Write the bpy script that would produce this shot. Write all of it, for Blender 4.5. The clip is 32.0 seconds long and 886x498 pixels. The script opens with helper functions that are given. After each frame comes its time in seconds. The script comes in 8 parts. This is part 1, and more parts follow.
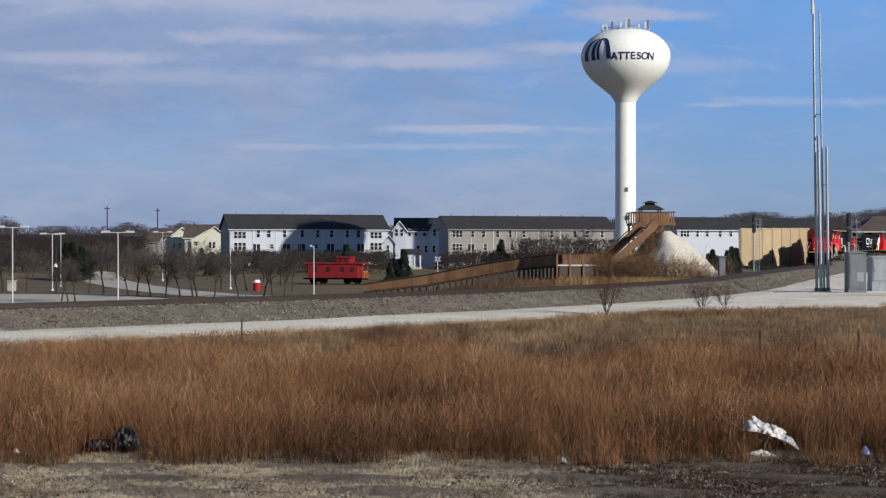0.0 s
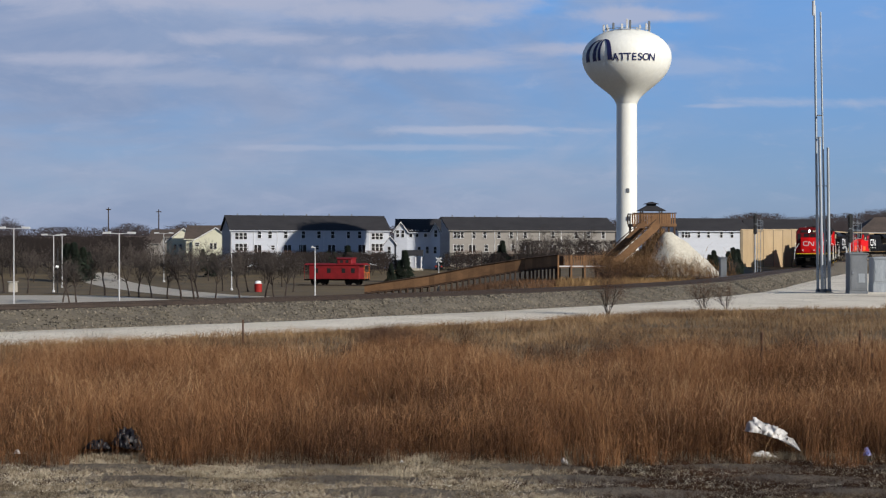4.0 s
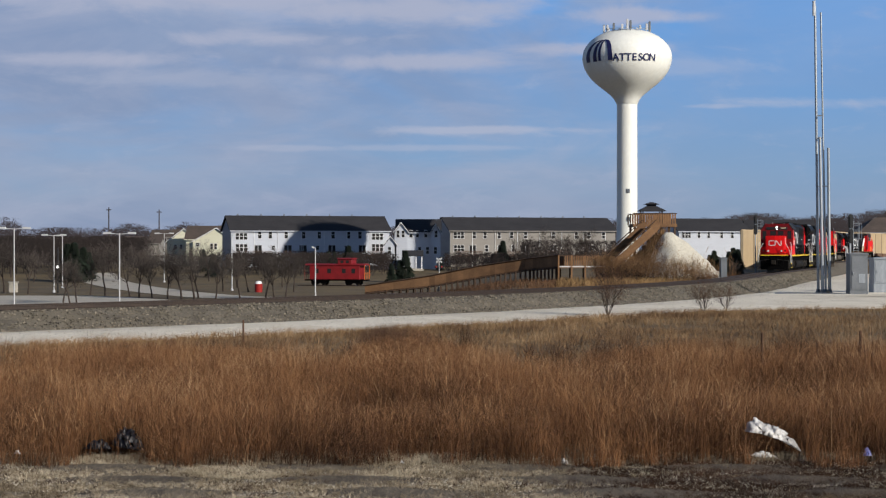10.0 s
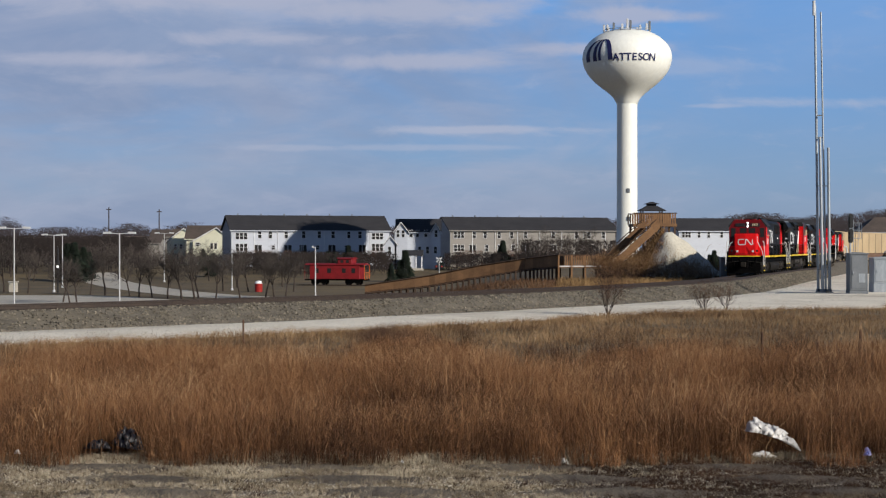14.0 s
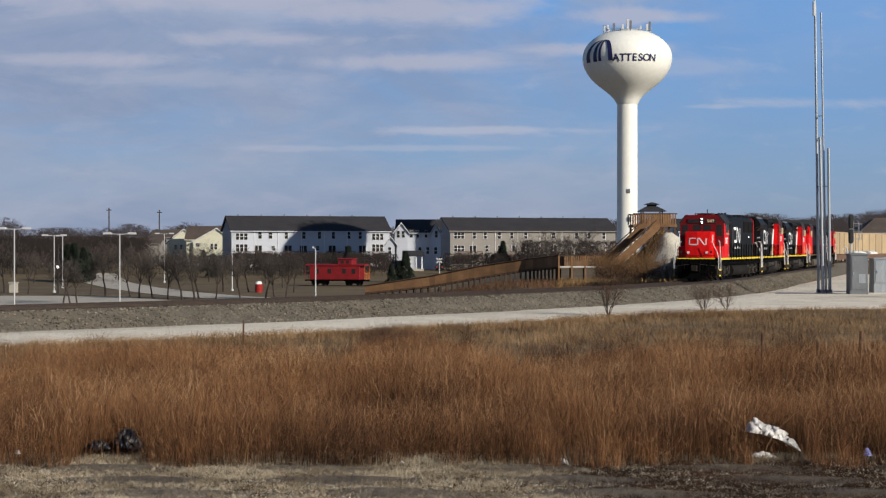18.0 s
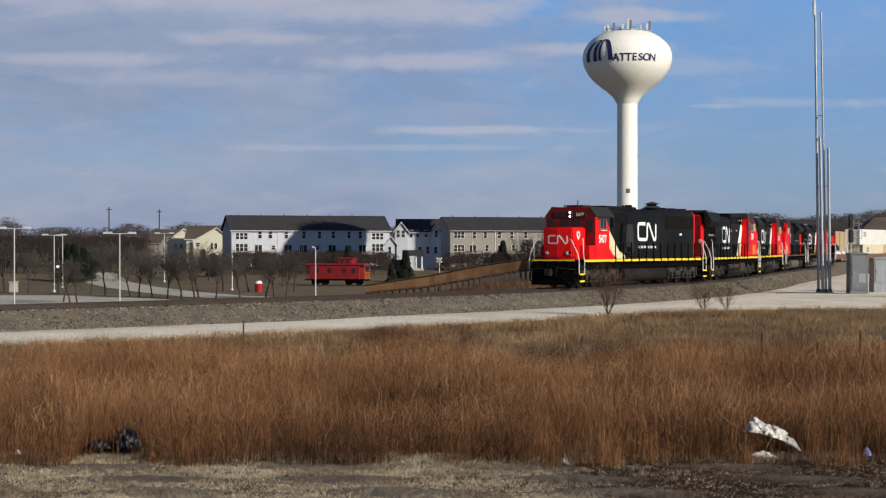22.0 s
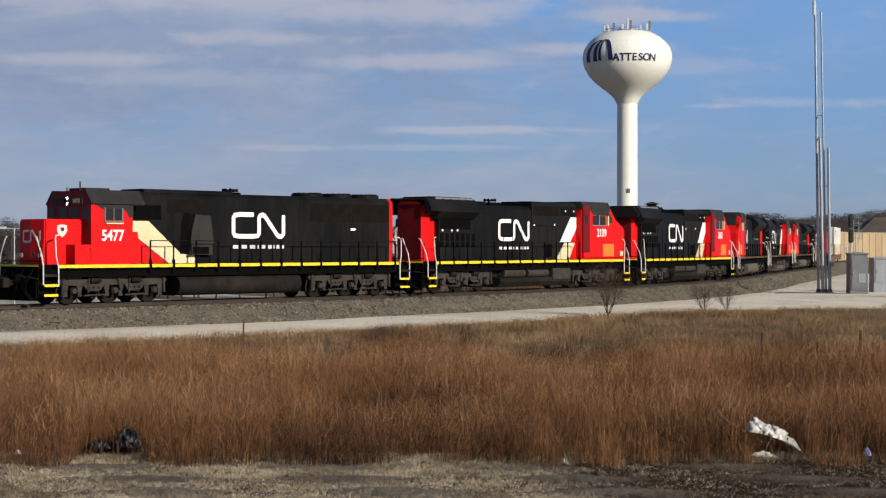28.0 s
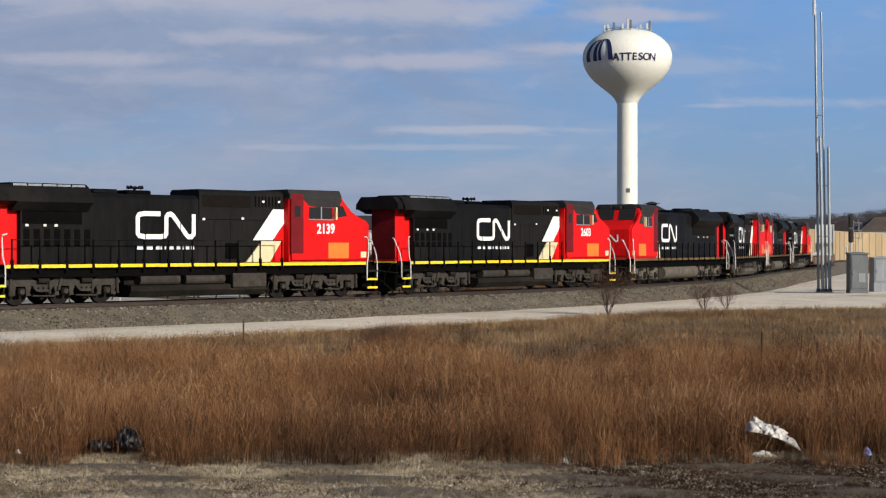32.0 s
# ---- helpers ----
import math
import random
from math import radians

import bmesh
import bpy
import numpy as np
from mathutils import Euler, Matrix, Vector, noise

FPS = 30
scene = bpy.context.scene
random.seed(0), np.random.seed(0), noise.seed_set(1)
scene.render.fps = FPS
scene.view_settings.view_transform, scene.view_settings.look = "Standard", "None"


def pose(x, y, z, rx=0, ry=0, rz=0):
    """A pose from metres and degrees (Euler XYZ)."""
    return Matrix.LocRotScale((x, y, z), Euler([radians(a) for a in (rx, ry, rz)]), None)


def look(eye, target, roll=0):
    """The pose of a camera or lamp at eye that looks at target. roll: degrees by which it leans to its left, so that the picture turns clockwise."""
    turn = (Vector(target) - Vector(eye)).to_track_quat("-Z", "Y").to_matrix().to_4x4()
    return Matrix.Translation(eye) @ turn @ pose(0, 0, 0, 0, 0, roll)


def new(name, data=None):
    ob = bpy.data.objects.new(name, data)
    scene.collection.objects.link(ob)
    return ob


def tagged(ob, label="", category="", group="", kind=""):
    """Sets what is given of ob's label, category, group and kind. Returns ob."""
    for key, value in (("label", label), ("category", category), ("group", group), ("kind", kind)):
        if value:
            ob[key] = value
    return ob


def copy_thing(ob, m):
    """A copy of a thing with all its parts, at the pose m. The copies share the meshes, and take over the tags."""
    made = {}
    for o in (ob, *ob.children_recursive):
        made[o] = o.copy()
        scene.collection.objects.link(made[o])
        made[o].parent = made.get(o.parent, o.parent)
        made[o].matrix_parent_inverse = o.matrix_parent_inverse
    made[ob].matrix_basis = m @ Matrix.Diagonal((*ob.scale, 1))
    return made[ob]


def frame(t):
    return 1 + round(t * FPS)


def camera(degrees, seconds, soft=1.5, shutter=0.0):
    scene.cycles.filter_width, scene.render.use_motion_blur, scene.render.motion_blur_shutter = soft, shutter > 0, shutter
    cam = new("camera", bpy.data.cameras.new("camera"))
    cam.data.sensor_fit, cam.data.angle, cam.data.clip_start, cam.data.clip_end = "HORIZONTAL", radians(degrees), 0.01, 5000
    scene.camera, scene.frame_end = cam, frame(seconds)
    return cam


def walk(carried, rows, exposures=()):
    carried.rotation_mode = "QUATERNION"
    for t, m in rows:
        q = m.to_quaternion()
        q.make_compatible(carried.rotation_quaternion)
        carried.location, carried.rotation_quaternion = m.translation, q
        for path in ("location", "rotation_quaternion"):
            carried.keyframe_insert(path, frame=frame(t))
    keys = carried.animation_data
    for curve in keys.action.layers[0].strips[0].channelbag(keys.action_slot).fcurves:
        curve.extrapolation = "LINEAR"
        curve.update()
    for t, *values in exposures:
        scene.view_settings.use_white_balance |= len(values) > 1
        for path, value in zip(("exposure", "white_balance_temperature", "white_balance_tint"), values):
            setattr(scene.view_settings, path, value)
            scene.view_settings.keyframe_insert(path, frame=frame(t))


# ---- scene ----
# The camera stands on the near verge, on a tripod that is nudged now and then.
cam = camera(29.42, 32.0, soft=1.25)
NUDGE = 0.01919
SHIFTS = ((0, -3, -2), (1.5, -2.6, -2), (2.2, -1.4, -1.2), (3.5, -1, -0.5), (5.5, -0.8, 1), (8, -1, 1), (9.5, -0.3, 0.5), (11.5, -1, -0.2), (12.1, -1.8, -1.6), (12.6, -3, -2), (13.1, -3, -2),
          (13.6, -1, -0.8), (14.2, -0.3, 0), (17, 0, 1), (19, 0, 0.5), (22, 0, 0), (24.2, 0, 0), (24.5, 1.4, 0), (24.9, 0, 0), (25.5, -0.6, 0), (28, 0, 0), (28.5, 1, 0.4), (29.3, 0, 0), (29.7, -0.8, -0.6), (32, 0, -0.6))
walk(cam, [(t, pose(0, 0, 2.22, 89.95 + NUDGE * v, 0, NUDGE * u)) for t, u, v in SHIFTS], exposures=((0, 0.03, 5790, 10), (3, 0.0, 5940, 10), (6, 0.0, 6020, 10), (13, -0.03, 6040, 10), (17, 0.0, 6160, 10), (20, 0.0, 6320, 10), (32, 0.0, 6320, 10)))

# ---- world and sun ----
SUN_AZ, SUN_EL = radians(132), radians(23.5)
TO_SUN = Vector((math.sin(SUN_AZ) * math.cos(SUN_EL), math.cos(SUN_AZ) * math.cos(SUN_EL), math.sin(SUN_EL)))


def node(tree, kind, **sets):
    n = tree.nodes.new(kind)
    for key, value in sets.items():
        n.inputs[key].default_value = value
    return n


def maths(tree, op, a, b=None, clamp=False):
    n = tree.nodes.new("ShaderNodeMath")
    n.operation, n.use_clamp = op, clamp
    for i, v in enumerate((a, b)):
        if v is None:
            continue
        if isinstance(v, (int, float)):
            n.inputs[i].default_value = v
        else:
            tree.links.new(v, n.inputs[i])
    return n.outputs[0]


def mix(tree, fac, a, b, blend="MIX"):
    n = tree.nodes.new("ShaderNodeMix")
    n.data_type, n.blend_type = "RGBA", blend
    for i, v in ((0, fac), (6, a), (7, b)):
        if hasattr(v, "links") or hasattr(v, "is_linked"):
            tree.links.new(v, n.inputs[i])
        elif i:
            n.inputs[i].default_value = (*v, 1)
        else:
            n.inputs[i].default_value = v
    return n.outputs[2]


def ramp(tree, fac, stops, smooth=False):
    n = tree.nodes.new("ShaderNodeValToRGB")
    if smooth:
        n.color_ramp.interpolation = "EASE"
    while len(n.color_ramp.elements) < len(stops):
        n.color_ramp.elements.new(0.5)
    for e, (p, c) in zip(n.color_ramp.elements, stops):
        e.position = p
        e.color = (*c, 1) if isinstance(c, tuple) else (c, c, c, 1)
    tree.links.new(fac, n.inputs[0])
    return n.outputs[0]


def build_world():
    world = bpy.data.worlds.new("sky")
    scene.world = world
    world.use_nodes = True
    t = world.node_tree
    t.nodes.clear()
    out, bg = t.nodes.new("ShaderNodeOutputWorld"), t.nodes.new("ShaderNodeBackground")
    sky = t.nodes.new("ShaderNodeTexSky")
    sky.sky_type, sky.sun_disc, sky.sun_elevation, sky.sun_rotation = "NISHITA", False, SUN_EL, SUN_AZ
    sky.air_density, sky.dust_density, sky.ozone_density = 1.0, 0.6, 2.0
    co = t.nodes.new("ShaderNodeTexCoord")
    sep = t.nodes.new("ShaderNodeSeparateXYZ")
    t.links.new(co.outputs["Generated"], sep.inputs[0])
    # direction on a flat layer of cloud far off: across and up
    far = maths(t, "MAXIMUM", maths(t, "ABSOLUTE", sep.outputs[1]), 0.15)
    u, v = maths(t, "DIVIDE", sep.outputs[0], far), maths(t, "DIVIDE", sep.outputs[2], far)
    comb = t.nodes.new("ShaderNodeCombineXYZ")
    t.links.new(u, comb.inputs[0])
    t.links.new(v, comb.inputs[1])

    def cloud(scale, sx, sy, detail, lo, hi, off, tilt=0.0, rough=0.55, warp=0.6):
        m = t.nodes.new("ShaderNodeMapping")
        m.inputs["Scale"].default_value, m.inputs["Location"].default_value, m.inputs["Rotation"].default_value = (sx, sy, 1), off, (0, 0, tilt)
        t.links.new(comb.outputs[0], m.inputs[0])
        n = node(t, "ShaderNodeTexNoise", Scale=scale, Detail=detail, Roughness=rough, Distortion=warp)
        t.links.new(m.outputs[0], n.inputs["Vector"])
        return ramp(t, n.outputs[0], ((lo, 0.0), (hi, 1.0)), True)

    def gauss(x0, y0, wx, wy):
        a = maths(t, "POWER", maths(t, "DIVIDE", maths(t, "SUBTRACT", u, x0), wx), 2)
        b = maths(t, "POWER", maths(t, "DIVIDE", maths(t, "SUBTRACT", v, y0), wy), 2)
        return maths(t, "POWER", 2.718, maths(t, "MULTIPLY", maths(t, "ADD", a, b), -1.0))
    height = maths(t, "MULTIPLY", v, 6.6, True)
    # clear sky deepens with height
    tint = ramp(t, height, ((0.0, (0.60, 0.72, 0.92)), (0.35, (0.42, 0.60, 0.90)), (1.0, (0.20, 0.46, 0.92))))
    clear = mix(t, 1.0, sky.outputs[0], tint, "MULTIPLY")
    clear = mix(t, 0.82, clear, ramp(t, height, ((0.0, (2.45, 3.15, 4.3)), (0.3, (2.45, 3.65, 5.4)), (1.0, (1.45, 3.85, 7.7)))))
    veil = cloud(4.2, 1.0, 2.7, 7, 0.28, 0.57, (2.3, 0.4, 0), 0.05, 0.5)
    left = ramp(t, maths(t, "ADD", u, 0.5), ((0.2, 1.0), (0.54, 0.95), (0.70, 0.28)), True)
    veil = maths(t, "MULTIPLY", veil, left)
    shade = cloud(5.0, 1.0, 2.6, 6, 0.3, 0.7, (7.0, 1.2, 0))
    grey = mix(t, shade, (2.55, 3.05, 4.25), (3.55, 3.95, 4.95))
    col = mix(t, maths(t, "MULTIPLY", veil, 0.88), clear, grey)
    puff = cloud(11.0, 1.0, 3.4, 7, 0.40, 0.72, (0.3, 3.1, 0), 0.04, 0.6)
    col = mix(t, maths(t, "MULTIPLY", maths(t, "MULTIPLY", puff, left), 0.34), col, (4.4, 4.5, 5.4))

    def ragged(parts, scale, sy, lo, hi, off, rough=0.62):
        """Banks of cloud whose edges are torn by noise."""
        total = parts[0]
        for p in parts[1:]:
            total = maths(t, "MAXIMUM", total, p)
        m = t.nodes.new("ShaderNodeMapping")
        m.inputs["Scale"].default_value, m.inputs["Location"].default_value = (1, sy, 1), off
        t.links.new(comb.outputs[0], m.inputs[0])
        n = node(t, "ShaderNodeTexNoise", Scale=scale, Detail=7.0, Roughness=rough, Distortion=0.4)
        t.links.new(m.outputs[0], n.inputs["Vector"])
        f = maths(t, "ADD", total, maths(t, "MULTIPLY", maths(t, "SUBTRACT", n.outputs[0], 0.5), 2.4))
        return ramp(t, f, ((lo, 0.0), (hi, 1.0)), True)
    # the broad bank high up, lit from above, and its thinner skirts
    bank = ragged([gauss(-0.15, 0.150, 0.15, 0.014), gauss(-0.03, 0.140, 0.09, 0.010), gauss(-0.10, 0.124, 0.07, 0.006), gauss(0.12, 0.137, 0.06, 0.005), gauss(-0.03, 0.110, 0.07, 0.006), gauss(-0.2, 0.112, 0.07, 0.006), gauss(0.10, 0.118, 0.05, 0.005)], 13.0, 2.2, 0.22, 1.25, (4.4, 1.7, 0))
    col = mix(t, maths(t, "MULTIPLY", bank, 0.78), col, (4.5, 4.6, 5.5))
    # long pale bars of cloud over the houses
    for bar, f in (([gauss(0.018, 0.0700, 0.062, 0.0028)], 0.72), ([gauss(-0.01, 0.0592, 0.09, 0.0022), gauss(-0.09, 0.0590, 0.05, 0.0022)], 0.42), ([gauss(0.235, 0.0855, 0.085, 0.0045), gauss(0.16, 0.084, 0.03, 0.002)], 0.60), ([gauss(0.15, 0.108, 0.05, 0.006), gauss(-0.14, 0.100, 0.09, 0.006)], 0.36)):
        col = mix(t, maths(t, "MULTIPLY", ragged(bar, 18.0, 3.0, 0.20, 1.40, (1.3 + f, 5.0, 0)), f * 0.8), col, (5.0, 5.05, 5.8))
    # overhead, out of the low band of cloud, the sky is deep and clear
    col = mix(t, ramp(t, sep.outputs[2], ((0.15, 0.0), (0.34, 1.0)), True), col, mix(t, 0.75, sky.outputs[0], (0.30, 0.65, 1.5)))
    bg.inputs["Strength"].default_value = 0.10
    t.links.new(col, bg.inputs[0])
    t.links.new(bg.outputs[0], out.inputs[0])


build_world()
sun = new("sun", bpy.data.lights.new("sun", "SUN"))
sun.data.energy, sun.data.angle, sun.data.color = 5.05, radians(0.6), (1.0, 0.90, 0.76)
sun.matrix_world = look(TO_SUN * 400, (0, 0, 0))

# ---- materials ----


def material(name, c1, c2=None, scale=2.0, rough=0.7, metal=0.0, bump=0.0, bscale=20.0, fine=0.25, stretch=(1, 1, 1), rand=0.0, spec=0.4, coat=0.0, island=False, dirt=None, glow=None):
    """Two tones blended by noise at a coarse and a fine scale, with fine relief."""
    m = bpy.data.materials.new(name)
    m.use_nodes = True
    t = m.node_tree
    b = t.nodes["Principled BSDF"]
    co = t.nodes.new("ShaderNodeTexCoord")
    mp = t.nodes.new("ShaderNodeMapping")
    mp.inputs["Scale"].default_value = stretch
    t.links.new(co.outputs["Object"], mp.inputs[0])
    c2 = c2 or tuple(0.7 * v for v in c1)
    n1 = node(t, "ShaderNodeTexNoise", Scale=scale, Detail=4.0, Roughness=0.6)
    n2 = node(t, "ShaderNodeTexNoise", Scale=bscale, Detail=3.0, Roughness=0.65)
    for n in (n1, n2):
        t.links.new(mp.outputs[0], n.inputs["Vector"])
    col = mix(t, ramp(t, n1.outputs[0], ((0.32, 0.0), (0.68, 1.0))), c1, c2)
    col = mix(t, fine, col, ramp(t, n2.outputs[0], ((0.3, 0.35), (0.7, 1.5 if fine < 0.4 else 1.25))), "MULTIPLY")
    if dirt:
        n3 = node(t, "ShaderNodeTexNoise", Scale=scale * 0.35, Detail=6.0, Roughness=0.7)
        t.links.new(mp.outputs[0], n3.inputs["Vector"])
        col = mix(t, ramp(t, n3.outputs[0], ((0.48, 0.0), (0.72, 0.8))), col, dirt)
    if rand:
        if island:
            r = t.nodes.new("ShaderNodeNewGeometry").outputs["Random Per Island"]
        else:
            r = t.nodes.new("ShaderNodeObjectInfo").outputs["Random"]
        col = mix(t, 1.0, col, ramp(t, r, ((0.0, 1 - rand), (1.0, 1 + rand))), "MULTIPLY")
    t.links.new(col, b.inputs["Base Color"])
    b.inputs["Metallic"].default_value, b.inputs["Specular IOR Level"].default_value, b.inputs["Coat Weight"].default_value = metal, spec, coat
    t.links.new(maths(t, "ADD", maths(t, "MULTIPLY", n2.outputs[0], 0.25), rough - 0.12, True), b.inputs["Roughness"])
    if bump:
        bp = node(t, "ShaderNodeBump", Strength=min(1.0, bump), Distance=0.02 if bump <= 1 else 0.02 * bump)
        t.links.new(n2.outputs[0], bp.inputs["Height"])
        t.links.new(bp.outputs[0], b.inputs["Normal"])
    if glow:
        b.inputs["Emission Color"].default_value, b.inputs["Emission Strength"].default_value = (*glow[:3], 1), glow[3]
    return m


def glass(name, tint):
    m = bpy.data.materials.new(name)
    m.use_nodes = True
    b = m.node_tree.nodes["Principled BSDF"]
    b.inputs["Base Color"].default_value, b.inputs["Roughness"].default_value, b.inputs["Specular IOR Level"].default_value = (*tint, 1), 0.20, 0.22
    return m


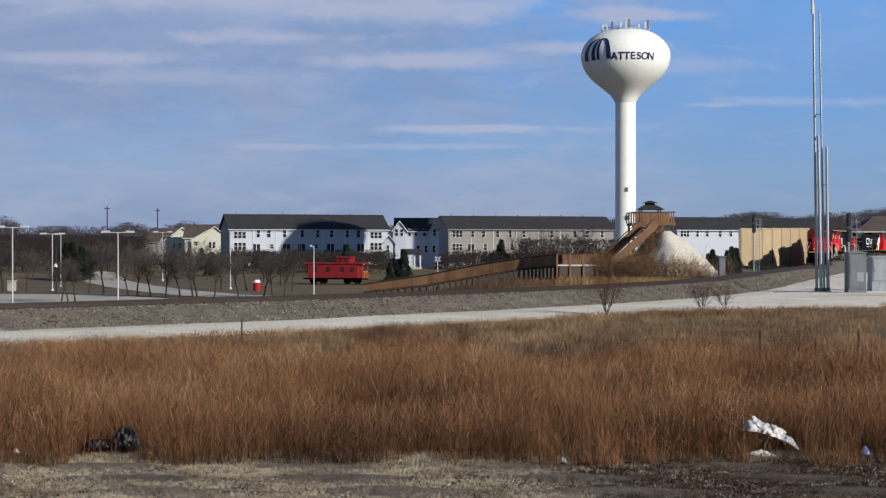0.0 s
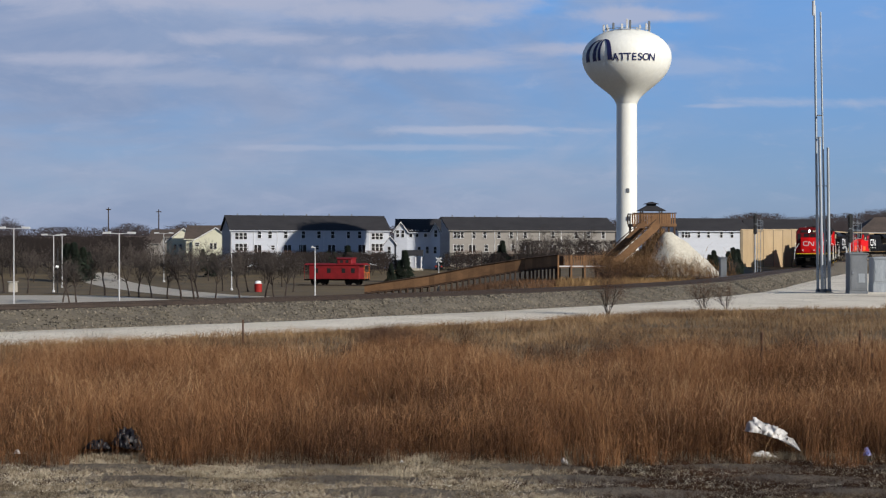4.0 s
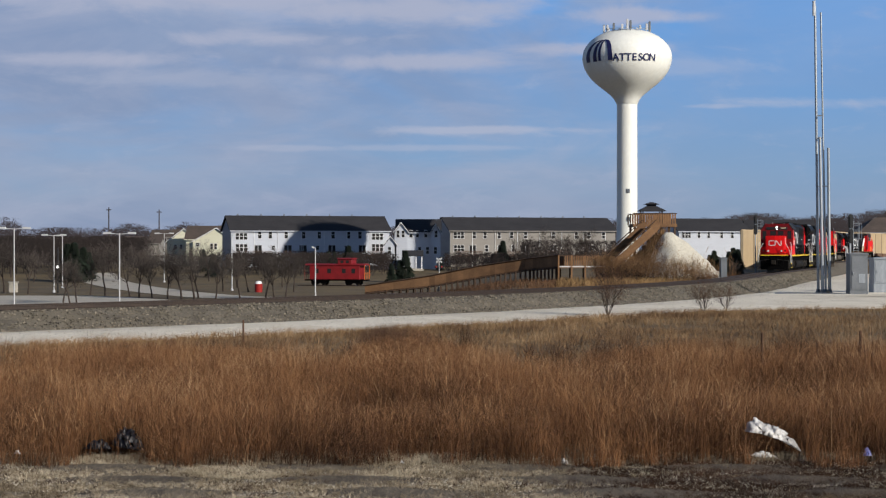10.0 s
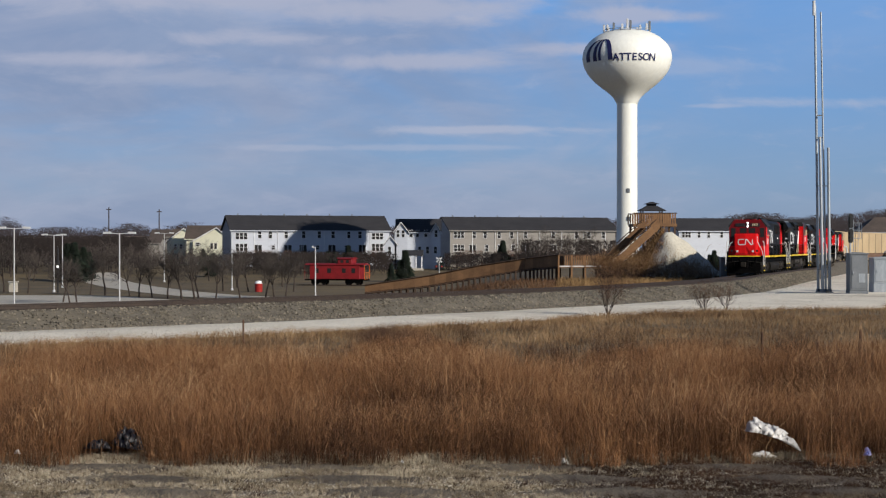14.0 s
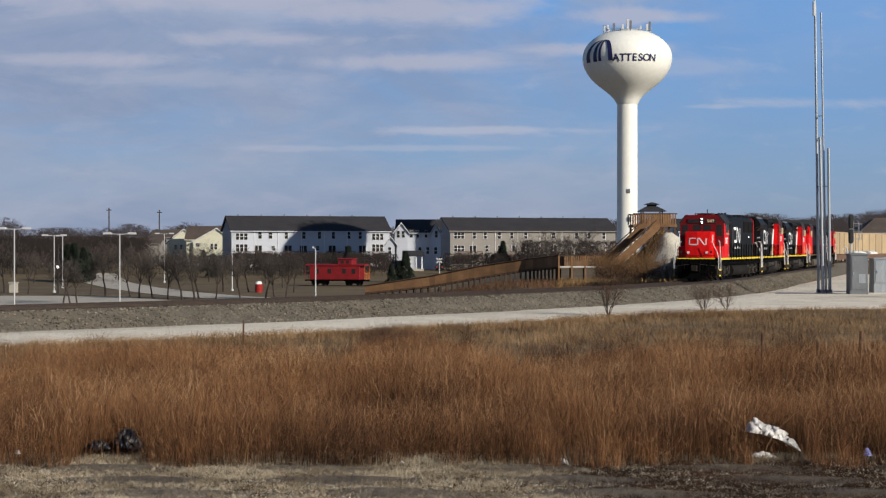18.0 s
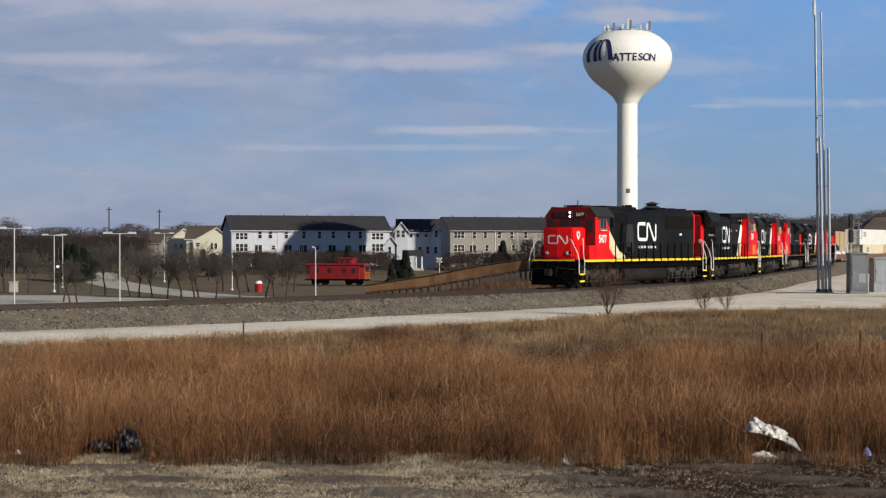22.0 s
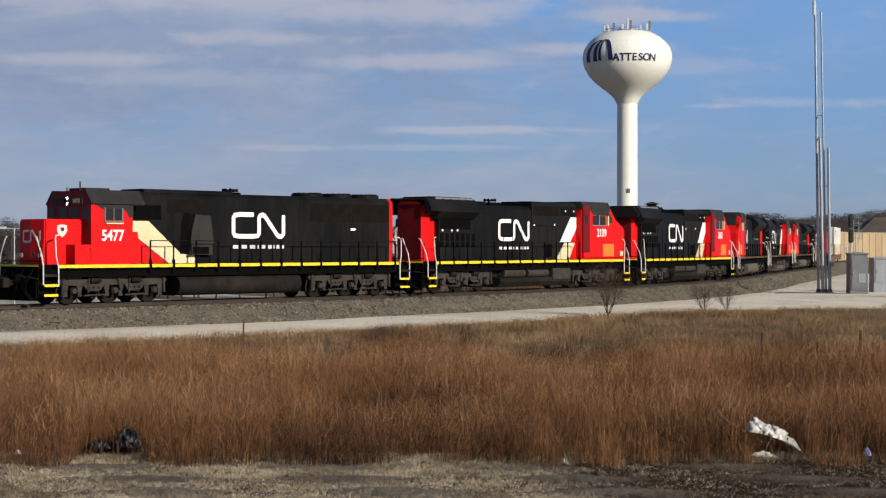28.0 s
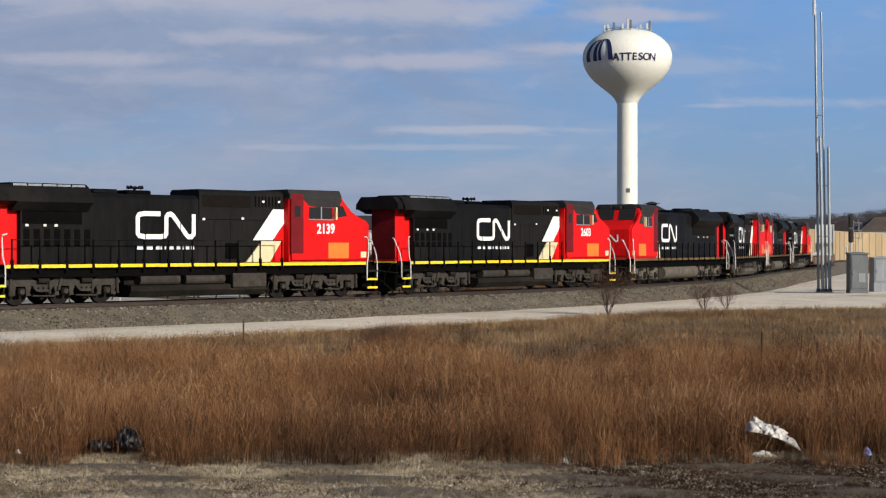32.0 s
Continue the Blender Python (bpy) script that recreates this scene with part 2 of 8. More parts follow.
M = dict(
    red=material("red_paint", (0.72, 0.008, 0.008), (0.56, 0.006, 0.007), 1.0, 0.5, fine=0.2, bscale=7, stretch=(1, 1, 0.4), spec=0.14),
    black=material("black_paint", (0.0055, 0.0058, 0.0066), (0.0115, 0.0112, 0.0110), 0.8, 0.5, fine=0.5, bscale=5, stretch=(1, 1, 0.22), bump=0.05, dirt=(0.021, 0.0190, 0.0165), spec=0.06),
    grille=material("radiator_grille", (0.0055, 0.0045, 0.0035), (0.010, 0.0078, 0.006), 3, 0.7, bscale=60, bump=0.3, spec=0.06),
    roofgrey=material("grey_cab_roof", (0.034, 0.032, 0.030), (0.022, 0.022, 0.022), 1.5, 0.6, spec=0.15),
    under=material("underframe_grime", (0.017, 0.0145, 0.012), (0.008, 0.007, 0.006), 2.2, 0.8, fine=0.4, bscale=14, bump=0.2, dirt=(0.032, 0.026, 0.020), spec=0.12),
    # dark red of small marks, and red darkened for shade on cab fronts and doors
    maroon=material("dark_and_shaded_red", (0.17, 0.006, 0.009), (0.11, 0.005, 0.007), 1.5, 0.5, spec=0.2),
    truck=material("grimy_truck_casting", (0.060, 0.053, 0.045), (0.032, 0.028, 0.024), 3.0, 0.8, fine=0.4, bscale=14, bump=0.2, spec=0.12),
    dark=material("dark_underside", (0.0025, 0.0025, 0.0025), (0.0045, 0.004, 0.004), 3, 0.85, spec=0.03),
    wheel=material("wheel_steel", (0.016, 0.013, 0.011), (0.008, 0.007, 0.006), 4, 0.6, 0.2, spec=0.15),
    yellow=material("yellow_stripe", (0.90, 0.66, 0.02), (0.78, 0.55, 0.018), 1.4, 0.5, fine=0.3, bscale=8),
    cream=material("cream_stripe", (0.76, 0.68, 0.44), (0.64, 0.53, 0.30), 0.9, 0.5, fine=0.25),
    white=material("white_paint", (0.88, 0.88, 0.86), (0.80, 0.80, 0.77), 1.2, 0.5, fine=0.1),
    railwhite=material("white_handrail", (0.72, 0.70, 0.66), (0.55, 0.53, 0.5), 5, 0.5),
    lamp=material("lit_headlight", (0.9, 0.9, 0.85), glow=(1.0, 0.93, 0.84, 12.0)),
    dullyellow=material("grimy_yellow_stripe", (0.20, 0.115, 0.03), (0.09, 0.055, 0.022), 1.6, 0.7, fine=0.4, bscale=6, dirt=(0.05, 0.035, 0.022)),
    dusty=material("dusty_running_gear", (0.15, 0.13, 0.105), (0.08, 0.07, 0.058), 2.2, 0.85, fine=0.4, bscale=9, bump=0.2, spec=0.1),
    lens=material("clear_lens", (0.8, 0.8, 0.76), rough=0.2, glow=(1.0, 0.96, 0.88, 1.2)),
    pane=glass("dark_glass", (0.022, 0.021, 0.020)),
    orange=material("orange_panel", (0.85, 0.20, 0.02), (0.7, 0.16, 0.02), 2, 0.5, fine=0.1),
    boxwhite=material("white_container", (0.78, 0.78, 0.72), (0.68, 0.68, 0.62), 0.8, 0.55, fine=0.12),
    boxcream=material("cream_container", (0.72, 0.66, 0.48), (0.6, 0.54, 0.4), 0.8, 0.55, fine=0.12),
    carbrown=material("rusty_well_car", (0.16, 0.085, 0.05), (0.10, 0.06, 0.04), 1.0, 0.75, dirt=(0.2, 0.13, 0.08)),
    rail=material("rail_steel", (0.055, 0.038, 0.028), (0.035, 0.025, 0.02), 3, 0.6, 0.3),
    tie=material("timber_tie", (0.085, 0.065, 0.05), (0.05, 0.04, 0.032), 3, 0.9, rand=0.3),
    ballast=material("grey_ballast", (0.185, 0.160, 0.120), (0.105, 0.090, 0.068), 1.0, 0.95, fine=0.75, bscale=11, bump=1.0, dirt=(0.16, 0.135, 0.095)),
    stone=material("ballast_stone", (0.20, 0.173, 0.13), (0.115, 0.10, 0.074), 2, 0.95, rand=0.5, island=True),
    gravel=material("pale_crushed_limestone", (0.85, 0.775, 0.635), (0.72, 0.65, 0.51), 0.35, 0.95, fine=0.40, bscale=7, bump=1.0, dirt=(0.48, 0.41, 0.31)),
    chip=material("limestone_chip", (0.50, 0.45, 0.36), (0.38, 0.34, 0.27), 2, 0.95, rand=0.3, island=True),
    soil=material("winter_ground", (0.165, 0.118, 0.052), (0.082, 0.060, 0.030), 0.09, 0.95, fine=0.6, bscale=2.5, bump=0.6, dirt=(0.100, 0.072, 0.033)),
    verge=material("dry_mown_verge", (0.235, 0.190, 0.132), (0.085, 0.067, 0.047), 4.5, 0.95, fine=0.95, bscale=42, bump=1.0, stretch=(1.0, 0.22, 1), dirt=(0.115, 0.092, 0.064)),
    concrete=material("pale_concrete", (0.46, 0.42, 0.35), (0.36, 0.33, 0.27), 0.3, 0.9, fine=0.25, bscale=4),
    tank=material("ivory_tank_paint", (0.86, 0.85, 0.765), (0.80, 0.79, 0.70), 0.12, 0.45, fine=0.08, bscale=2, stretch=(1, 1, 0.3)),
    navy=material("navy_lettering", (0.012, 0.016, 0.075), (0.02, 0.02, 0.09), 1, 0.5, fine=0.05),
    steel=material("galvanised_steel", (0.36, 0.385, 0.40), (0.28, 0.30, 0.315), 1.5, 0.45, 0.55, stretch=(1, 1, 0.2)),
    steeldark=material("dull_grey_steel", (0.17, 0.18, 0.19), (0.13, 0.14, 0.148), 1.2, 0.55, 0.25),
    signalblack=material("black_signal", (0.010, 0.010, 0.010), (0.016, 0.016, 0.016), 2, 0.6),
    poleWhite=material("white_pole", (0.56, 0.56, 0.55), (0.46, 0.46, 0.45), 1, 0.5),
    siding_white=material("white_vinyl_siding", (0.50, 0.52, 0.56), (0.45, 0.47, 0.51), 0.25, 0.7, fine=0.15, bscale=4, stretch=(0.2, 0.2, 4)),
    siding_beige=material("beige_vinyl_siding", (0.255, 0.235, 0.205), (0.22, 0.20, 0.175), 0.25, 0.7, fine=0.15, bscale=4, stretch=(0.2, 0.2, 4)),
    siding_grey=material("grey_end_siding", (0.36, 0.35, 0.345), (0.31, 0.30, 0.30), 0.3, 0.75, stretch=(0.2, 0.2, 4)),
    siding_cream=material("cream_siding", (0.66, 0.645, 0.49), (0.60, 0.585, 0.44), 0.3, 0.7, stretch=(0.2, 0.2, 4)),
    shingle=material("charcoal_shingles", (0.036, 0.034, 0.036), (0.024, 0.023, 0.025), 0.5, 0.9, fine=0.4, bscale=3, stretch=(0.6, 0.6, 2.5)),
    shinglebrown=material("brown_shingles", (0.10, 0.075, 0.06), (0.07, 0.055, 0.045), 0.5, 0.9, fine=0.4, bscale=3),
    trim=material("white_trim", (0.78, 0.78, 0.77), rough=0.6, fine=0.05),
    deckwood=material("brown_deck_boards", (0.115, 0.058, 0.036), (0.085, 0.045, 0.03), 0.8, 0.85, rand=0.25),
    ramp=material("weathered_timber", (0.235, 0.126, 0.056), (0.16, 0.085, 0.039), 0.7, 0.85, fine=0.3, bscale=6, stretch=(1, 1, 2), rand=0.22),
    rampdark=material("old_brown_timber", (0.085, 0.05, 0.029), (0.055, 0.034, 0.022), 1, 0.9, rand=0.2),
    pile=material("white_crushed_rock", (0.60, 0.57, 0.475), (0.50, 0.47, 0.385), 0.3, 0.95, fine=0.35, bscale=4, bump=0.8, dirt=(0.46, 0.41, 0.32)),
    wall=material("tan_wall_panel", (0.46, 0.345, 0.20), (0.40, 0.295, 0.17), 0.4, 0.85, rand=0.10, fine=0.2, bscale=5),
    wallpost=material("tan_wall_post", (0.30, 0.235, 0.15), (0.25, 0.2, 0.13), 0.6, 0.85),
    bark=material("grey_brown_bark", (0.060, 0.044, 0.034), (0.036, 0.027, 0.022), 3, 0.95, fine=0.4),
    sooty=material("shaded_mottled_red", (0.23, 0.007, 0.010), (0.12, 0.005, 0.007), 1.6, 0.6, fine=0.4, bscale=5, dirt=(0.06, 0.006, 0.007), spec=0.15),
    twig=material("bare_twigs", (0.090, 0.074, 0.062), (0.058, 0.047, 0.040), 1, 0.95, rand=0.35, island=True),
    brush=material("reddish_brush_twigs", (0.135, 0.075, 0.045), (0.09, 0.05, 0.033), 1, 0.95, rand=0.35, island=True),
    pine=material("spruce_needles", (0.022, 0.034, 0.018), (0.012, 0.021, 0.012), 1.5, 0.9, rand=0.45, island=True),
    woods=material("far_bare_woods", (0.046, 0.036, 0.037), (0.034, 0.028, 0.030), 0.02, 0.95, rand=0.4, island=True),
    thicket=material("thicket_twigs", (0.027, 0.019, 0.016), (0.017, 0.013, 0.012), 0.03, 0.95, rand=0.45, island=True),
    caboose=material("caboose_red", (0.24, 0.008, 0.010), (0.16, 0.006, 0.007), 0.8, 0.6, fine=0.2),
    hydrant=material("red_enamel", (0.36, 0.02, 0.015), (0.26, 0.015, 0.012), 2, 0.55, fine=0.15),
    bag=material("white_plastic_sheet", (0.66, 0.64, 0.61), (0.44, 0.42, 0.40), 5, 0.4, fine=0.2, bump=0.3),
    blackbag=material("black_bin_bag", (0.010, 0.009, 0.011), (0.016, 0.014, 0.017), 6, 0.42, bump=0.4, spec=0.3),
    blue=material("blue_wrapper", (0.05, 0.08, 0.5), (0.5, 0.5, 0.7), 20, 0.4),
    rust=material("rusty_post", (0.14, 0.07, 0.04), (0.09, 0.05, 0.03), 5, 0.9),
)


def grass_material(name, stops, patch, rough=0.85):
    """Blades: a tone for each blade, shifted by patches a few metres across."""
    m = bpy.data.materials.new(name)
    m.use_nodes = True
    t = m.node_tree
    b = t.nodes["Principled BSDF"]
    co = t.nodes.new("ShaderNodeTexCoord")
    r = t.nodes.new("ShaderNodeNewGeometry").outputs["Random Per Island"]
    n = node(t, "ShaderNodeTexNoise", Scale=patch, Detail=4.0, Roughness=0.65)
    n2 = node(t, "ShaderNodeTexNoise", Scale=patch * 4.5, Detail=4.0, Roughness=0.65)
    for q in (n, n2):
        t.links.new(co.outputs["Object"], q.inputs["Vector"])
    f = maths(t, "ADD", maths(t, "MULTIPLY", r, 0.26), maths(t, "MULTIPLY", maths(t, "SUBTRACT", n.outputs[0], 0.36), 1.75))
    f = maths(t, "ADD", f, maths(t, "MULTIPLY", maths(t, "SUBTRACT", n2.outputs[0], 0.5), 1.1))
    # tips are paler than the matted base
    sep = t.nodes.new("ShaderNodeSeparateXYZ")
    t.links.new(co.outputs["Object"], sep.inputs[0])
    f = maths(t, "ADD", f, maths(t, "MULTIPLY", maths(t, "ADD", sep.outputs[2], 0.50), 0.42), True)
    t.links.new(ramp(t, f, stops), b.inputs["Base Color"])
    b.inputs["Roughness"].default_value, b.inputs["Specular IOR Level"].default_value = rough, 0.15
    return m


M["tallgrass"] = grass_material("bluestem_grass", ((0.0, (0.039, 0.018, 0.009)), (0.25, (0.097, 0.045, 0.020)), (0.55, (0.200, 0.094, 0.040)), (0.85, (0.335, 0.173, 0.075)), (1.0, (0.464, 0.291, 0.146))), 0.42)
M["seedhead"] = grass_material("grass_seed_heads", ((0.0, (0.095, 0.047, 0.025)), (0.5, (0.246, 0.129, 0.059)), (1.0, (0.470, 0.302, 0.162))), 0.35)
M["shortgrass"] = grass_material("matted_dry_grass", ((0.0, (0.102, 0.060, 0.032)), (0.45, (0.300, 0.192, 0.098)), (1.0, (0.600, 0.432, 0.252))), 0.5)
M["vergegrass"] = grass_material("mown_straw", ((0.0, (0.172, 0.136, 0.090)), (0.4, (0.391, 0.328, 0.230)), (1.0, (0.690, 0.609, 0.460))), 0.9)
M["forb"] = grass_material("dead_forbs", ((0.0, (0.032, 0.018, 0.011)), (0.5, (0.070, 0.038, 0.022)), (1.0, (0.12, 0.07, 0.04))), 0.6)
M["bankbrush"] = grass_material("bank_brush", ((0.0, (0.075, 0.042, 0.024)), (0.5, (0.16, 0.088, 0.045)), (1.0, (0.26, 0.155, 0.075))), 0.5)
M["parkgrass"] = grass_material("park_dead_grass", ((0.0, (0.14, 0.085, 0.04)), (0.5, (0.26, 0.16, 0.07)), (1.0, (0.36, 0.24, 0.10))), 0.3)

# ---- building blocks ----


def part(name, bm, mat, parent=None, label="", smooth=False, at=None):
    """Links a bmesh (or a ready mesh) as one mesh object."""
    if isinstance(bm, bpy.types.Mesh):
        me = bm
    else:
        bmesh.ops.recalc_face_normals(bm, faces=bm.faces[:])
        me = bpy.data.meshes.new(name)
        bm.to_mesh(me)
        bm.free()
        if smooth:
            me.shade_smooth()
            me.set_sharp_from_angle(angle=radians(38))
    if not me.materials:
        me.materials.append(mat)
    ob = new(name, me)
    ob.parent = parent
    if at:
        ob.location = at
    if label:
        ob["label"] = label
    return ob


def thing(name, label, category, m=None, group="", kind=""):
    ob = new(name)
    ob.empty_display_size = 0.3
    if m is not None:
        ob.matrix_world = m
    return tagged(ob, label, category, group, kind)


def box(bm, x0, x1, y0, y1, z0, z1, bevel=0.0):
    vs = [bm.verts.new((x, y, z)) for z in (z0, z1) for y in (y0, y1) for x in (x0, x1)]
    fs = [bm.faces.new([vs[i] for i in f]) for f in ((0, 2, 3, 1), (4, 5, 7, 6), (0, 1, 5, 4), (2, 6, 7, 3), (0, 4, 6, 2), (1, 3, 7, 5))]
    if bevel:
        es = list({e for f in fs for e in f.edges})
        bmesh.ops.bevel(bm, geom=es, offset=bevel, segments=1, affect="EDGES")
    return bm


def nb(*boxes, bevel=0.0):
    bm = bmesh.new()
    for b in boxes:
        box(bm, *b, bevel=bevel)
    return bm


def prism(bm, pts, a, b, axis="y"):
    """A polygon of (p, q) swept from a to b along an axis: y: (x, z); x: (y, z); z: (x, y)."""
    def at(p, c):
        return {"y": (p[0], c, p[1]), "x": (c, p[0], p[1]), "z": (p[0], p[1], c)}[axis]
    lo, hi = [bm.verts.new(at(p, a)) for p in pts], [bm.verts.new(at(p, b)) for p in pts]
    bm.faces.new(lo)
    bm.faces.new(hi[::-1])
    n = len(pts)
    for i in range(n):
        bm.faces.new((lo[i], lo[(i + 1) % n], hi[(i + 1) % n], hi[i]))
    return bm


def tube(bm, pts, r, n=6, r1=None, cap=True):
    """A round bar through points, tapering from r to r1."""
    pts = [Vector(p) for p in pts]
    r1 = r if r1 is None else r1
    rings = []
    for i, p in enumerate(pts):
        d = (pts[min(i + 1, len(pts) - 1)] - pts[max(i - 1, 0)]).normalized()
        a = d.cross(Vector((0, 0, 1)) if abs(d.z) < 0.9 else Vector((1, 0, 0))).normalized()
        c = d.cross(a)
        q = r + (r1 - r) * i / max(1, len(pts) - 1)
        rings.append([bm.verts.new(p + (a * math.cos(2 * math.pi * k / n) + c * math.sin(2 * math.pi * k / n)) * q) for k in range(n)])
    for u, v in zip(rings, rings[1:]):
        for k in range(n):
            bm.faces.new((u[k], u[(k + 1) % n], v[(k + 1) % n], v[k]))
    if cap:
        bm.faces.new(rings[0][::-1])
        bm.faces.new(rings[-1])
    return bm


def lathe(bm, profile, n=32, at=(0, 0, 0)):
    """(radius, height) pairs turned about the upright."""
    rings = [[bm.verts.new((at[0] + r * math.cos(2 * math.pi * k / n), at[1] + r * math.sin(2 * math.pi * k / n), at[2] + z)) for k in range(n)] for r, z in profile]
    for u, v in zip(rings, rings[1:]):
        for k in range(n):
            bm.faces.new((u[k], u[(k + 1) % n], v[(k + 1) % n], v[k]))
    bm.faces.new(rings[0][::-1])
    bm.faces.new(rings[-1])
    return bm


def raw_mesh(name, verts, faces, mat, smooth=False):
    me = bpy.data.meshes.new(name)
    me.from_pydata(np.asarray(verts).reshape(-1, 3).tolist(), [], faces)
    me.materials.append(mat)
    if smooth:
        me.shade_smooth()
    return me


def tri_mesh(name, verts, mat):
    """Loose triangles from an array of corners (n, 3, 3)."""
    v = np.asarray(verts, dtype=np.float32).reshape(-1, 3)
    n = len(v) // 3
    me = bpy.data.meshes.new(name)
    me.vertices.add(len(v))
    me.vertices.foreach_set("co", v.ravel())
    me.loops.add(len(v))
    me.loops.foreach_set("vertex_index", np.arange(len(v), dtype=np.int32))
    me.polygons.add(n)
    me.polygons.foreach_set("loop_start", np.arange(0, len(v), 3, dtype=np.int32))
    me.update()
    me.validate()
    me.materials.append(mat)
    return me


def lettering(name, text, size, mat, parent, m, depth=0.004, squeeze=1.0):
    cu = bpy.data.curves.new("t", "FONT")
    cu.body, cu.size, cu.extrude, cu.align_x, cu.align_y, cu.offset = text, size, depth, "CENTER", "CENTER", size * 0.025
    ob = new("t", cu)
    me = bpy.data.meshes.new_from_object(ob.evaluated_get(bpy.context.evaluated_depsgraph_get()))
    bpy.data.objects.remove(ob)
    me.transform(m @ Matrix.Diagonal((squeeze, 1, 1, 1)))
    me.materials.clear()
    return part(name, me, mat, parent)


# facing matrices: text x to the reader's right, y up
def face_y(x, y, z, side):
    return Matrix(((-side, 0, 0, x), (0, 0, side, y), (0, 1, 0, z), (0, 0, 0, 1)))


def face_x(x, y, z, side):
    return Matrix(((0, 0, side, x), (side, 0, 0, y), (0, 1, 0, z), (0, 0, 0, 1)))


# ---- the track ----
KNOT0, KNOT = -20.0, 20.0
HEADING = (0.6192, 0.7429, 0.8667, 1.0063, 1.1632, 1.2982, 1.2705, 1.2699, 1.2574, 1.2997, 1.341, 1.3564, 1.309, 1.1733, 1.0233, 0.8762, 0.7291)
S_MIN, S_MAX, STEP = -240.0, 520.0, 0.5
SS = np.arange(S_MIN, S_MAX + STEP, STEP)
TH = np.interp(SS, [-240, -100] + [KNOT0 + KNOT * i for i in range(len(HEADING))], [0.30, 0.30] + list(HEADING))
TH = np.convolve(np.pad(TH, 12, mode="edge"), np.ones(25) / 25, mode="valid")
NX, NY = np.concatenate([[0], np.cumsum(np.cos(TH)[:-1] * STEP)]), np.concatenate([[0], np.cumsum(np.sin(TH)[:-1] * STEP)])
I0 = int(round(-S_MIN / STEP))
CX = NX - NX[I0] - 17.75 - 1.52 * np.sin(TH)
CY = NY - NY[I0] + 62.30 + 1.52 * np.cos(TH)


def on_track(s, off=0.0):
    """A point at s metres along the centre line, off metres towards the near side."""
    x, y, h = np.interp(s, SS, CX), np.interp(s, SS, CY), np.interp(s, SS, TH)
    return x + off * np.sin(h), y - off * np.cos(h), h


def beside(x, y):
    """Distance from the centre line, positive on the near side, and the place along it."""
    x, y = np.atleast_1d(np.asarray(x, float)), np.atleast_1d(np.asarray(y, float))
    cx, cy, h, s = CX[::2], CY[::2], TH[::2], SS[::2]
    u, w = np.empty(len(x)), np.empty(len(x))
    for a in range(0, len(x), 4000):
        dx, dy = x[a:a + 4000, None] - cx, y[a:a + 4000, None] - cy
        k = np.argmin(dx * dx + dy * dy, axis=1)
        i = np.arange(len(k))
        u[a:a + 4000] = dx[i, k] * np.sin(h[k]) - dy[i, k] * np.cos(h[k])
        w[a:a + 4000] = s[k]
    return u, w


def ease(v, a, b):
    t = np.clip((v - a) / (b - a), 0, 1)
    return t * t * (3 - 2 * t)


def ground_z(x, y):
    """Height of the ground: level before the track, lower in the park beyond, rising to the houses."""
    x, y = np.atleast_1d(np.asarray(x, float)), np.atleast_1d(np.asarray(y, float))
    u, s = beside(x, y)
    near = -0.88 - 0.06 * ease(u, 14, 20)
    q = x / np.maximum(y, 20)
    right = ease(q, 0.0, 0.075)
    right = right + (ease(q, -0.075, 0.055) - right) * ease(y, 110, 140) * (1 - ease(y, 172, 200))
    park = -4.0 + 3.0 * right
    park = park + (-1.9 - park) * ease(y, 292, 372) * (1 - right) + right * 0.7 * ease(y, 170, 240)
    far = near + (park - near) * ease(-u, 2.8, 15)
    z = np.where(u > -2.8, near, far)
    z = z - 0.25 * (np.abs(u) < 2.6)
    z = z - 6.0 * ease(y, 500, 1500)
    return z


def gz(x, y):
    return float(ground_z(x, y)[0])


def bearing(d, b):
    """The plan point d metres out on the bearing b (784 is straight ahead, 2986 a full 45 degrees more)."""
    return (b - 784.0) / 2986.0 * d, d

# ---- ground, road, ballast ----


def sheet(name, xs, ys, zf, mat, label, category, kind="structure"):
    gx, gy = np.meshgrid(xs, ys)
    z = zf(gx.ravel(), gy.ravel())
    v = np.column_stack([gx.ravel(), gy.ravel(), z])
    w = len(xs)
    faces = [(j * w + i, j * w + i + 1, (j + 1) * w + i + 1, (j + 1) * w + i) for j in range(len(ys) - 1) for i in range(w - 1)]
    return tagged(part(name, raw_mesh(name, v, faces, mat, True), mat), label, category, kind=kind)


def spread(lo, fine_lo, fine_hi, hi, step, grow=1.35):
    a = list(np.arange(fine_lo, fine_hi + step, step))
    d, q = step, a[-1]
    while q < hi:
        d *= grow
        q += d
        a.append(min(q, hi))
    d, q = step, a[0]
    while q > lo:
        d *= grow
        q -= d
        a.insert(0, max(q, lo))
    return np.array(a)


sheet("ground", spread(-3500, -75, 110, 3500, 1.8), spread(-900, 8, 330, 4200, 1.8), ground_z, M["soil"], "brown winter field and park grass with bare soil", "ground")


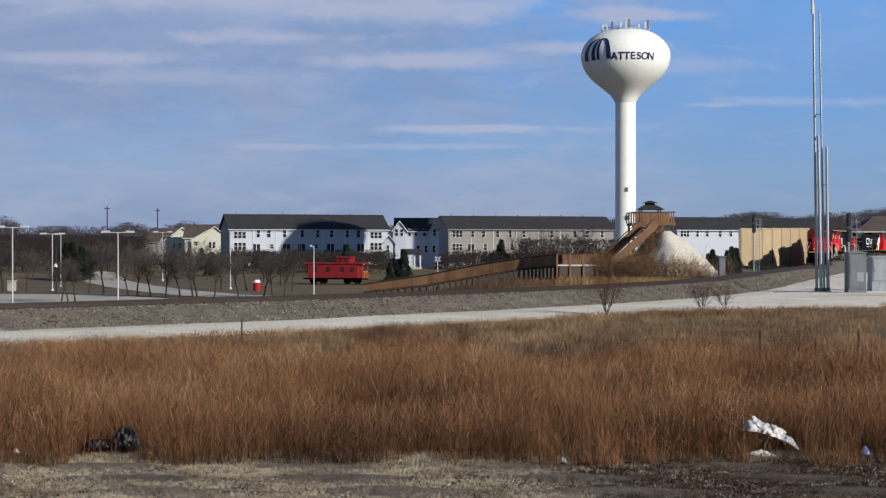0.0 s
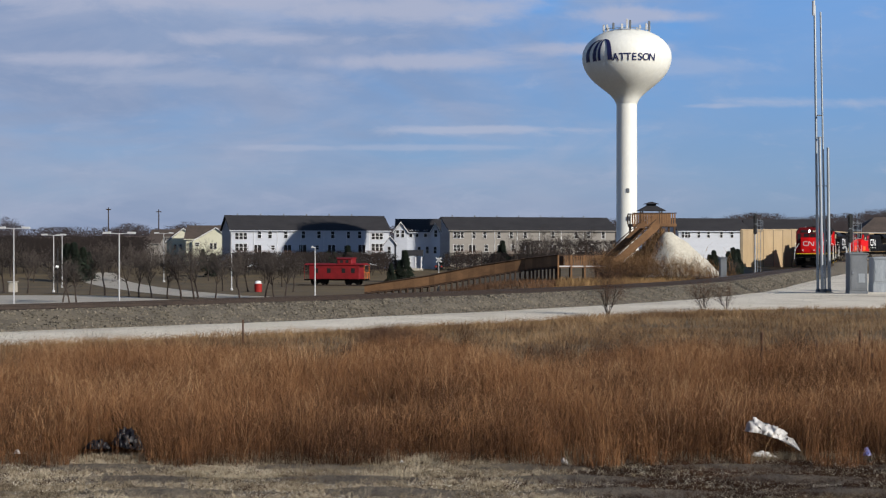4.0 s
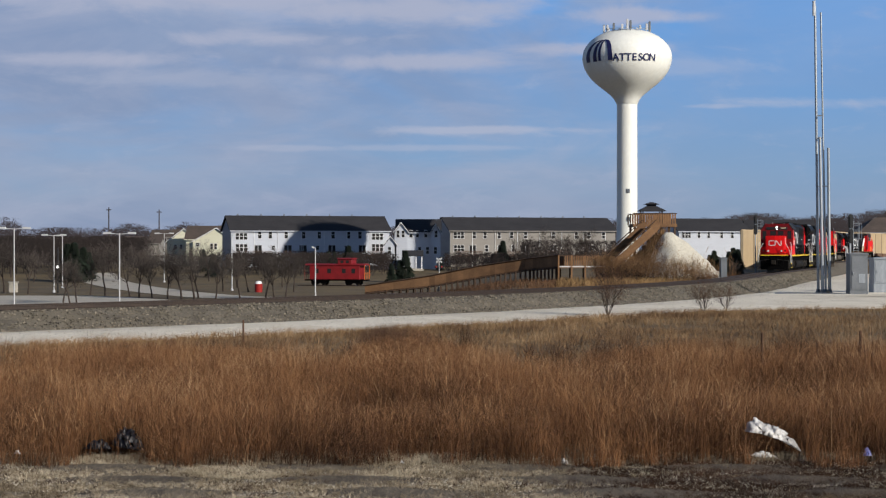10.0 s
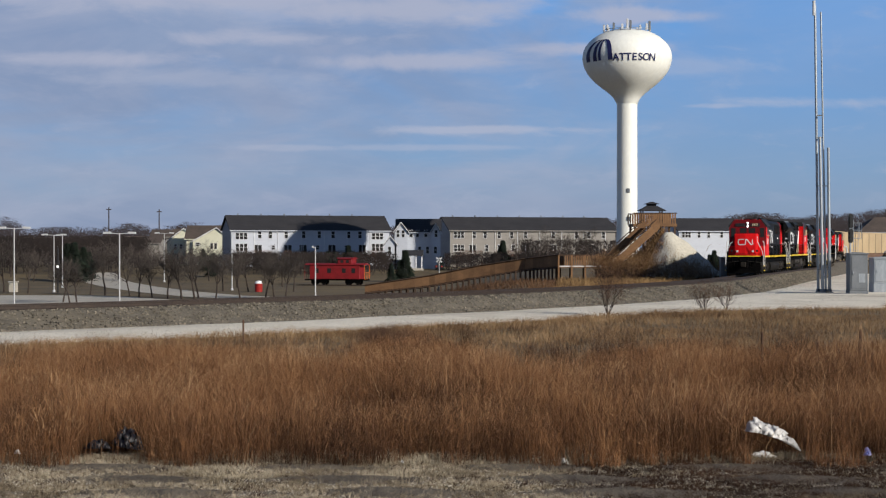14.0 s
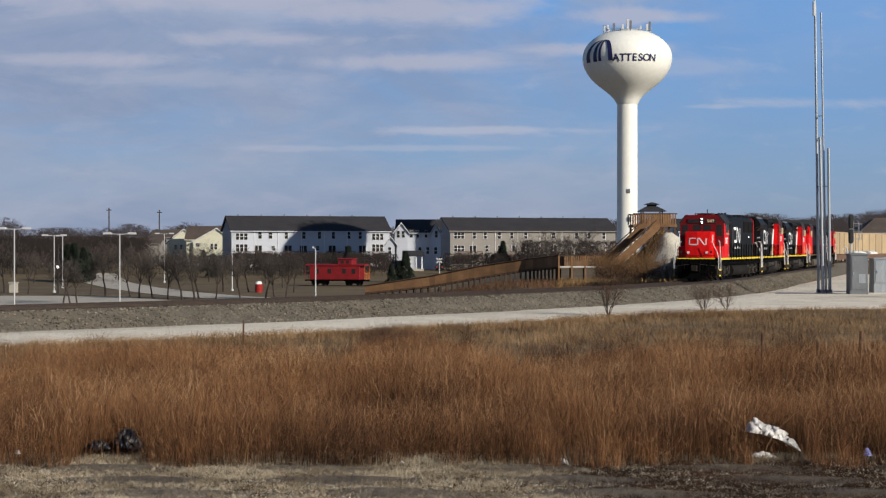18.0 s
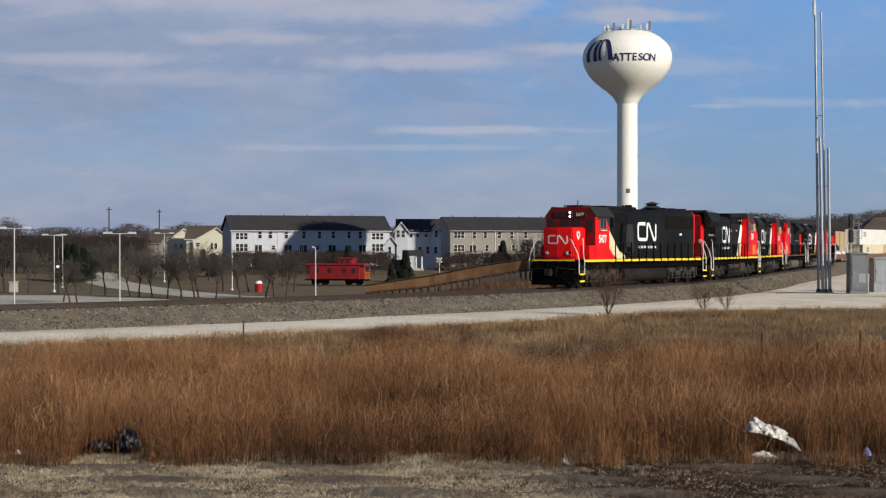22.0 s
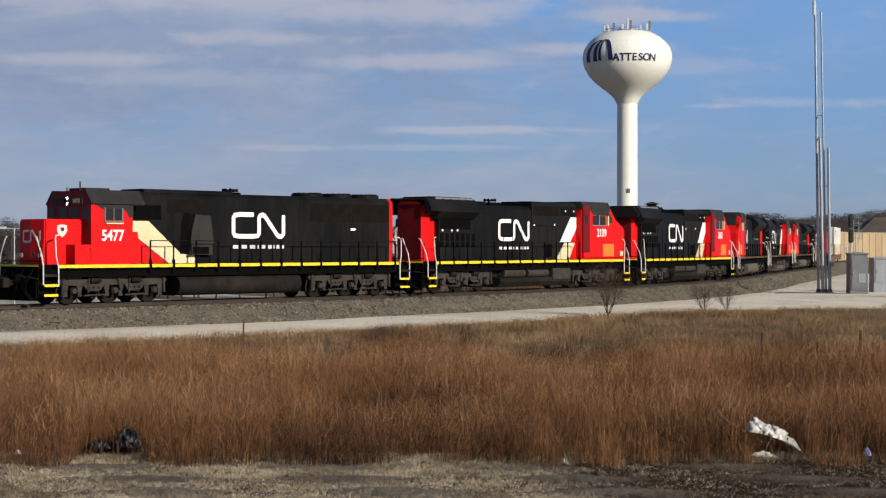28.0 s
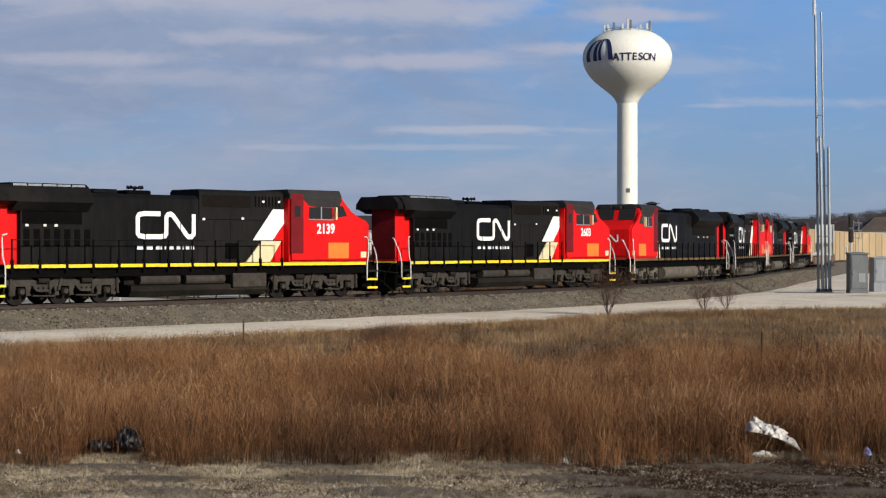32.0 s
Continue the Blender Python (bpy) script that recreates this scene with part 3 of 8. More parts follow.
def ribbon(name, s0, s1, ds, offs, mat, label, category, wob=0.0, parent=None):
    """A strip along the track: (offset, height) pairs across it, with a third value the flare before the pad."""
    s = np.arange(s0, s1 + ds, ds)
    rows = []
    for k, (o, z, *flare) in enumerate(offs):
        if flare:
            o = o + flare[0] * ease(s, 33.0, 45.0)
        edge = wob * np.array([noise.noise((q * 0.13, k * 3.7, 1.0)) + 0.6 * noise.noise((q * 0.5, k * 3.7, 5.0)) for q in s]) if wob else 0.0
        x, y, h = on_track(s, o + edge)
        rows.append(np.column_stack([x, y, np.full(len(s), z) if not callable(z) else z(x, y)]))
    v = np.stack(rows, 1).reshape(-1, 3)
    w = len(offs)
    faces = [(j * w + i, j * w + i + 1, (j + 1) * w + i + 1, (j + 1) * w + i) for j in range(len(s) - 1) for i in range(w - 1)]
    ob = part(name, raw_mesh(name, v, faces, mat, True), mat, parent)
    return tagged(ob, label, category, kind="structure") if label else ob


ribbon("ballast", -230, 480, 1.0, ((-4.6, -1.25), (-3.2, -0.80), (-1.75, -0.20), (-0.8, -0.19), (0.8, -0.19), (1.75, -0.21), (2.55, -0.60), (3.3, -0.86), (3.7, -0.95)), M["ballast"], "grey crushed-stone ballast bed under the curved track", "ballast", wob=0.10)
ribbon("road", -200, 60, 1.0, ((3.35, -0.90), (3.8, -0.835), (6.5, -0.80), (9.0, -0.82, 3.0), (10.8, -0.86, 6.4), (11.6, -0.93, 7.0)), M["gravel"], "pale limestone gravel service road beside the track", "road", wob=0.45)
ribbon("pavement", 59, 150, 1.0, ((3.3, -0.90), (3.8, -0.83), (6.5, -0.79), (12.0, -0.80), (17.2, -0.84), (18.6, -0.92)), M["gravel"], "pale gravel pad widening round the signal cabinets", "gravel pad", wob=0.4)


def verge_material():
    """Straw and grit, darker in patches towards one end."""
    m = M["verge"]
    t = m.node_tree
    bs = t.nodes["Principled BSDF"]
    old = bs.inputs["Base Color"].links[0].from_socket
    co = t.nodes.new("ShaderNodeTexCoord")
    sep = t.nodes.new("ShaderNodeSeparateXYZ")
    t.links.new(co.outputs["Object"], sep.inputs[0])
    mp = t.nodes.new("ShaderNodeMapping")
    mp.inputs["Scale"].default_value = (1.3, 0.9, 1)
    t.links.new(co.outputs["Object"], mp.inputs[0])
    n = node(t, "ShaderNodeTexNoise", Scale=1.1, Detail=7.0, Roughness=0.72)
    t.links.new(mp.outputs[0], n.inputs["Vector"])
    f = maths(t, "ADD", maths(t, "MULTIPLY", maths(t, "SUBTRACT", sep.outputs[0], 2.6), 0.36), maths(t, "MULTIPLY", maths(t, "SUBTRACT", n.outputs[0], 0.5), 1.7))
    # a wheel rut worn along the strip
    y0 = maths(t, "ADD", maths(t, "SUBTRACT", sep.outputs[1], 22.75), maths(t, "MULTIPLY", maths(t, "SUBTRACT", n.outputs[0], 0.5), 1.1))
    rut = maths(t, "MULTIPLY", maths(t, "POWER", 2.718, maths(t, "MULTIPLY", maths(t, "POWER", maths(t, "DIVIDE", y0, 0.26), 2), -1.0)), 0.36)
    f = maths(t, "MAXIMUM", f, rut)
    t.links.new(mix(t, ramp(t, f, ((0.0, 0.0), (0.55, 0.92))), old, mix(t, 1.0, old, (0.66, 0.63, 0.60), "MULTIPLY")), bs.inputs["Base Color"])
    return m


sheet("verge", np.linspace(-16, 16, 65), np.linspace(12, 25.0, 40), lambda x, y: -0.93 + 0.02 * np.sin(x * 2.1 + y) - 0.05 * ease(y, 24.3, 25.0) + 0.02 * np.sin(y * 5), verge_material(), "mown strip of grey-brown dead grass and grit", "verge")

rng = np.random.default_rng(7)


def pebbles(name, s0, s1, o0, o1, zf, count, size, mat, label, category):
    s, o = rng.uniform(s0, s1, count), rng.uniform(o0, o1, count)
    x, y, _ = on_track(s, o)
    z = zf(o)
    r = size * rng.uniform(0.6, 1.5, count)
    base = np.array([(1, 0, 0), (-0.5, 0.87, 0), (-0.5, -0.87, 0), (0, 0, 0.9), (0, 0, -0.7)])
    a = rng.uniform(0, 6.28, count)
    ca, sa = np.cos(a), np.sin(a)
    pts = np.empty((count, 5, 3))
    for k in range(5):
        jig = 1 + rng.uniform(-0.3, 0.3, count)
        bx, by, bz = base[k]
        pts[:, k] = np.column_stack([x + (bx * ca - by * sa) * r * jig, y + (bx * sa + by * ca) * r * jig, z + (bz * 0.8 + 0.25) * r * jig])
    f = np.array([(0, 1, 3), (1, 2, 3), (2, 0, 3), (1, 0, 4), (2, 1, 4), (0, 2, 4)])
    faces = (np.arange(count)[:, None, None] * 5 + f[None]).reshape(-1, 3)
    tagged(part(name, raw_mesh(name, pts.reshape(-1, 3), faces.tolist(), mat), mat), label, category, kind="stuff")


def shoulder(o):
    return np.interp(o, (-3.2, -1.75, 1.75, 2.55, 3.3, 3.9), (-0.8, -0.2, -0.21, -0.60, -0.86, -0.86))


pebbles("ballast_stones", -25, 130, 0.9, 3.7, shoulder, 22000, 0.05, M["stone"], "loose angular grey ballast stones on the shoulder", "stones")
pebbles("gravel_chips", -25, 120, 3.7, 12.0, lambda o: -0.82 + 0 * o, 3500, 0.026, M["chip"], "loose pale limestone chips on the service road", "gravel")


def grit():
    """Dull grit scattered over the verge."""
    n = 26000
    y = rng.uniform(20.8, 24.9, n)
    x = rng.uniform(-1, 1, n) * (0.2626 * y + 1)
    z = np.full(n, -0.925)
    r = 0.004 + 0.012 * rng.uniform(0, 1, n) ** 2.5
    k = rng.uniform(0, 6.283, n)
    t = np.empty((n, 4, 3))
    for i in range(3):
        t[:, i] = np.column_stack([x + np.cos(k + i * 2.09) * r, y + np.sin(k + i * 2.09) * r, z - 0.006])
    t[:, 3] = np.column_stack([x, y, z + r * 0.7])
    f = (np.arange(n)[:, None, None] * 4 + np.array(((0, 1, 3), (1, 2, 3), (2, 0, 3), (0, 2, 1)))[None]).reshape(-1, 3)
    tagged(part("verge_grit", raw_mesh("verge_grit", t.reshape(-1, 3), f.tolist(), M["chip"]), M["chip"]), "pale limestone grit scattered over the verge", "grit", kind="stuff")


grit()


def build_track():
    track = thing("railway_track", "single curved railway track with rusty rails on timber ties", "railway track", kind="structure")
    for off in (-0.7525, 0.7525):
        bm = bmesh.new()
        s = np.arange(-225, 475, 1.5)
        prev = None
        for q in s:
            ring = []
            for o, z in ((-0.065, -0.17), (-0.012, -0.14), (-0.012, -0.045), (-0.036, -0.035), (-0.036, 0), (0.036, 0), (0.036, -0.035), (0.012, -0.045), (0.012, -0.14), (0.065, -0.17)):
                x, y, _ = on_track(q, off + o)
                ring.append(bm.verts.new((x, y, z)))
            if prev:
                for k in range(9):
                    bm.faces.new((prev[k], prev[k + 1], ring[k + 1], ring[k]))
            prev = ring
        part("rail", bm, M["rail"], track, "rust-brown steel rail")
    bm = nb((-0.115, 0.115, -1.3, 1.3, -0.33, -0.172), bevel=0.012)
    first = part("tie", bm, M["tie"], track)
    rest = []
    for i, s in enumerate(np.arange(-60, 300, 0.56)):
        x, y, h = on_track(s)
        m = pose(x, y, random.uniform(-0.008, 0.012), 0, 0, math.degrees(h) + random.uniform(-1.5, 1.5))
        if 70 <= i < 365:
            ob = first if i == 70 else part("tie", first.data, M["tie"], track)
            ob.matrix_basis = m
        else:
            rest.append(m)
    v, f = [], []
    for m in rest:
        n = len(v)
        v += [m @ Vector(c) for c in ((-0.11, -1.3, -0.33), (0.11, -1.3, -0.33), (0.11, 1.3, -0.33), (-0.11, 1.3, -0.33), (-0.11, -1.3, -0.175), (0.11, -1.3, -0.175), (0.11, 1.3, -0.175), (-0.11, 1.3, -0.175))]
        f += [tuple(n + k for k in q) for q in ((0, 3, 2, 1), (4, 5, 6, 7), (0, 1, 5, 4), (1, 2, 6, 5), (2, 3, 7, 6), (3, 0, 4, 7))]
    tagged(part("ties", raw_mesh("ties", np.array(v), f, M["tie"]), M["tie"], track), kind="stuff")


build_track()

# ---- grass ----


def lumps(x, y, f, seed):
    """Smooth random field in about -1..1."""
    r = np.random.default_rng(seed)
    v = np.zeros(len(x))
    for k in range(7):
        a, p, q = r.uniform(0, 6.283), r.uniform(0, 6.283), f * r.uniform(0.6, 1.9)
        v += np.sin((x * np.cos(a) + y * np.sin(a)) * q + p)
    return v / 3.2


def blades(name, x, y, z, h, width, lean, mat, label, category, segs=3):
    """Bent tapering blades as one object."""
    n = len(x)
    a = rng.uniform(0, 6.283, n)
    dx, dy = np.cos(a), np.sin(a)
    b = 3.0 * lumps(x, y, 0.8, 77) + rng.normal(0, 2.2, n)
    lx, ly = np.cos(b) * lean * h + 0.03 * h, np.sin(b) * lean * h
    pts = np.empty((n, 2 * segs + 1, 3), np.float32)
    for k in range(segs):
        f = k / segs
        w = width * (1 - 0.75 * f)
        cx, cy, cz = x + lx * f * f, y + ly * f * f, z + h * f * (1 - 0.12 * lean * f)
        pts[:, 2 * k] = np.column_stack([cx - dx * w, cy - dy * w, cz])
        pts[:, 2 * k + 1] = np.column_stack([cx + dx * w, cy + dy * w, cz])
    pts[:, -1] = np.column_stack([x + lx, y + ly, z + h * (1 - 0.12 * lean)])
    tris = []
    for k in range(segs - 1):
        tris += [(2 * k, 2 * k + 1, 2 * k + 3), (2 * k, 2 * k + 3, 2 * k + 2)]
    tris.append((2 * segs - 2, 2 * segs - 1, 2 * segs))
    idx = (np.arange(n)[:, None, None] * (2 * segs + 1) + np.array(tris)[None]).reshape(-1).astype(np.int32)
    me = bpy.data.meshes.new(name)
    me.vertices.add(n * (2 * segs + 1))
    me.vertices.foreach_set("co", pts.ravel())
    me.loops.add(len(idx))
    me.loops.foreach_set("vertex_index", idx)
    me.polygons.add(len(idx) // 3)
    me.polygons.foreach_set("loop_start", np.arange(0, len(idx), 3, dtype=np.int32))
    me.update()
    return tagged(part(name, me, mat), label, category, kind="stuff")


def field(n, y0, y1, margin=2.5):
    y = np.sqrt(rng.uniform(y0 ** 2, y1 ** 2, n))
    x = rng.uniform(-1, 1, n) * (0.2626 * y + margin)
    return x, y


def tall_grass():
    x, y = field(760000, 24.0, 60.0)
    # stems rise in tussocks
    cx, cy = field(9000, 24.0, 52.0)
    k = rng.integers(0, len(cx), len(x))
    near = rng.uniform(0, 1, len(x)) < 0.45
    x = np.where(near, cx[k] + rng.normal(0, 0.13, len(x)), x)
    y = np.where(near, cy[k] + rng.normal(0, 0.13, len(x)), y)
    front = 24.15 + 0.40 * lumps(x, 0 * x, 1.2, 3) + 0.3 * lumps(x, 0 * x, 5.0, 4)
    q = x / y
    back = 43.0 + 2.5 * ease(q, -0.20, -0.12) + 3.5 * ease(q, 0.08, 0.14) + 1.6 * lumps(x, 0 * x, 0.30, 5) + 1.2 * lumps(x, 0 * x, 1.6, 6) - 6.5 * np.exp(-((q + 0.07) / 0.030) ** 2) + 11.0 * np.exp(-((q + 0.022) / 0.030) ** 2) - 4.0 * np.exp(-((q - 0.05) / 0.045) ** 2)
    tuft = lumps(x, y, 1.6, 8)
    gap = (lumps(x, y, 0.75, 9) < -0.6) & (y > 36)
    keep = (y > front) & (y < back + rng.normal(0, 0.5, len(x))) & (~gap) & (rng.uniform(-1.2, 1, len(x)) < tuft + 0.55)
    # flattened where litter lies
    for b, wide, deep in ((227, 0.27, 25.35), (174, 0.24, 25.35), (1367, 0.44, 25.3), (1355, 0.26, 25.2), (1525, 0.08, 25.1), (994, 0.09, 24.9)):
        keep &= ~((np.abs(x - (b - 784) / 2986 * 25.2) < wide) & (y < deep) & (rng.uniform(0, 1, len(x)) < 0.93))
    x, y, tuft, near, k = x[keep], y[keep], tuft[keep], near[keep], k[keep]
    h = (0.78 + 0.16 * tuft + 0.20 * lumps(x, y, 0.5, 11)) * rng.uniform(0.3, 1.2, len(x))
    h *= np.where(near, 0.8 + 0.5 * (k % 17) / 17, 1.0)
    h *= 0.42 + 0.58 * ease(y - front[keep], 0.0, 1.2)
    h *= 1 - 0.42 * ease(y, 36, 46)
    h = np.maximum(h, 0.12)
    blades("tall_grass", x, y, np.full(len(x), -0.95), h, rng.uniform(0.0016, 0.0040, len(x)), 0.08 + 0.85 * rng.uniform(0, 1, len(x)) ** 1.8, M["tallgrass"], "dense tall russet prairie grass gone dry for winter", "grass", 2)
    # feathery seed heads that soften the tops
    k = rng.uniform(0, 1, len(x)) < 0.22 + 0.30 * ease(y, 33, 46)
    sx, sy, sh = x[k], y[k], h[k]
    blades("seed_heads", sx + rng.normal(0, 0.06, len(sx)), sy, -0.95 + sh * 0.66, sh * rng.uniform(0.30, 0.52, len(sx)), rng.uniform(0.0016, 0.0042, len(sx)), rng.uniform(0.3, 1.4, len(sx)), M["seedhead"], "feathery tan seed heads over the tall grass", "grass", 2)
    # loose broken leaves lying across the stems at all heights
    k = rng.integers(0, len(x), 260000)
    sx, sy, sh = x[k] + rng.normal(0, 0.08, len(k)), y[k] + rng.normal(0, 0.08, len(k)), h[k]
    blades("loose_leaves", sx, sy, -0.95 + sh * rng.uniform(0.15, 0.95, len(k)), rng.uniform(0.04, 0.16, len(k)), rng.uniform(0.002, 0.005, len(k)), rng.uniform(0.4, 3.0, len(k)), M["seedhead"], "broken dry leaves tangled in the tall grass", "grass", 1)
    # single pale stalks that stand proud and lean
    x, y = field(1000, 24.6, 40)
    blades("grass_stalks", x, y, np.full(len(x), -0.95), rng.uniform(0.5, 1.05, len(x)), np.full(len(x), 0.0040), rng.uniform(0.05, 0.9, len(x)), M["shortgrass"], "pale leaning dry stalks among the tall grass", "grass", 4)
    # dark dead forbs in clumps along the far edge and here and there within
    n = 230
    q = rng.uniform(-0.27, 0.28, n)
    cy = np.where(rng.uniform(0, 1, n) < 0.6, 46.5 + rng.normal(0, 2.2, n) - 4.5 * np.exp(-((q + 0.07) / 0.030) ** 2) + 11.0 * np.exp(-((q + 0.022) / 0.03) ** 2), rng.uniform(25.5, 43, n))
    m = 75
    hh = np.repeat(rng.uniform(0.40, 1.05, n), m) * rng.uniform(0.5, 1.15, n * m)
    wide = np.repeat(rng.uniform(0.06, 0.28, n), m)
    x = np.repeat(q * cy, m) + rng.normal(0, 1, n * m) * wide
    y = np.repeat(cy, m) + rng.normal(0, 1, n * m) * wide
    blades("dead_forbs", x, y, np.full(n * m, -0.95), hh, rng.uniform(0.002, 0.005, n * m), rng.uniform(0.1, 0.9, n * m), M["forb"], "dark brown dead weed clumps in the prairie grass", "weeds", 2)


def short_grass():
    x, y = field(170000, 35.0, 78.0, 6)
    u, s = beside(x, y)
    keep = (u > 11.3 + 7.0 * ease(s, 33, 45) + 0.7 * lumps(x, y, 0.7, 21)) & (rng.uniform(-1.3, 1, len(x)) < lumps(x, y, 0.5, 22) + 0.4)
    x, y = x[keep], y[keep]
    h = (0.20 + 0.12 * lumps(x, y, 0.6, 23)) * rng.uniform(0.5, 1.6, len(x)) + 0.05
    blades("matted_grass", x, y, ground_z(x, y) - 0.03, h, rng.uniform(0.0035, 0.008, len(x)), rng.uniform(0.3, 1.1, len(x)), M["shortgrass"], "short matted grey-brown grass before the gravel road", "grass", 2)
    # strip along the road and pad further right
    s, o = rng.uniform(-30, 130, 80000), 11.3 + rng.exponential(3.2, 80000)
    o = o + 0.8 * lumps(s, 0 * s, 0.6, 24) + 0.5 * lumps(s, 0 * s, 2.5, 29)
    o = o + 7.0 * ease(s, 33, 45)
    x, y, _ = on_track(s, o)
    keep = (y > 40) & (np.abs(x) < 0.29 * y + 2)
    x, y = x[keep], y[keep]
    blades("roadside_grass", x, y, ground_z(x, y) - 0.02, rng.uniform(0.06, 0.36, len(x)), rng.uniform(0.005, 0.011, len(x)), rng.uniform(0.3, 0.9, len(x)), M["shortgrass"], "sparse dry grass fringe along the gravel edge", "grass", 2)
    # the verge: flattened straw tufts, and dark weeds where the straw thins out
    cx, cy = field(24000, 20.7, 25.5, 0.6)
    bare = ease(cx - 0.9 * lumps(cx, cy, 0.9, 27), 1.4, 3.6) * (1 - ease(cy, 24.5, 25.3))
    rut = np.exp(-((cy - 22.75 - 0.12 * lumps(cx, cy, 0.8, 26)) / 0.26) ** 2)
    keep = rng.uniform(-1.3, 1, len(cx)) < 0.7 * lumps(cx * 0.5, cy * 1.4, 1.6, 25) + 0.6 * lumps(cx, cy, 5.0, 28) + 0.10 + 0.4 * ease(cy, 24.0, 25) - 1.35 * bare - 1.1 * rut
    kx, ky = cx[keep], cy[keep]
    m = 14
    x = np.repeat(kx, m) + rng.normal(0, 0.030, len(kx) * m)
    y = np.repeat(ky, m) + rng.normal(0, 0.035, len(kx) * m)
    tall = np.repeat(rng.uniform(0.5, 1.6, len(kx)), m)
    blades("verge_grass", x, y, np.full(len(x), -0.945), tall * rng.uniform(0.02, 0.055, len(x)) * (1 + 0.9 * ease(y, 24.2, 25.4)), rng.uniform(0.003, 0.007, len(x)), rng.uniform(0.1, 1.1, len(x)), M["vergegrass"], "flattened straw-coloured grass tufts on the verge", "grass", 2)
    dark = rng.uniform(0, 1, len(cx)) < 0.10 + 0.40 * bare
    kx, ky = cx[dark], cy[dark]
    x = np.repeat(kx, m) + rng.normal(0, 0.035, len(kx) * m)
    y = np.repeat(ky, m) + rng.normal(0, 0.035, len(kx) * m)
    blades("verge_weeds", x, y, np.full(len(x), -0.945), rng.uniform(0.02, 0.08, len(x)), rng.uniform(0.002, 0.006, len(x)), rng.uniform(0.4, 1.6, len(x)), M["forb"], "dark trodden weeds on the verge", "grass", 2)


tall_grass()
short_grass()


def park_grass():
    # rough orange grass on the bank below the lookout platform
    d = rng.uniform(118, 152, 9000)
    b = rng.uniform(985, 1300, 9000)
    x, y = (b - 784) / 2986 * d, d
    u, s = beside(x, y)
    keep = (u < -5) & (rng.uniform(-1, 1, len(x)) < lumps(x, y, 0.5, 31) + 0.5)
    x, y = x[keep], y[keep]
    blades("bank_grass", x, y, ground_z(x, y), rng.uniform(0.3, 0.9, len(x)), rng.uniform(0.02, 0.05, len(x)), rng.uniform(0.2, 0.8, len(x)), M["parkgrass"], "rough tawny grass on the bank below the lookout", "grass", 2)


park_grass()

# ---- trees ----


def grow(seed, height, spread_=0.55, levels=4, first=0.3, twigs=5, lean=0.0):
    """Branch segments of a bare tree: (start, end, radius, radius at end, level)."""
    r = random.Random(seed)
    segs = []

    def branch(p, d, length, rad, level):
        n = 3 if level < 2 else 2
        q = p
        for i in range(n):
            d = (d + Vector((r.gauss(0, 0.13), r.gauss(0, 0.13), 0.06 + r.gauss(0, 0.06)))).normalized()
            e = q + d * (length / n)
            r0, r1 = rad * (1 - 0.5 * i / n), rad * (1 - 0.5 * (i + 1) / n)
            segs.append((q, e, r0, r1, level))
            q = e
            if level < levels and (level > 0 or i >= 1 or first < 0.2):
                for _ in range(2 if level else 3):
                    a, t = r.uniform(0, 6.283), spread_ * r.uniform(0.7, 1.5)
                    side = d.orthogonal().normalized()
                    side.rotate(Matrix.Rotation(a, 3, d))
                    nd = (d * math.cos(t) + side * math.sin(t)).normalized()
                    branch(q, nd, length * r.uniform(0.45, 0.75), r1 * 0.6, level + 1)
    branch(Vector((0, 0, 0)), Vector((lean, 0, 1)).normalized(), height * 0.5, height * 0.022, 0)
    return segs


def tree_parts(name, segs, bark, twig, parent, thin=0.007):
    bm = bmesh.new()
    for p, e, a, b, lv in segs:
        if lv <= 1:
            tube(bm, (p, e), a, 5, b, cap=False)
    part("trunk", bm, bark, parent)
    corners = []
    r = random.Random(5)
    for p, e, a, b, lv in segs:
        if lv >= 2:
            d = (e - p).normalized()
            for side in (d.orthogonal().normalized(), d.cross(d.orthogonal()).normalized()):
                w = max(a, thin)
                corners.append((p - side * w, p + side * w, e))
            if lv >= 3:
                for _ in range(2):
                    q = p.lerp(e, r.uniform(0.2, 1))
                    o = (d + Vector((r.gauss(0, 0.6), r.gauss(0, 0.6), r.gauss(0.15, 0.4)))).normalized() * (e - p).length * r.uniform(0.5, 1.1)
                    side = o.orthogonal().normalized() * thin * 0.8
                    corners.append((q - side, q + side, q + o))
    part("crown", tri_mesh("crown", [[tuple(c) for c in t] for t in corners], twig), twig, parent)


def bare_tree(label, seed, height, m, thin=0.018, twig="twig", levels=4, sp=0.55, group="park trees"):
    ob = thing("bare_tree", label, "tree", m, group)
    tree_parts("bare_tree", grow(seed, height, sp, levels), M["bark"], M[twig], ob, thin)
    return ob


def put(d, b, dz=0.0, turn=None):
    x, y = bearing(d, b)
    return pose(x, y, gz(x, y) + dz, 0, 0, random.uniform(0, 360) if turn is None else turn)


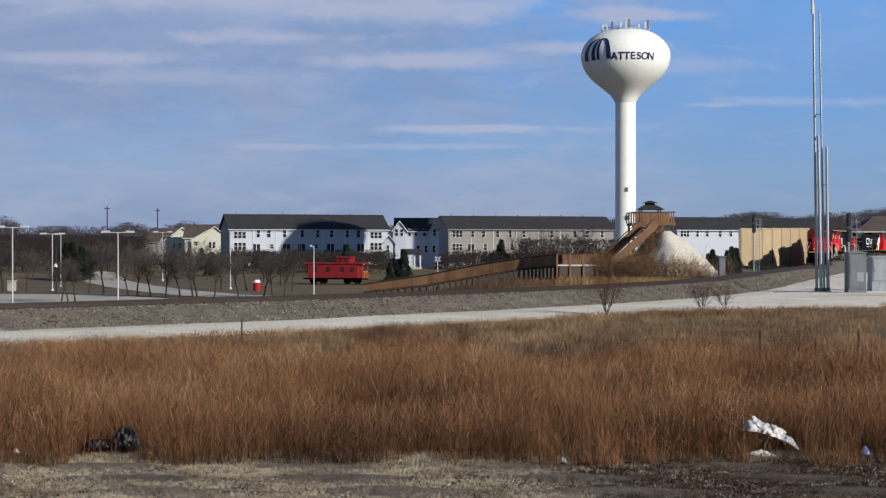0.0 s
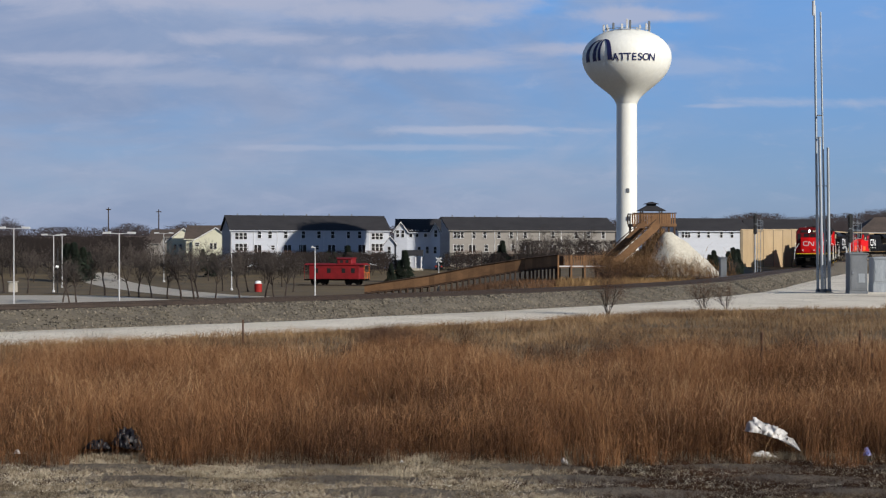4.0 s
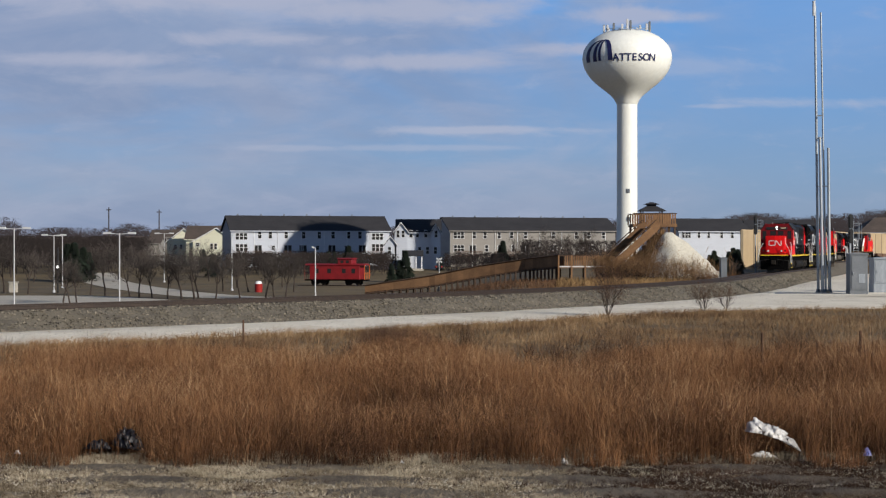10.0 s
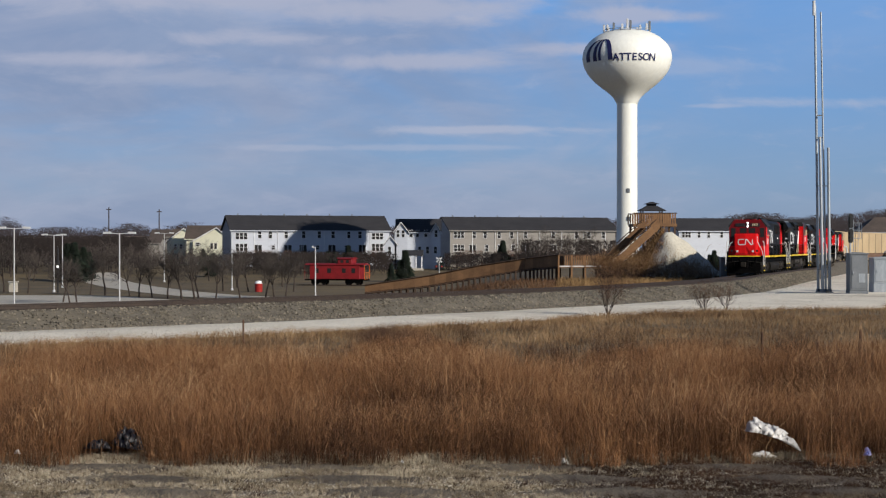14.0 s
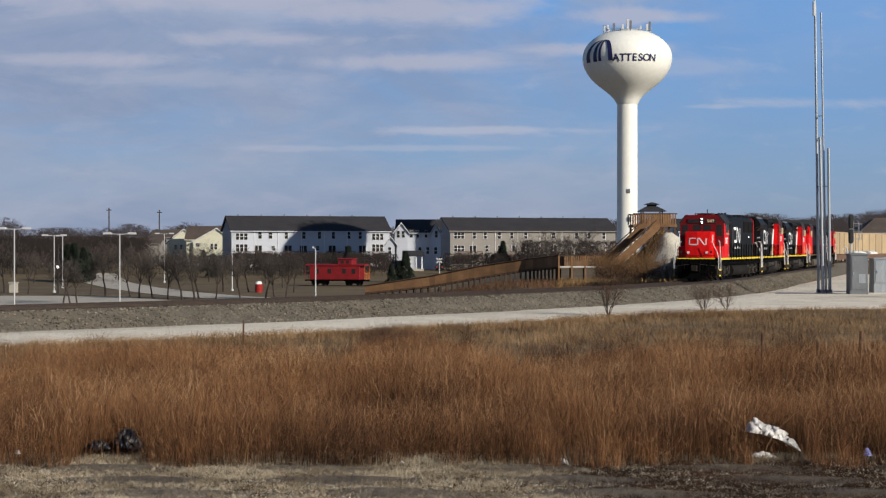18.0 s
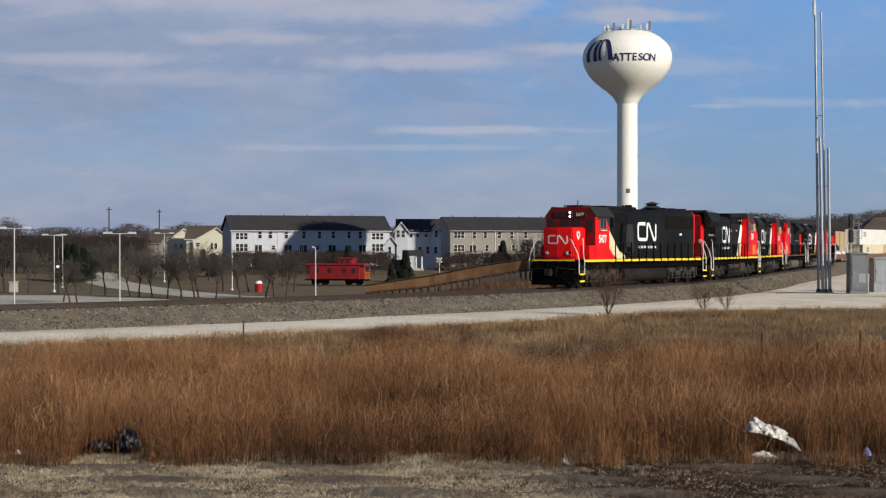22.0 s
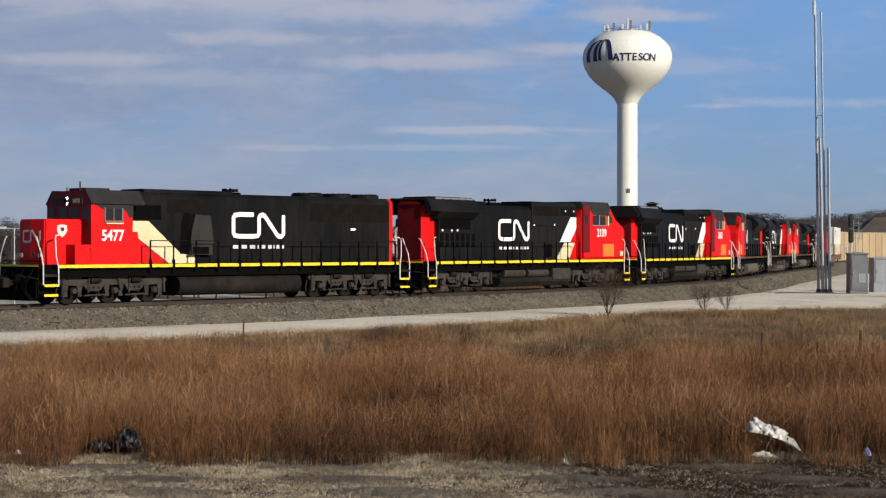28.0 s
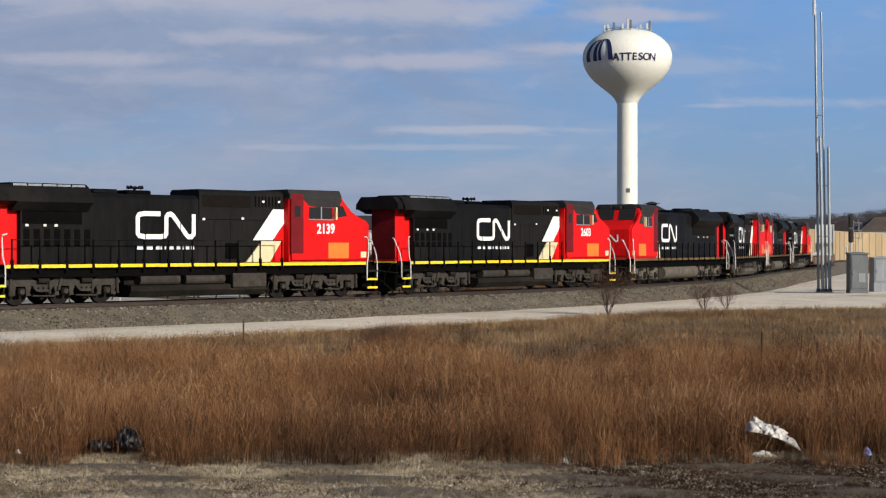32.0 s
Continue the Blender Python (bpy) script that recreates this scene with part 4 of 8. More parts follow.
park = [bare_tree("small bare park tree with a dense twiggy crown", 11 + k, 5.6, pose(0, 0, 0), 0.014) for k in range(3)]
spots = ((218, 187), (214, 230), (210, 247), (207, 270), (204, 297), (203, 322), (201, 345), (205, 352), (200, 382), (202, 425), (206, 470), (204, 486), (203, 505), (232, 8), (228, 50), (222, 160), (190, 112), (186, 124), (190, 136), (240, 395), (238, 440), (236, 520))
for i, (d, b) in enumerate(spots):
    src = park[i % 3]
    k = 0.82 + 0.36 * random.random()
    if d < 195:
        k *= 0.78
    m = put(d, b) @ Matrix.Diagonal((k, k, k, 1))
    if i < 3:
        src.matrix_basis = m
    else:
        ob = copy_thing(src, m)
        ob.scale = (k, k, k)
# scrub behind the platform and on the bank
scrub = [bare_tree("leafless grey-brown scrub tree near the lookout bank", 31 + k, 6.5, pose(0, 0, 0), 0.011, "twig", 4, 0.45, "scrub trees") for k in range(2)]
spots = ((300, 935), (296, 952), (305, 968), (300, 1003), (298, 1020), (295, 1040), (320, 915), (300, 985), (176, 1215), (175, 1226), (172, 1208), (290, 470), (300, 300), (300, 250), (310, 210), (262, 420), (265, 500), (310, 340), (305, 370), (320, 160), (330, 120), (300, 60), (320, 20), (150, 1290), (152, 1120), (156, 1100))
for i, (d, b) in enumerate(spots):
    k = 0.65 + 0.4 * random.random()
    if d < 180:
        k *= 0.36
    m = put(d, b) @ Matrix.Diagonal((k, k, k, 1))
    if i < 2:
        scrub[i].matrix_basis = m
    else:
        copy_thing(scrub[i % 2], m).scale = (k, k, k)


def shrub(label, seed, height, m, twig="brush"):
    ob = thing("shrub", label, "shrub", m, "roadside shrubs")
    segs = []
    for k in range(5):
        a = k * 1.26 + seed
        for p, e, r0, r1, lv in grow(seed * 10 + k, height * 1.5, 0.5, 3, 0.1, lean=0.5):
            rot = Matrix.Rotation(a, 3, "Z")
            if lv <= 3:
                segs.append((rot @ p, rot @ e, r0 * 0.4, r1 * 0.4, max(lv, 1) if lv < 3 else 2))
    tree_parts("shrub", segs, M["bark"], M[twig], ob, 0.0045)
    return ob


bush = shrub("leafless reddish shrub at the gravel road's edge", 3, 1.7, put(76, 1076, 0, 0))
for d, b, k in ((79, 1246, 0.66), (82, 1286, 0.58), (52, 690, 0.34), (51, 720, 0.30), (51, 655, 0.30), (50, 640, 0.25), (51, 745, 0.28), (52, 675, 0.32), (49, 760, 0.25), (50, 705, 0.30), (53, 662, 0.28), (49.5, 300, 0.22), (49, 350, 0.20), (48.5, 220, 0.20)):
    copy_thing(bush, put(d, b) @ Matrix.Diagonal((k, k, k, 1))).scale = (k, k, k)
brake = shrub("dense tawny brush on the bank by the lookout stair", 7, 2.3, put(150, 1075, -0.1), "bankbrush")
for d, b, k in ((150, 1088, 0.8), (149, 1100, 1.0), (151, 1108, 0.9), (148, 1120, 0.8), (150, 1132, 0.7), (147, 1145, 0.6), (146, 1160, 0.55), (149, 1095, 0.7), (152, 1066, 0.8), (147, 1175, 0.5), (146, 1195, 0.5), (145, 1212, 0.6), (146, 1228, 0.5), (151, 1082, 1.0), (146, 1250, 0.5), (149, 1152, 0.9), (148, 1168, 0.95), (148, 1184, 0.85), (147, 1202, 0.9), (148, 1218, 0.8), (147, 1236, 0.75), (150, 1140, 1.0)):
    copy_thing(brake, put(d, b, -0.1) @ Matrix.Diagonal((k, k, k, 1))).scale = (k, k, k)


def spruce(label, height, m, seed=1, wide=0.27):
    ob = thing("spruce_tree", label, "tree", m, "dark evergreens")
    bm = tube(bmesh.new(), ((0, 0, 0), (0, 0, height * 0.95)), height * 0.018, 6, 0.02)
    part("trunk", bm, M["bark"], ob)
    r = random.Random(seed)
    corners = []
    for _ in range(1500):
        f = r.random() ** 0.8
        z = height * (0.06 + 0.94 * f)
        a = r.uniform(0, 6.283)
        reach = height * wide * (1 - f) * (0.75 + 0.3 * math.sin(a * 3 + z * 2.2) + r.uniform(-0.15, 0.15)) + 0.05
        t = r.uniform(0.45, 1.0)
        c = Vector((math.cos(a) * reach * t, math.sin(a) * reach * t, z - 0.12 * reach * t))
        out = Vector((math.cos(a), math.sin(a), -0.25)) * height * 0.075 * r.uniform(0.7, 1.5)
        side = Vector((-math.sin(a), math.cos(a), r.uniform(-0.3, 0.3))) * height * 0.032 * r.uniform(0.7, 1.4)
        corners.append((c - side, c + side, c + out))
        corners.append((c - side + Vector((0, 0, -0.08)), c + side * 0.6 + Vector((0, 0, 0.12)), c + out * 0.8 + Vector((0, 0, 0.1))))
    part("crown", tri_mesh("crown", [[tuple(v) for v in t] for t in corners], M["pine"]), M["pine"], ob)
    return ob


fir = spruce("dark green spruce standing on the park lawn", 5.6, put(300, 718, 0, 40), 1, 0.36)
for d, b, k in ((290, 693, 0.62), (300, 708, 0.7), (330, 617, 1.0), (335, 580, 0.75), (340, 592, 0.7), (300, 132, 1.25), (302, 148, 1.1), (305, 120, 1.2), (310, 158, 0.9), (345, 890, 1.0), (180, 1264, 0.50), (182, 1256, 0.42), (186, 1298, 0.55), (184, 1290, 0.48), (188, 1306, 0.52), (183, 1272, 0.38), (320, 376, 0.8), (340, 360, 0.8), (345, 780, 0.5), (290, 800, 0.35)):
    copy_thing(fir, put(d, b) @ Matrix.Diagonal((k, k, k, 1))).scale = (k, k, k)


def far_woods():
    """Bare winter woods along the horizon and the dark thickets behind the park: many fine branches in rounded crowns."""
    r = np.random.default_rng(41)
    tops = ((-900, 0, 15, 40, 180, 240, 290, 330, 420, 800, 930, 980, 1090, 1290, 1340, 1420, 1500, 1568, 2600), (20, 34, 56, 36, 35, 44, 34, 46, 38, 40, 48, 54, 50, 54, 62, 54, 60, 68, 64))

    def trees(n, lo, hi, d0, d1, twigs, fat, low=None, name=None):
        out = []
        for _ in range(n):
            d, q = r.uniform(d0, d1), r.uniform(lo, hi)
            x, y = (q - 784) / 2986 * d, d
            top = np.interp(q, *tops) if low is None else low
            zt = 2.22 + top * r.uniform(0.62, 1.05) * d / 2986
            z0 = gz(x, y) - 0.3
            h = zt - z0
            wide = h * r.uniform(0.22, 0.40)
            k = twigs
            a, f, g = r.uniform(0, 6.283, k), r.uniform(0, 1, k), r.uniform(0.2, 1, k) ** 0.5
            cz = z0 + h * (0.18 + 0.80 * f)
            prof = np.sin(np.pi * (0.10 + 0.86 * f)) ** 0.7
            cx, cy = x + np.cos(a) * wide * g * prof, y + np.sin(a) * wide * g * prof
            ln = h * r.uniform(0.06, 0.17, k)
            ex, ez = cx + (np.cos(a) * 0.7 + r.normal(0, 0.35, k)) * ln, cz + ln * r.uniform(0.2, 1.0, k)
            ez = np.minimum(ez, zt)
            w = fat * d / 2986 * r.uniform(0.3, 0.9, k)
            out.append(np.stack([np.column_stack([cx - w, cy, cz]), np.column_stack([cx + w, cy, cz + w]), np.column_stack([ex, cy, ez])], 1))
            tw = h * 0.012
            out.append(np.array([[(x - tw, y, z0), (x + tw, y, z0), (x, y, z0 + h * 0.7)]]))
        return out
    tris = trees(420, -220, 430, 520, 760, 220, 0.5) + trees(160, 380, 800, 600, 800, 110, 0.75) + trees(240, 780, 1110, 520, 700, 200, 0.5) + trees(80, 1100, 1330, 620, 700, 110, 0.75) + trees(560, 1290, 1800, 450, 640, 250, 0.5) + trees(200, -900, -200, 600, 900, 60, 1.5) + trees(220, 1800, 2600, 500, 800, 60, 1.5)
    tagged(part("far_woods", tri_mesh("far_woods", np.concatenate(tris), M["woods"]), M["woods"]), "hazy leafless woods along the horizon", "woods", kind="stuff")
    tris = trees(300, -160, 262, 330, 420, 210, 0.85, 21) + trees(60, 250, 420, 330, 370, 70, 0.7, -14) + trees(70, 930, 1090, 300, 350, 80, 1.1, 14) + trees(190, 415, 700, 326, 358, 130, 0.9, -11) + trees(140, 790, 1090, 326, 358, 120, 0.9, -12)
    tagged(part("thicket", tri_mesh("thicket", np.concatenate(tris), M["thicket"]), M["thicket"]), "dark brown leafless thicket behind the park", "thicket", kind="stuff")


far_woods()

# ---- water tower ----


def water_tower():
    d = 300.0
    x, y = bearing(d, 1110)
    z0 = gz(x, y) - 0.3
    t = thing("water_tower", "ivory pedestal water tower with navy town lettering", "water tower", pose(x, y, z0, 0, 0, 0))
    px = d / 2986.0
    cz = 2.22 + (438.4 - 103) * px - z0          # height of the widest ring
    R = 79 * px
    top = 51 * px
    bm = bmesh.new()
    prof = [(0.05, cz + top)]
    for k in range(1, 13):
        a = math.pi / 2 * (1 - k / 12)
        prof.append((R * math.cos(a) ** 0.94, cz + top * math.sin(a)))
    for f, q in ((0.995, -0.06), (0.975, -0.16), (0.94, -0.26), (0.885, -0.36), (0.81, -0.46), (0.72, -0.555), (0.62, -0.64), (0.52, -0.72), (0.42, -0.80), (0.335, -0.88), (0.275, -0.96), (0.236, -1.05)):
        prof.append((R * f, cz + q * R * 0.98))
    lathe(bm, prof[::-1], 64)
    part("tank", bm, M["tank"], t, smooth=True)
    r = 18.3 * px
    bm = lathe(bmesh.new(), [(r * 1.55, 0), (r * 1.45, 0.9), (r * 1.18, 2.2), (r * 1.03, 4.2), (r, 6), (r * 0.985, cz - R * 1.02), (r, cz - R * 0.98)], 48)
    part("pedestal", bm, M["tank"], t, smooth=True)
    for z in (7.5, 12.5):
        part("vent_cap", nb((-0.28, 0.28, -r - 0.12, -r + 0.2, z, z + 0.75), bevel=0.05), M["steeldark"], t)
    # painted letters wrapped on the bowl
    def wrap(me, ang, z):
        """Bend a flat mesh of metres across and up on to the bowl, centred at the bearing ang."""
        for v in me.vertices:
            zz = z + v.co.y
            rad = float(np.interp(zz, [q[1] for q in prof[::-1]], [q[0] for q in prof[::-1]])) + 0.07 + v.co.z
            a = ang + v.co.x / R
            v.co = (rad * math.sin(a), -rad * math.cos(a), zz)
        me.materials.clear()
        return me
    word = "ATTESON"
    starts = (1082.6, 1093.8, 1103.8, 1114.2, 1124.8, 1135.4, 1146.4)
    for ch, b in zip(word, starts):
        cu = bpy.data.curves.new("t", "FONT")
        cu.body, cu.size, cu.extrude, cu.align_x, cu.align_y, cu.offset = ch, 1.75, 0.01, "CENTER", "CENTER", 0.03
        ob = new("t", cu)
        me = bpy.data.meshes.new_from_object(ob.evaluated_get(bpy.context.evaluated_depsgraph_get()))
        bpy.data.objects.remove(ob)
        ang = math.asin((b - 1110) / 79.0)
        part("letter", wrap(me, ang, cz - 0.70), M["navy"], t, "navy painted letter")
    # the arched initial: three bold arcs
    def arc(b0, b1, zlo, zhi, w0, w1):
        n = 14
        vs, fs = [], []
        for i in range(n + 1):
            f = i / n
            # from the foot, up and over
            ax = b0 + (b1 - b0) * f ** 2.3
            az = zlo + (zhi - zlo) * math.sin(f * math.pi / 2)
            w = w0 + (w1 - w0) * f
            vs += [(ax - w, az, 0), (ax + w, az, 0), (ax - w, az, 0.03), (ax + w, az, 0.03)]
        for i in range(n):
            q = 4 * i
            fs += [(q, q + 1, q + 5, q + 4), (q + 2, q + 6, q + 7, q + 3), (q, q + 4, q + 6, q + 2), (q + 1, q + 3, q + 7, q + 5)]
        return raw_mesh("arc", np.array(vs, float), fs, M["navy"])
    for foot, head, lo, hi, w0, w1 in ((-9.1, -5.85, -1.15, 2.65, 0.62, 0.20), (-7.1, -5.70, -1.15, 2.62, 0.46, 0.16), (-6.0, -5.45, -1.10, 2.58, 0.30, 0.14), (-3.85, -5.55, -1.10, 2.66, 0.44, 0.34)):
        part("letter", wrap(arc(foot, head, lo, hi, w0, w1), 0.0, cz), M["navy"], t, "bold arched navy initial")
    # antennas on the crown
    bm = bmesh.new()
    ring = 4.1
    tube(bm, [(ring * math.cos(a), ring * math.sin(a), cz + top * 0.955) for a in np.linspace(0, 6.283, 33)], 0.05, 5, cap=False)
    for a in np.linspace(0, 6.283, 17)[:-1]:
        tube(bm, ((ring * math.cos(a), ring * math.sin(a), cz + top * 0.86), (ring * math.cos(a), ring * math.sin(a), cz + top * 0.96)), 0.04, 5)
    part("guard_rail", bm, M["steel"], t)
    for k, (a, h) in ((i, (q[0], q[1] * 0.85)) for i, q in enumerate(((2.9, 1.5), (3.2, 1.2), (3.6, 1.1), (4.0, 1.3), (4.4, 1.0), (4.62, 2.0), (4.75, 1.7), (5.2, 0.8), (5.6, 1.3), (5.9, 1.9), (0.1, 1.2), (1.0, 1.4), (1.8, 1.2), (2.4, 1.3)))):
        x0, y0, zb = ring * math.cos(a), ring * math.sin(a), cz + top * 0.85
        bm = nb((x0 - 0.19, x0 + 0.19, y0 - 0.12, y0 + 0.12, zb + 0.35, zb + 0.35 + h), bevel=0.03)
        tube(bm, ((x0, y0, zb), (x0, y0, zb + h + 0.42)), 0.05, 5)
        part("panel_antenna", bm, M["steeldark" if k % 3 == 0 else "poleWhite"], t, "panel antenna")
    # everything above is drawn up for 300 m; the tower stands a little farther off
    far = 1.06
    t.location, t.scale = (x * far, y * far, 2.22 + (z0 - 2.22) * far), (far, far, far)


water_tower()

# ---- townhouses and houses ----


def house(name, label, d, b0, b1, ridge, eave, base_z, depth, wall, roof, turn=0.0, gables=(), rows=(), decks=False, bays=(), category="townhouse", hip=False, group="townhouses beyond the park", side=None):
    """A long block: local x along the front (towards the camera is -y). ridge and eave are heights of the picture's lines."""
    px = d / 2986.0
    xa, xb = (b0 - 784) * px, (b1 - 784) * px
    L = (xb - xa) / math.cos(radians(turn))
    zr, ze = 2.22 + (438.4 - ridge) * px - base_z, 2.22 + (438.4 - eave) * px - base_z
    t = thing(name, label, category, pose((xa + xb) / 2, d, base_z, 0, 0, turn), group)
    h = L / 2
    w = wall if isinstance(wall, str) else "siding_white"
    part("wall", nb((-h, h, 0, depth, -0.6, ze)), M[w], t)
    if side:
        part("wall", nb((-h - 0.05, -h - 0.003, 0.02, depth - 0.02, -0.6, ze)), M[side], t, "grey siding on the end wall")
    bm = bmesh.new()
    o = 0.45
    rz = ze - 0.05
    if hip:
        q = depth * 0.42
        v = [bm.verts.new(c) for c in ((-h - o, -o, rz), (h + o, -o, rz), (h + o, depth + o, rz), (-h - o, depth + o, rz), (-h + q, depth / 2, zr), (h - q, depth / 2, zr), (-h - o, -o, rz + 0.2), (h + o, -o, rz + 0.2), (h + o, depth + o, rz + 0.2), (-h - o, depth + o, rz + 0.2))]
        for f in ((0, 3, 2, 1), (0, 1, 7, 6), (1, 2, 8, 7), (2, 3, 9, 8), (3, 0, 6, 9), (6, 7, 5, 4), (8, 9, 4, 5), (7, 8, 5), (9, 6, 4)):
            bm.faces.new([v[i] for i in f])
    else:
        prism(bm, ((-o, rz), (depth / 2, zr - 0.24), (depth + o, rz), (depth + o, rz + 0.2), (depth / 2, zr), (-o, rz + 0.2)), -h - o, h + o, "x")
    part("roof", bm, M[roof], t)
    part("fascia", nb((-h - o, h + o, -o - 0.06, -o - 0.004, rz - 0.08, rz + 0.12)), M[wall], t)
    if not hip:
        for sx in (-1, 1):
            bm = bmesh.new()
            prism(bm, ((0.02, ze - 0.06), (depth - 0.02, ze - 0.06), (depth / 2, zr - 0.30)), sx * h - 0.06, sx * h + 0.06, "x")
            part("gable", bm, M[side if side and sx < 0 else w], t)
    k = math.cos(radians(turn))

    def window(b, z0, z1, wide, door=False, split=True):
        out = 0.9 if any(q[0] < b < q[1] for q in bays) else 0.0
        x = ((b - 784) * px - (xa + xb) / 2) / k
        zt, zb = 2.22 + (438.4 - z0) * px - base_z, 2.22 + (438.4 - z1) * px - base_z
        g = wide * px / 2
        win = part("patio_door" if door else "window", nb((x - g, x + g, -0.05 - out, -0.004 - out, zb, zt)), M["pane"], t)
        f = 0.06
        bm = nb((x - g - f, x - g, -0.09 - out, -0.005 - out, zb - f, zt + f), (x + g, x + g + f, -0.09 - out, -0.005 - out, zb - f, zt + f), (x - g, x + g, -0.09 - out, -0.005 - out, zt, zt + f), (x - g, x + g, -0.11 - out, -0.005 - out, zb - f, zb))
        if split:
            if door:
                box(bm, x - 0.05, x + 0.05, -0.08 - out, -0.052 - out, zb, zt)
            else:
                box(bm, x - g, x + g, -0.08 - out, -0.052 - out, (zb + zt) / 2 - 0.04, (zb + zt) / 2 + 0.04)
        part("frame", bm, M["trim"], win, "white window trim")
    for z0, z1, wide, door, where in rows:
        for b in where:
            window(b, z0, z1, wide, door)
    if L > 20 and not hip:
        for i in range(int(L / 5.2)):
            q = -h + 2.6 + 5.2 * i
            part("roof_vent", nb((q - 0.12, q + 0.12, depth * 0.56, depth * 0.56 + 0.24, zr - 0.9, zr + 0.35), bevel=0.02), M["steeldark"], t)
            part("downpipe", nb((q + 2.4, q + 2.5, -0.12, -0.01, -0.5, ze - 0.1)), M["trim"], t)
    if decks:
        z = 2.22 + (438.4 - decks[0]) * px - base_z
        for c0, c1 in decks[1]:
            x0, x1 = ((c0 - 784) * px - (xa + xb) / 2) / k, ((c1 - 784) * px - (xa + xb) / 2) / k
            deck = part("deck", nb((x0, x1, -3.0, -0.1, z - 0.25, z)), M["deckwood"], t, "brown timber deck")
            n = max(4, int((x1 - x0) / 0.75))
            bm = nb((x0, x1, -3.0, -2.92, z + 0.9, z + 1.0), (x0, x1, -3.0, -2.94, z + 0.06, z + 0.14))
            for i in range(n * 4 + 1):
                q = x0 + (x1 - x0) * i / (n * 4)
                box(bm, q - 0.035, q + 0.035, -2.99, -2.93, z, z + 0.92)
            part("railing", bm, M["deckwood"], deck)
            for i in range(max(2, n // 4) + 1):
                q = x0 + 0.1 + (x1 - x0 - 0.2) * i / max(2, n // 4)
                part("post", nb((q - 0.09, q + 0.09, -2.9, -2.72, -0.6, z - 0.25)), M["deckwood"], deck)
    for b0_, b1_, zr_, ze_, *lean in bays:
        # a front gable that stands proud of the wall
        x0, x1 = ((b0_ - 784) * px - (xa + xb) / 2) / k, ((b1_ - 784) * px - (xa + xb) / 2) / k
        tr, te = 2.22 + (438.4 - zr_) * px - base_z, 2.22 + (438.4 - ze_) * px - base_z
        mx, te1 = (x0 + x1) / 2, te
        if lean:
            # the ridge stands off the middle, one eave higher than the other
            mx, te1 = ((lean[0] - 784) * px - (xa + xb) / 2) / k, 2.22 + (438.4 - lean[1]) * px - base_z
        bay = part("front_gable", prism(bmesh.new(), ((x0, -0.6), (x1, -0.6), (x1, te1), (mx, tr), (x0, te)), -0.9, 0.1, "y"), M[w], t)
        bm = bmesh.new()
        for e, q in ((x0 - 0.3, te), (x1 + 0.3, te1)):
            prism(bm, ((e, q - 0.15), (mx, tr + 0.02), (mx, tr + 0.28), (e, q + 0.12)), -1.25, depth * 0.4, "y")
        part("roof", bm, M[roof], bay)
        bm = bmesh.new()
        for e, q in ((x0 - 0.3, te), (x1 + 0.3, te1)):
            prism(bm, ((e, q - 0.15), (mx, tr + 0.02), (mx, tr + 0.24), (e, q + 0.08)), -1.31, -1.256, "y")
        part("fascia", bm, M["trim"], bay)
    return t


WIN_A = ((413, 424, 6, False, (425, 432, 439, 660, 667, 674)), (409, 422, 6, False, (463, 481, 508, 538, 565, 589, 616, 636)), (432, 444, 6, False, (425, 432, 439, 660, 667, 674)), (434, 448, 13, True, (460, 511, 537, 587, 640)), (435, 442, 6, False, (486, 562, 612)))
house("townhouse", "long white two-storey townhouse row under a charcoal roof", 372, 415, 688, 381, 409, -1.9, 11.5, "siding_white", "shingle", 17, rows=WIN_A, decks=(452, ((420, 480), (498, 552), (572, 622), (632, 682))), side="siding_grey")
house("townhouse", "white townhouse end with front gables and a porch", 352, 703, 778, 387, 412, -2.1, 10, "siding_white", "shingle", 0, rows=((408, 420, 5, False, (705, 714, 728, 739, 754, 772)), (437, 449, 5, False, (690, 743, 757, 771))), bays=((699, 722, 395, 412), (681, 702, 419, 434), (763, 780, 397, 414)))
house("townhouse", "beige two-storey townhouse row with a dark roof", 372, 797, 1094, 384, 409, -1.7, 11.5, "siding_beige", "shingle", 17, rows=((411, 422, 6, False, (806, 812, 818, 839, 858, 883, 905, 930, 980, 1022, 1045, 1072)), (434, 445, 6, False, (806, 812, 818, 861, 908, 1025, 1050)), (434, 447, 12, True, (836, 886, 930, 980))), decks=(452, ((800, 846), (868, 925), (940, 1000), (1020, 1080))), side="siding_grey")
house("townhouse", "white townhouse row behind the gravel mound", 360, 1199, 1330, 386, 410, -1.2, 11, "siding_white", "shingle", 17, rows=((410, 421, 5, False, (1207, 1213, 1218, 1236, 1254, 1278, 1298, 1316)),))
house("townhouse", "far townhouse row, its dark roof showing over the tan wall", 430, 1325, 1445, 388, 411, -0.8, 11, "siding_beige", "shingle", 0)
house("detached_house", "cream-sided house with a white gable end", 390, 330, 394, 399, 424, -1.6, 9, "siding_cream", "shinglebrown", 0, bays=((343, 395, 404.5, 428, 384.5, 413),), rows=((430, 436, 7, False, (351,)), (431, 441, 4.5, False, (376, 383)), (453, 460, 6, False, (363,))), category="house", group="houses by the park")
house("detached_house", "pale house gable beside the park", 400, 304, 344, 405, 428, -1.6, 9, "siding_cream", "shinglebrown", 0, bays=((297, 342, 406, 429, 326.5, 417),), rows=((433, 441, 4.5, False, (312, 322)),), category="house", group="houses by the park")
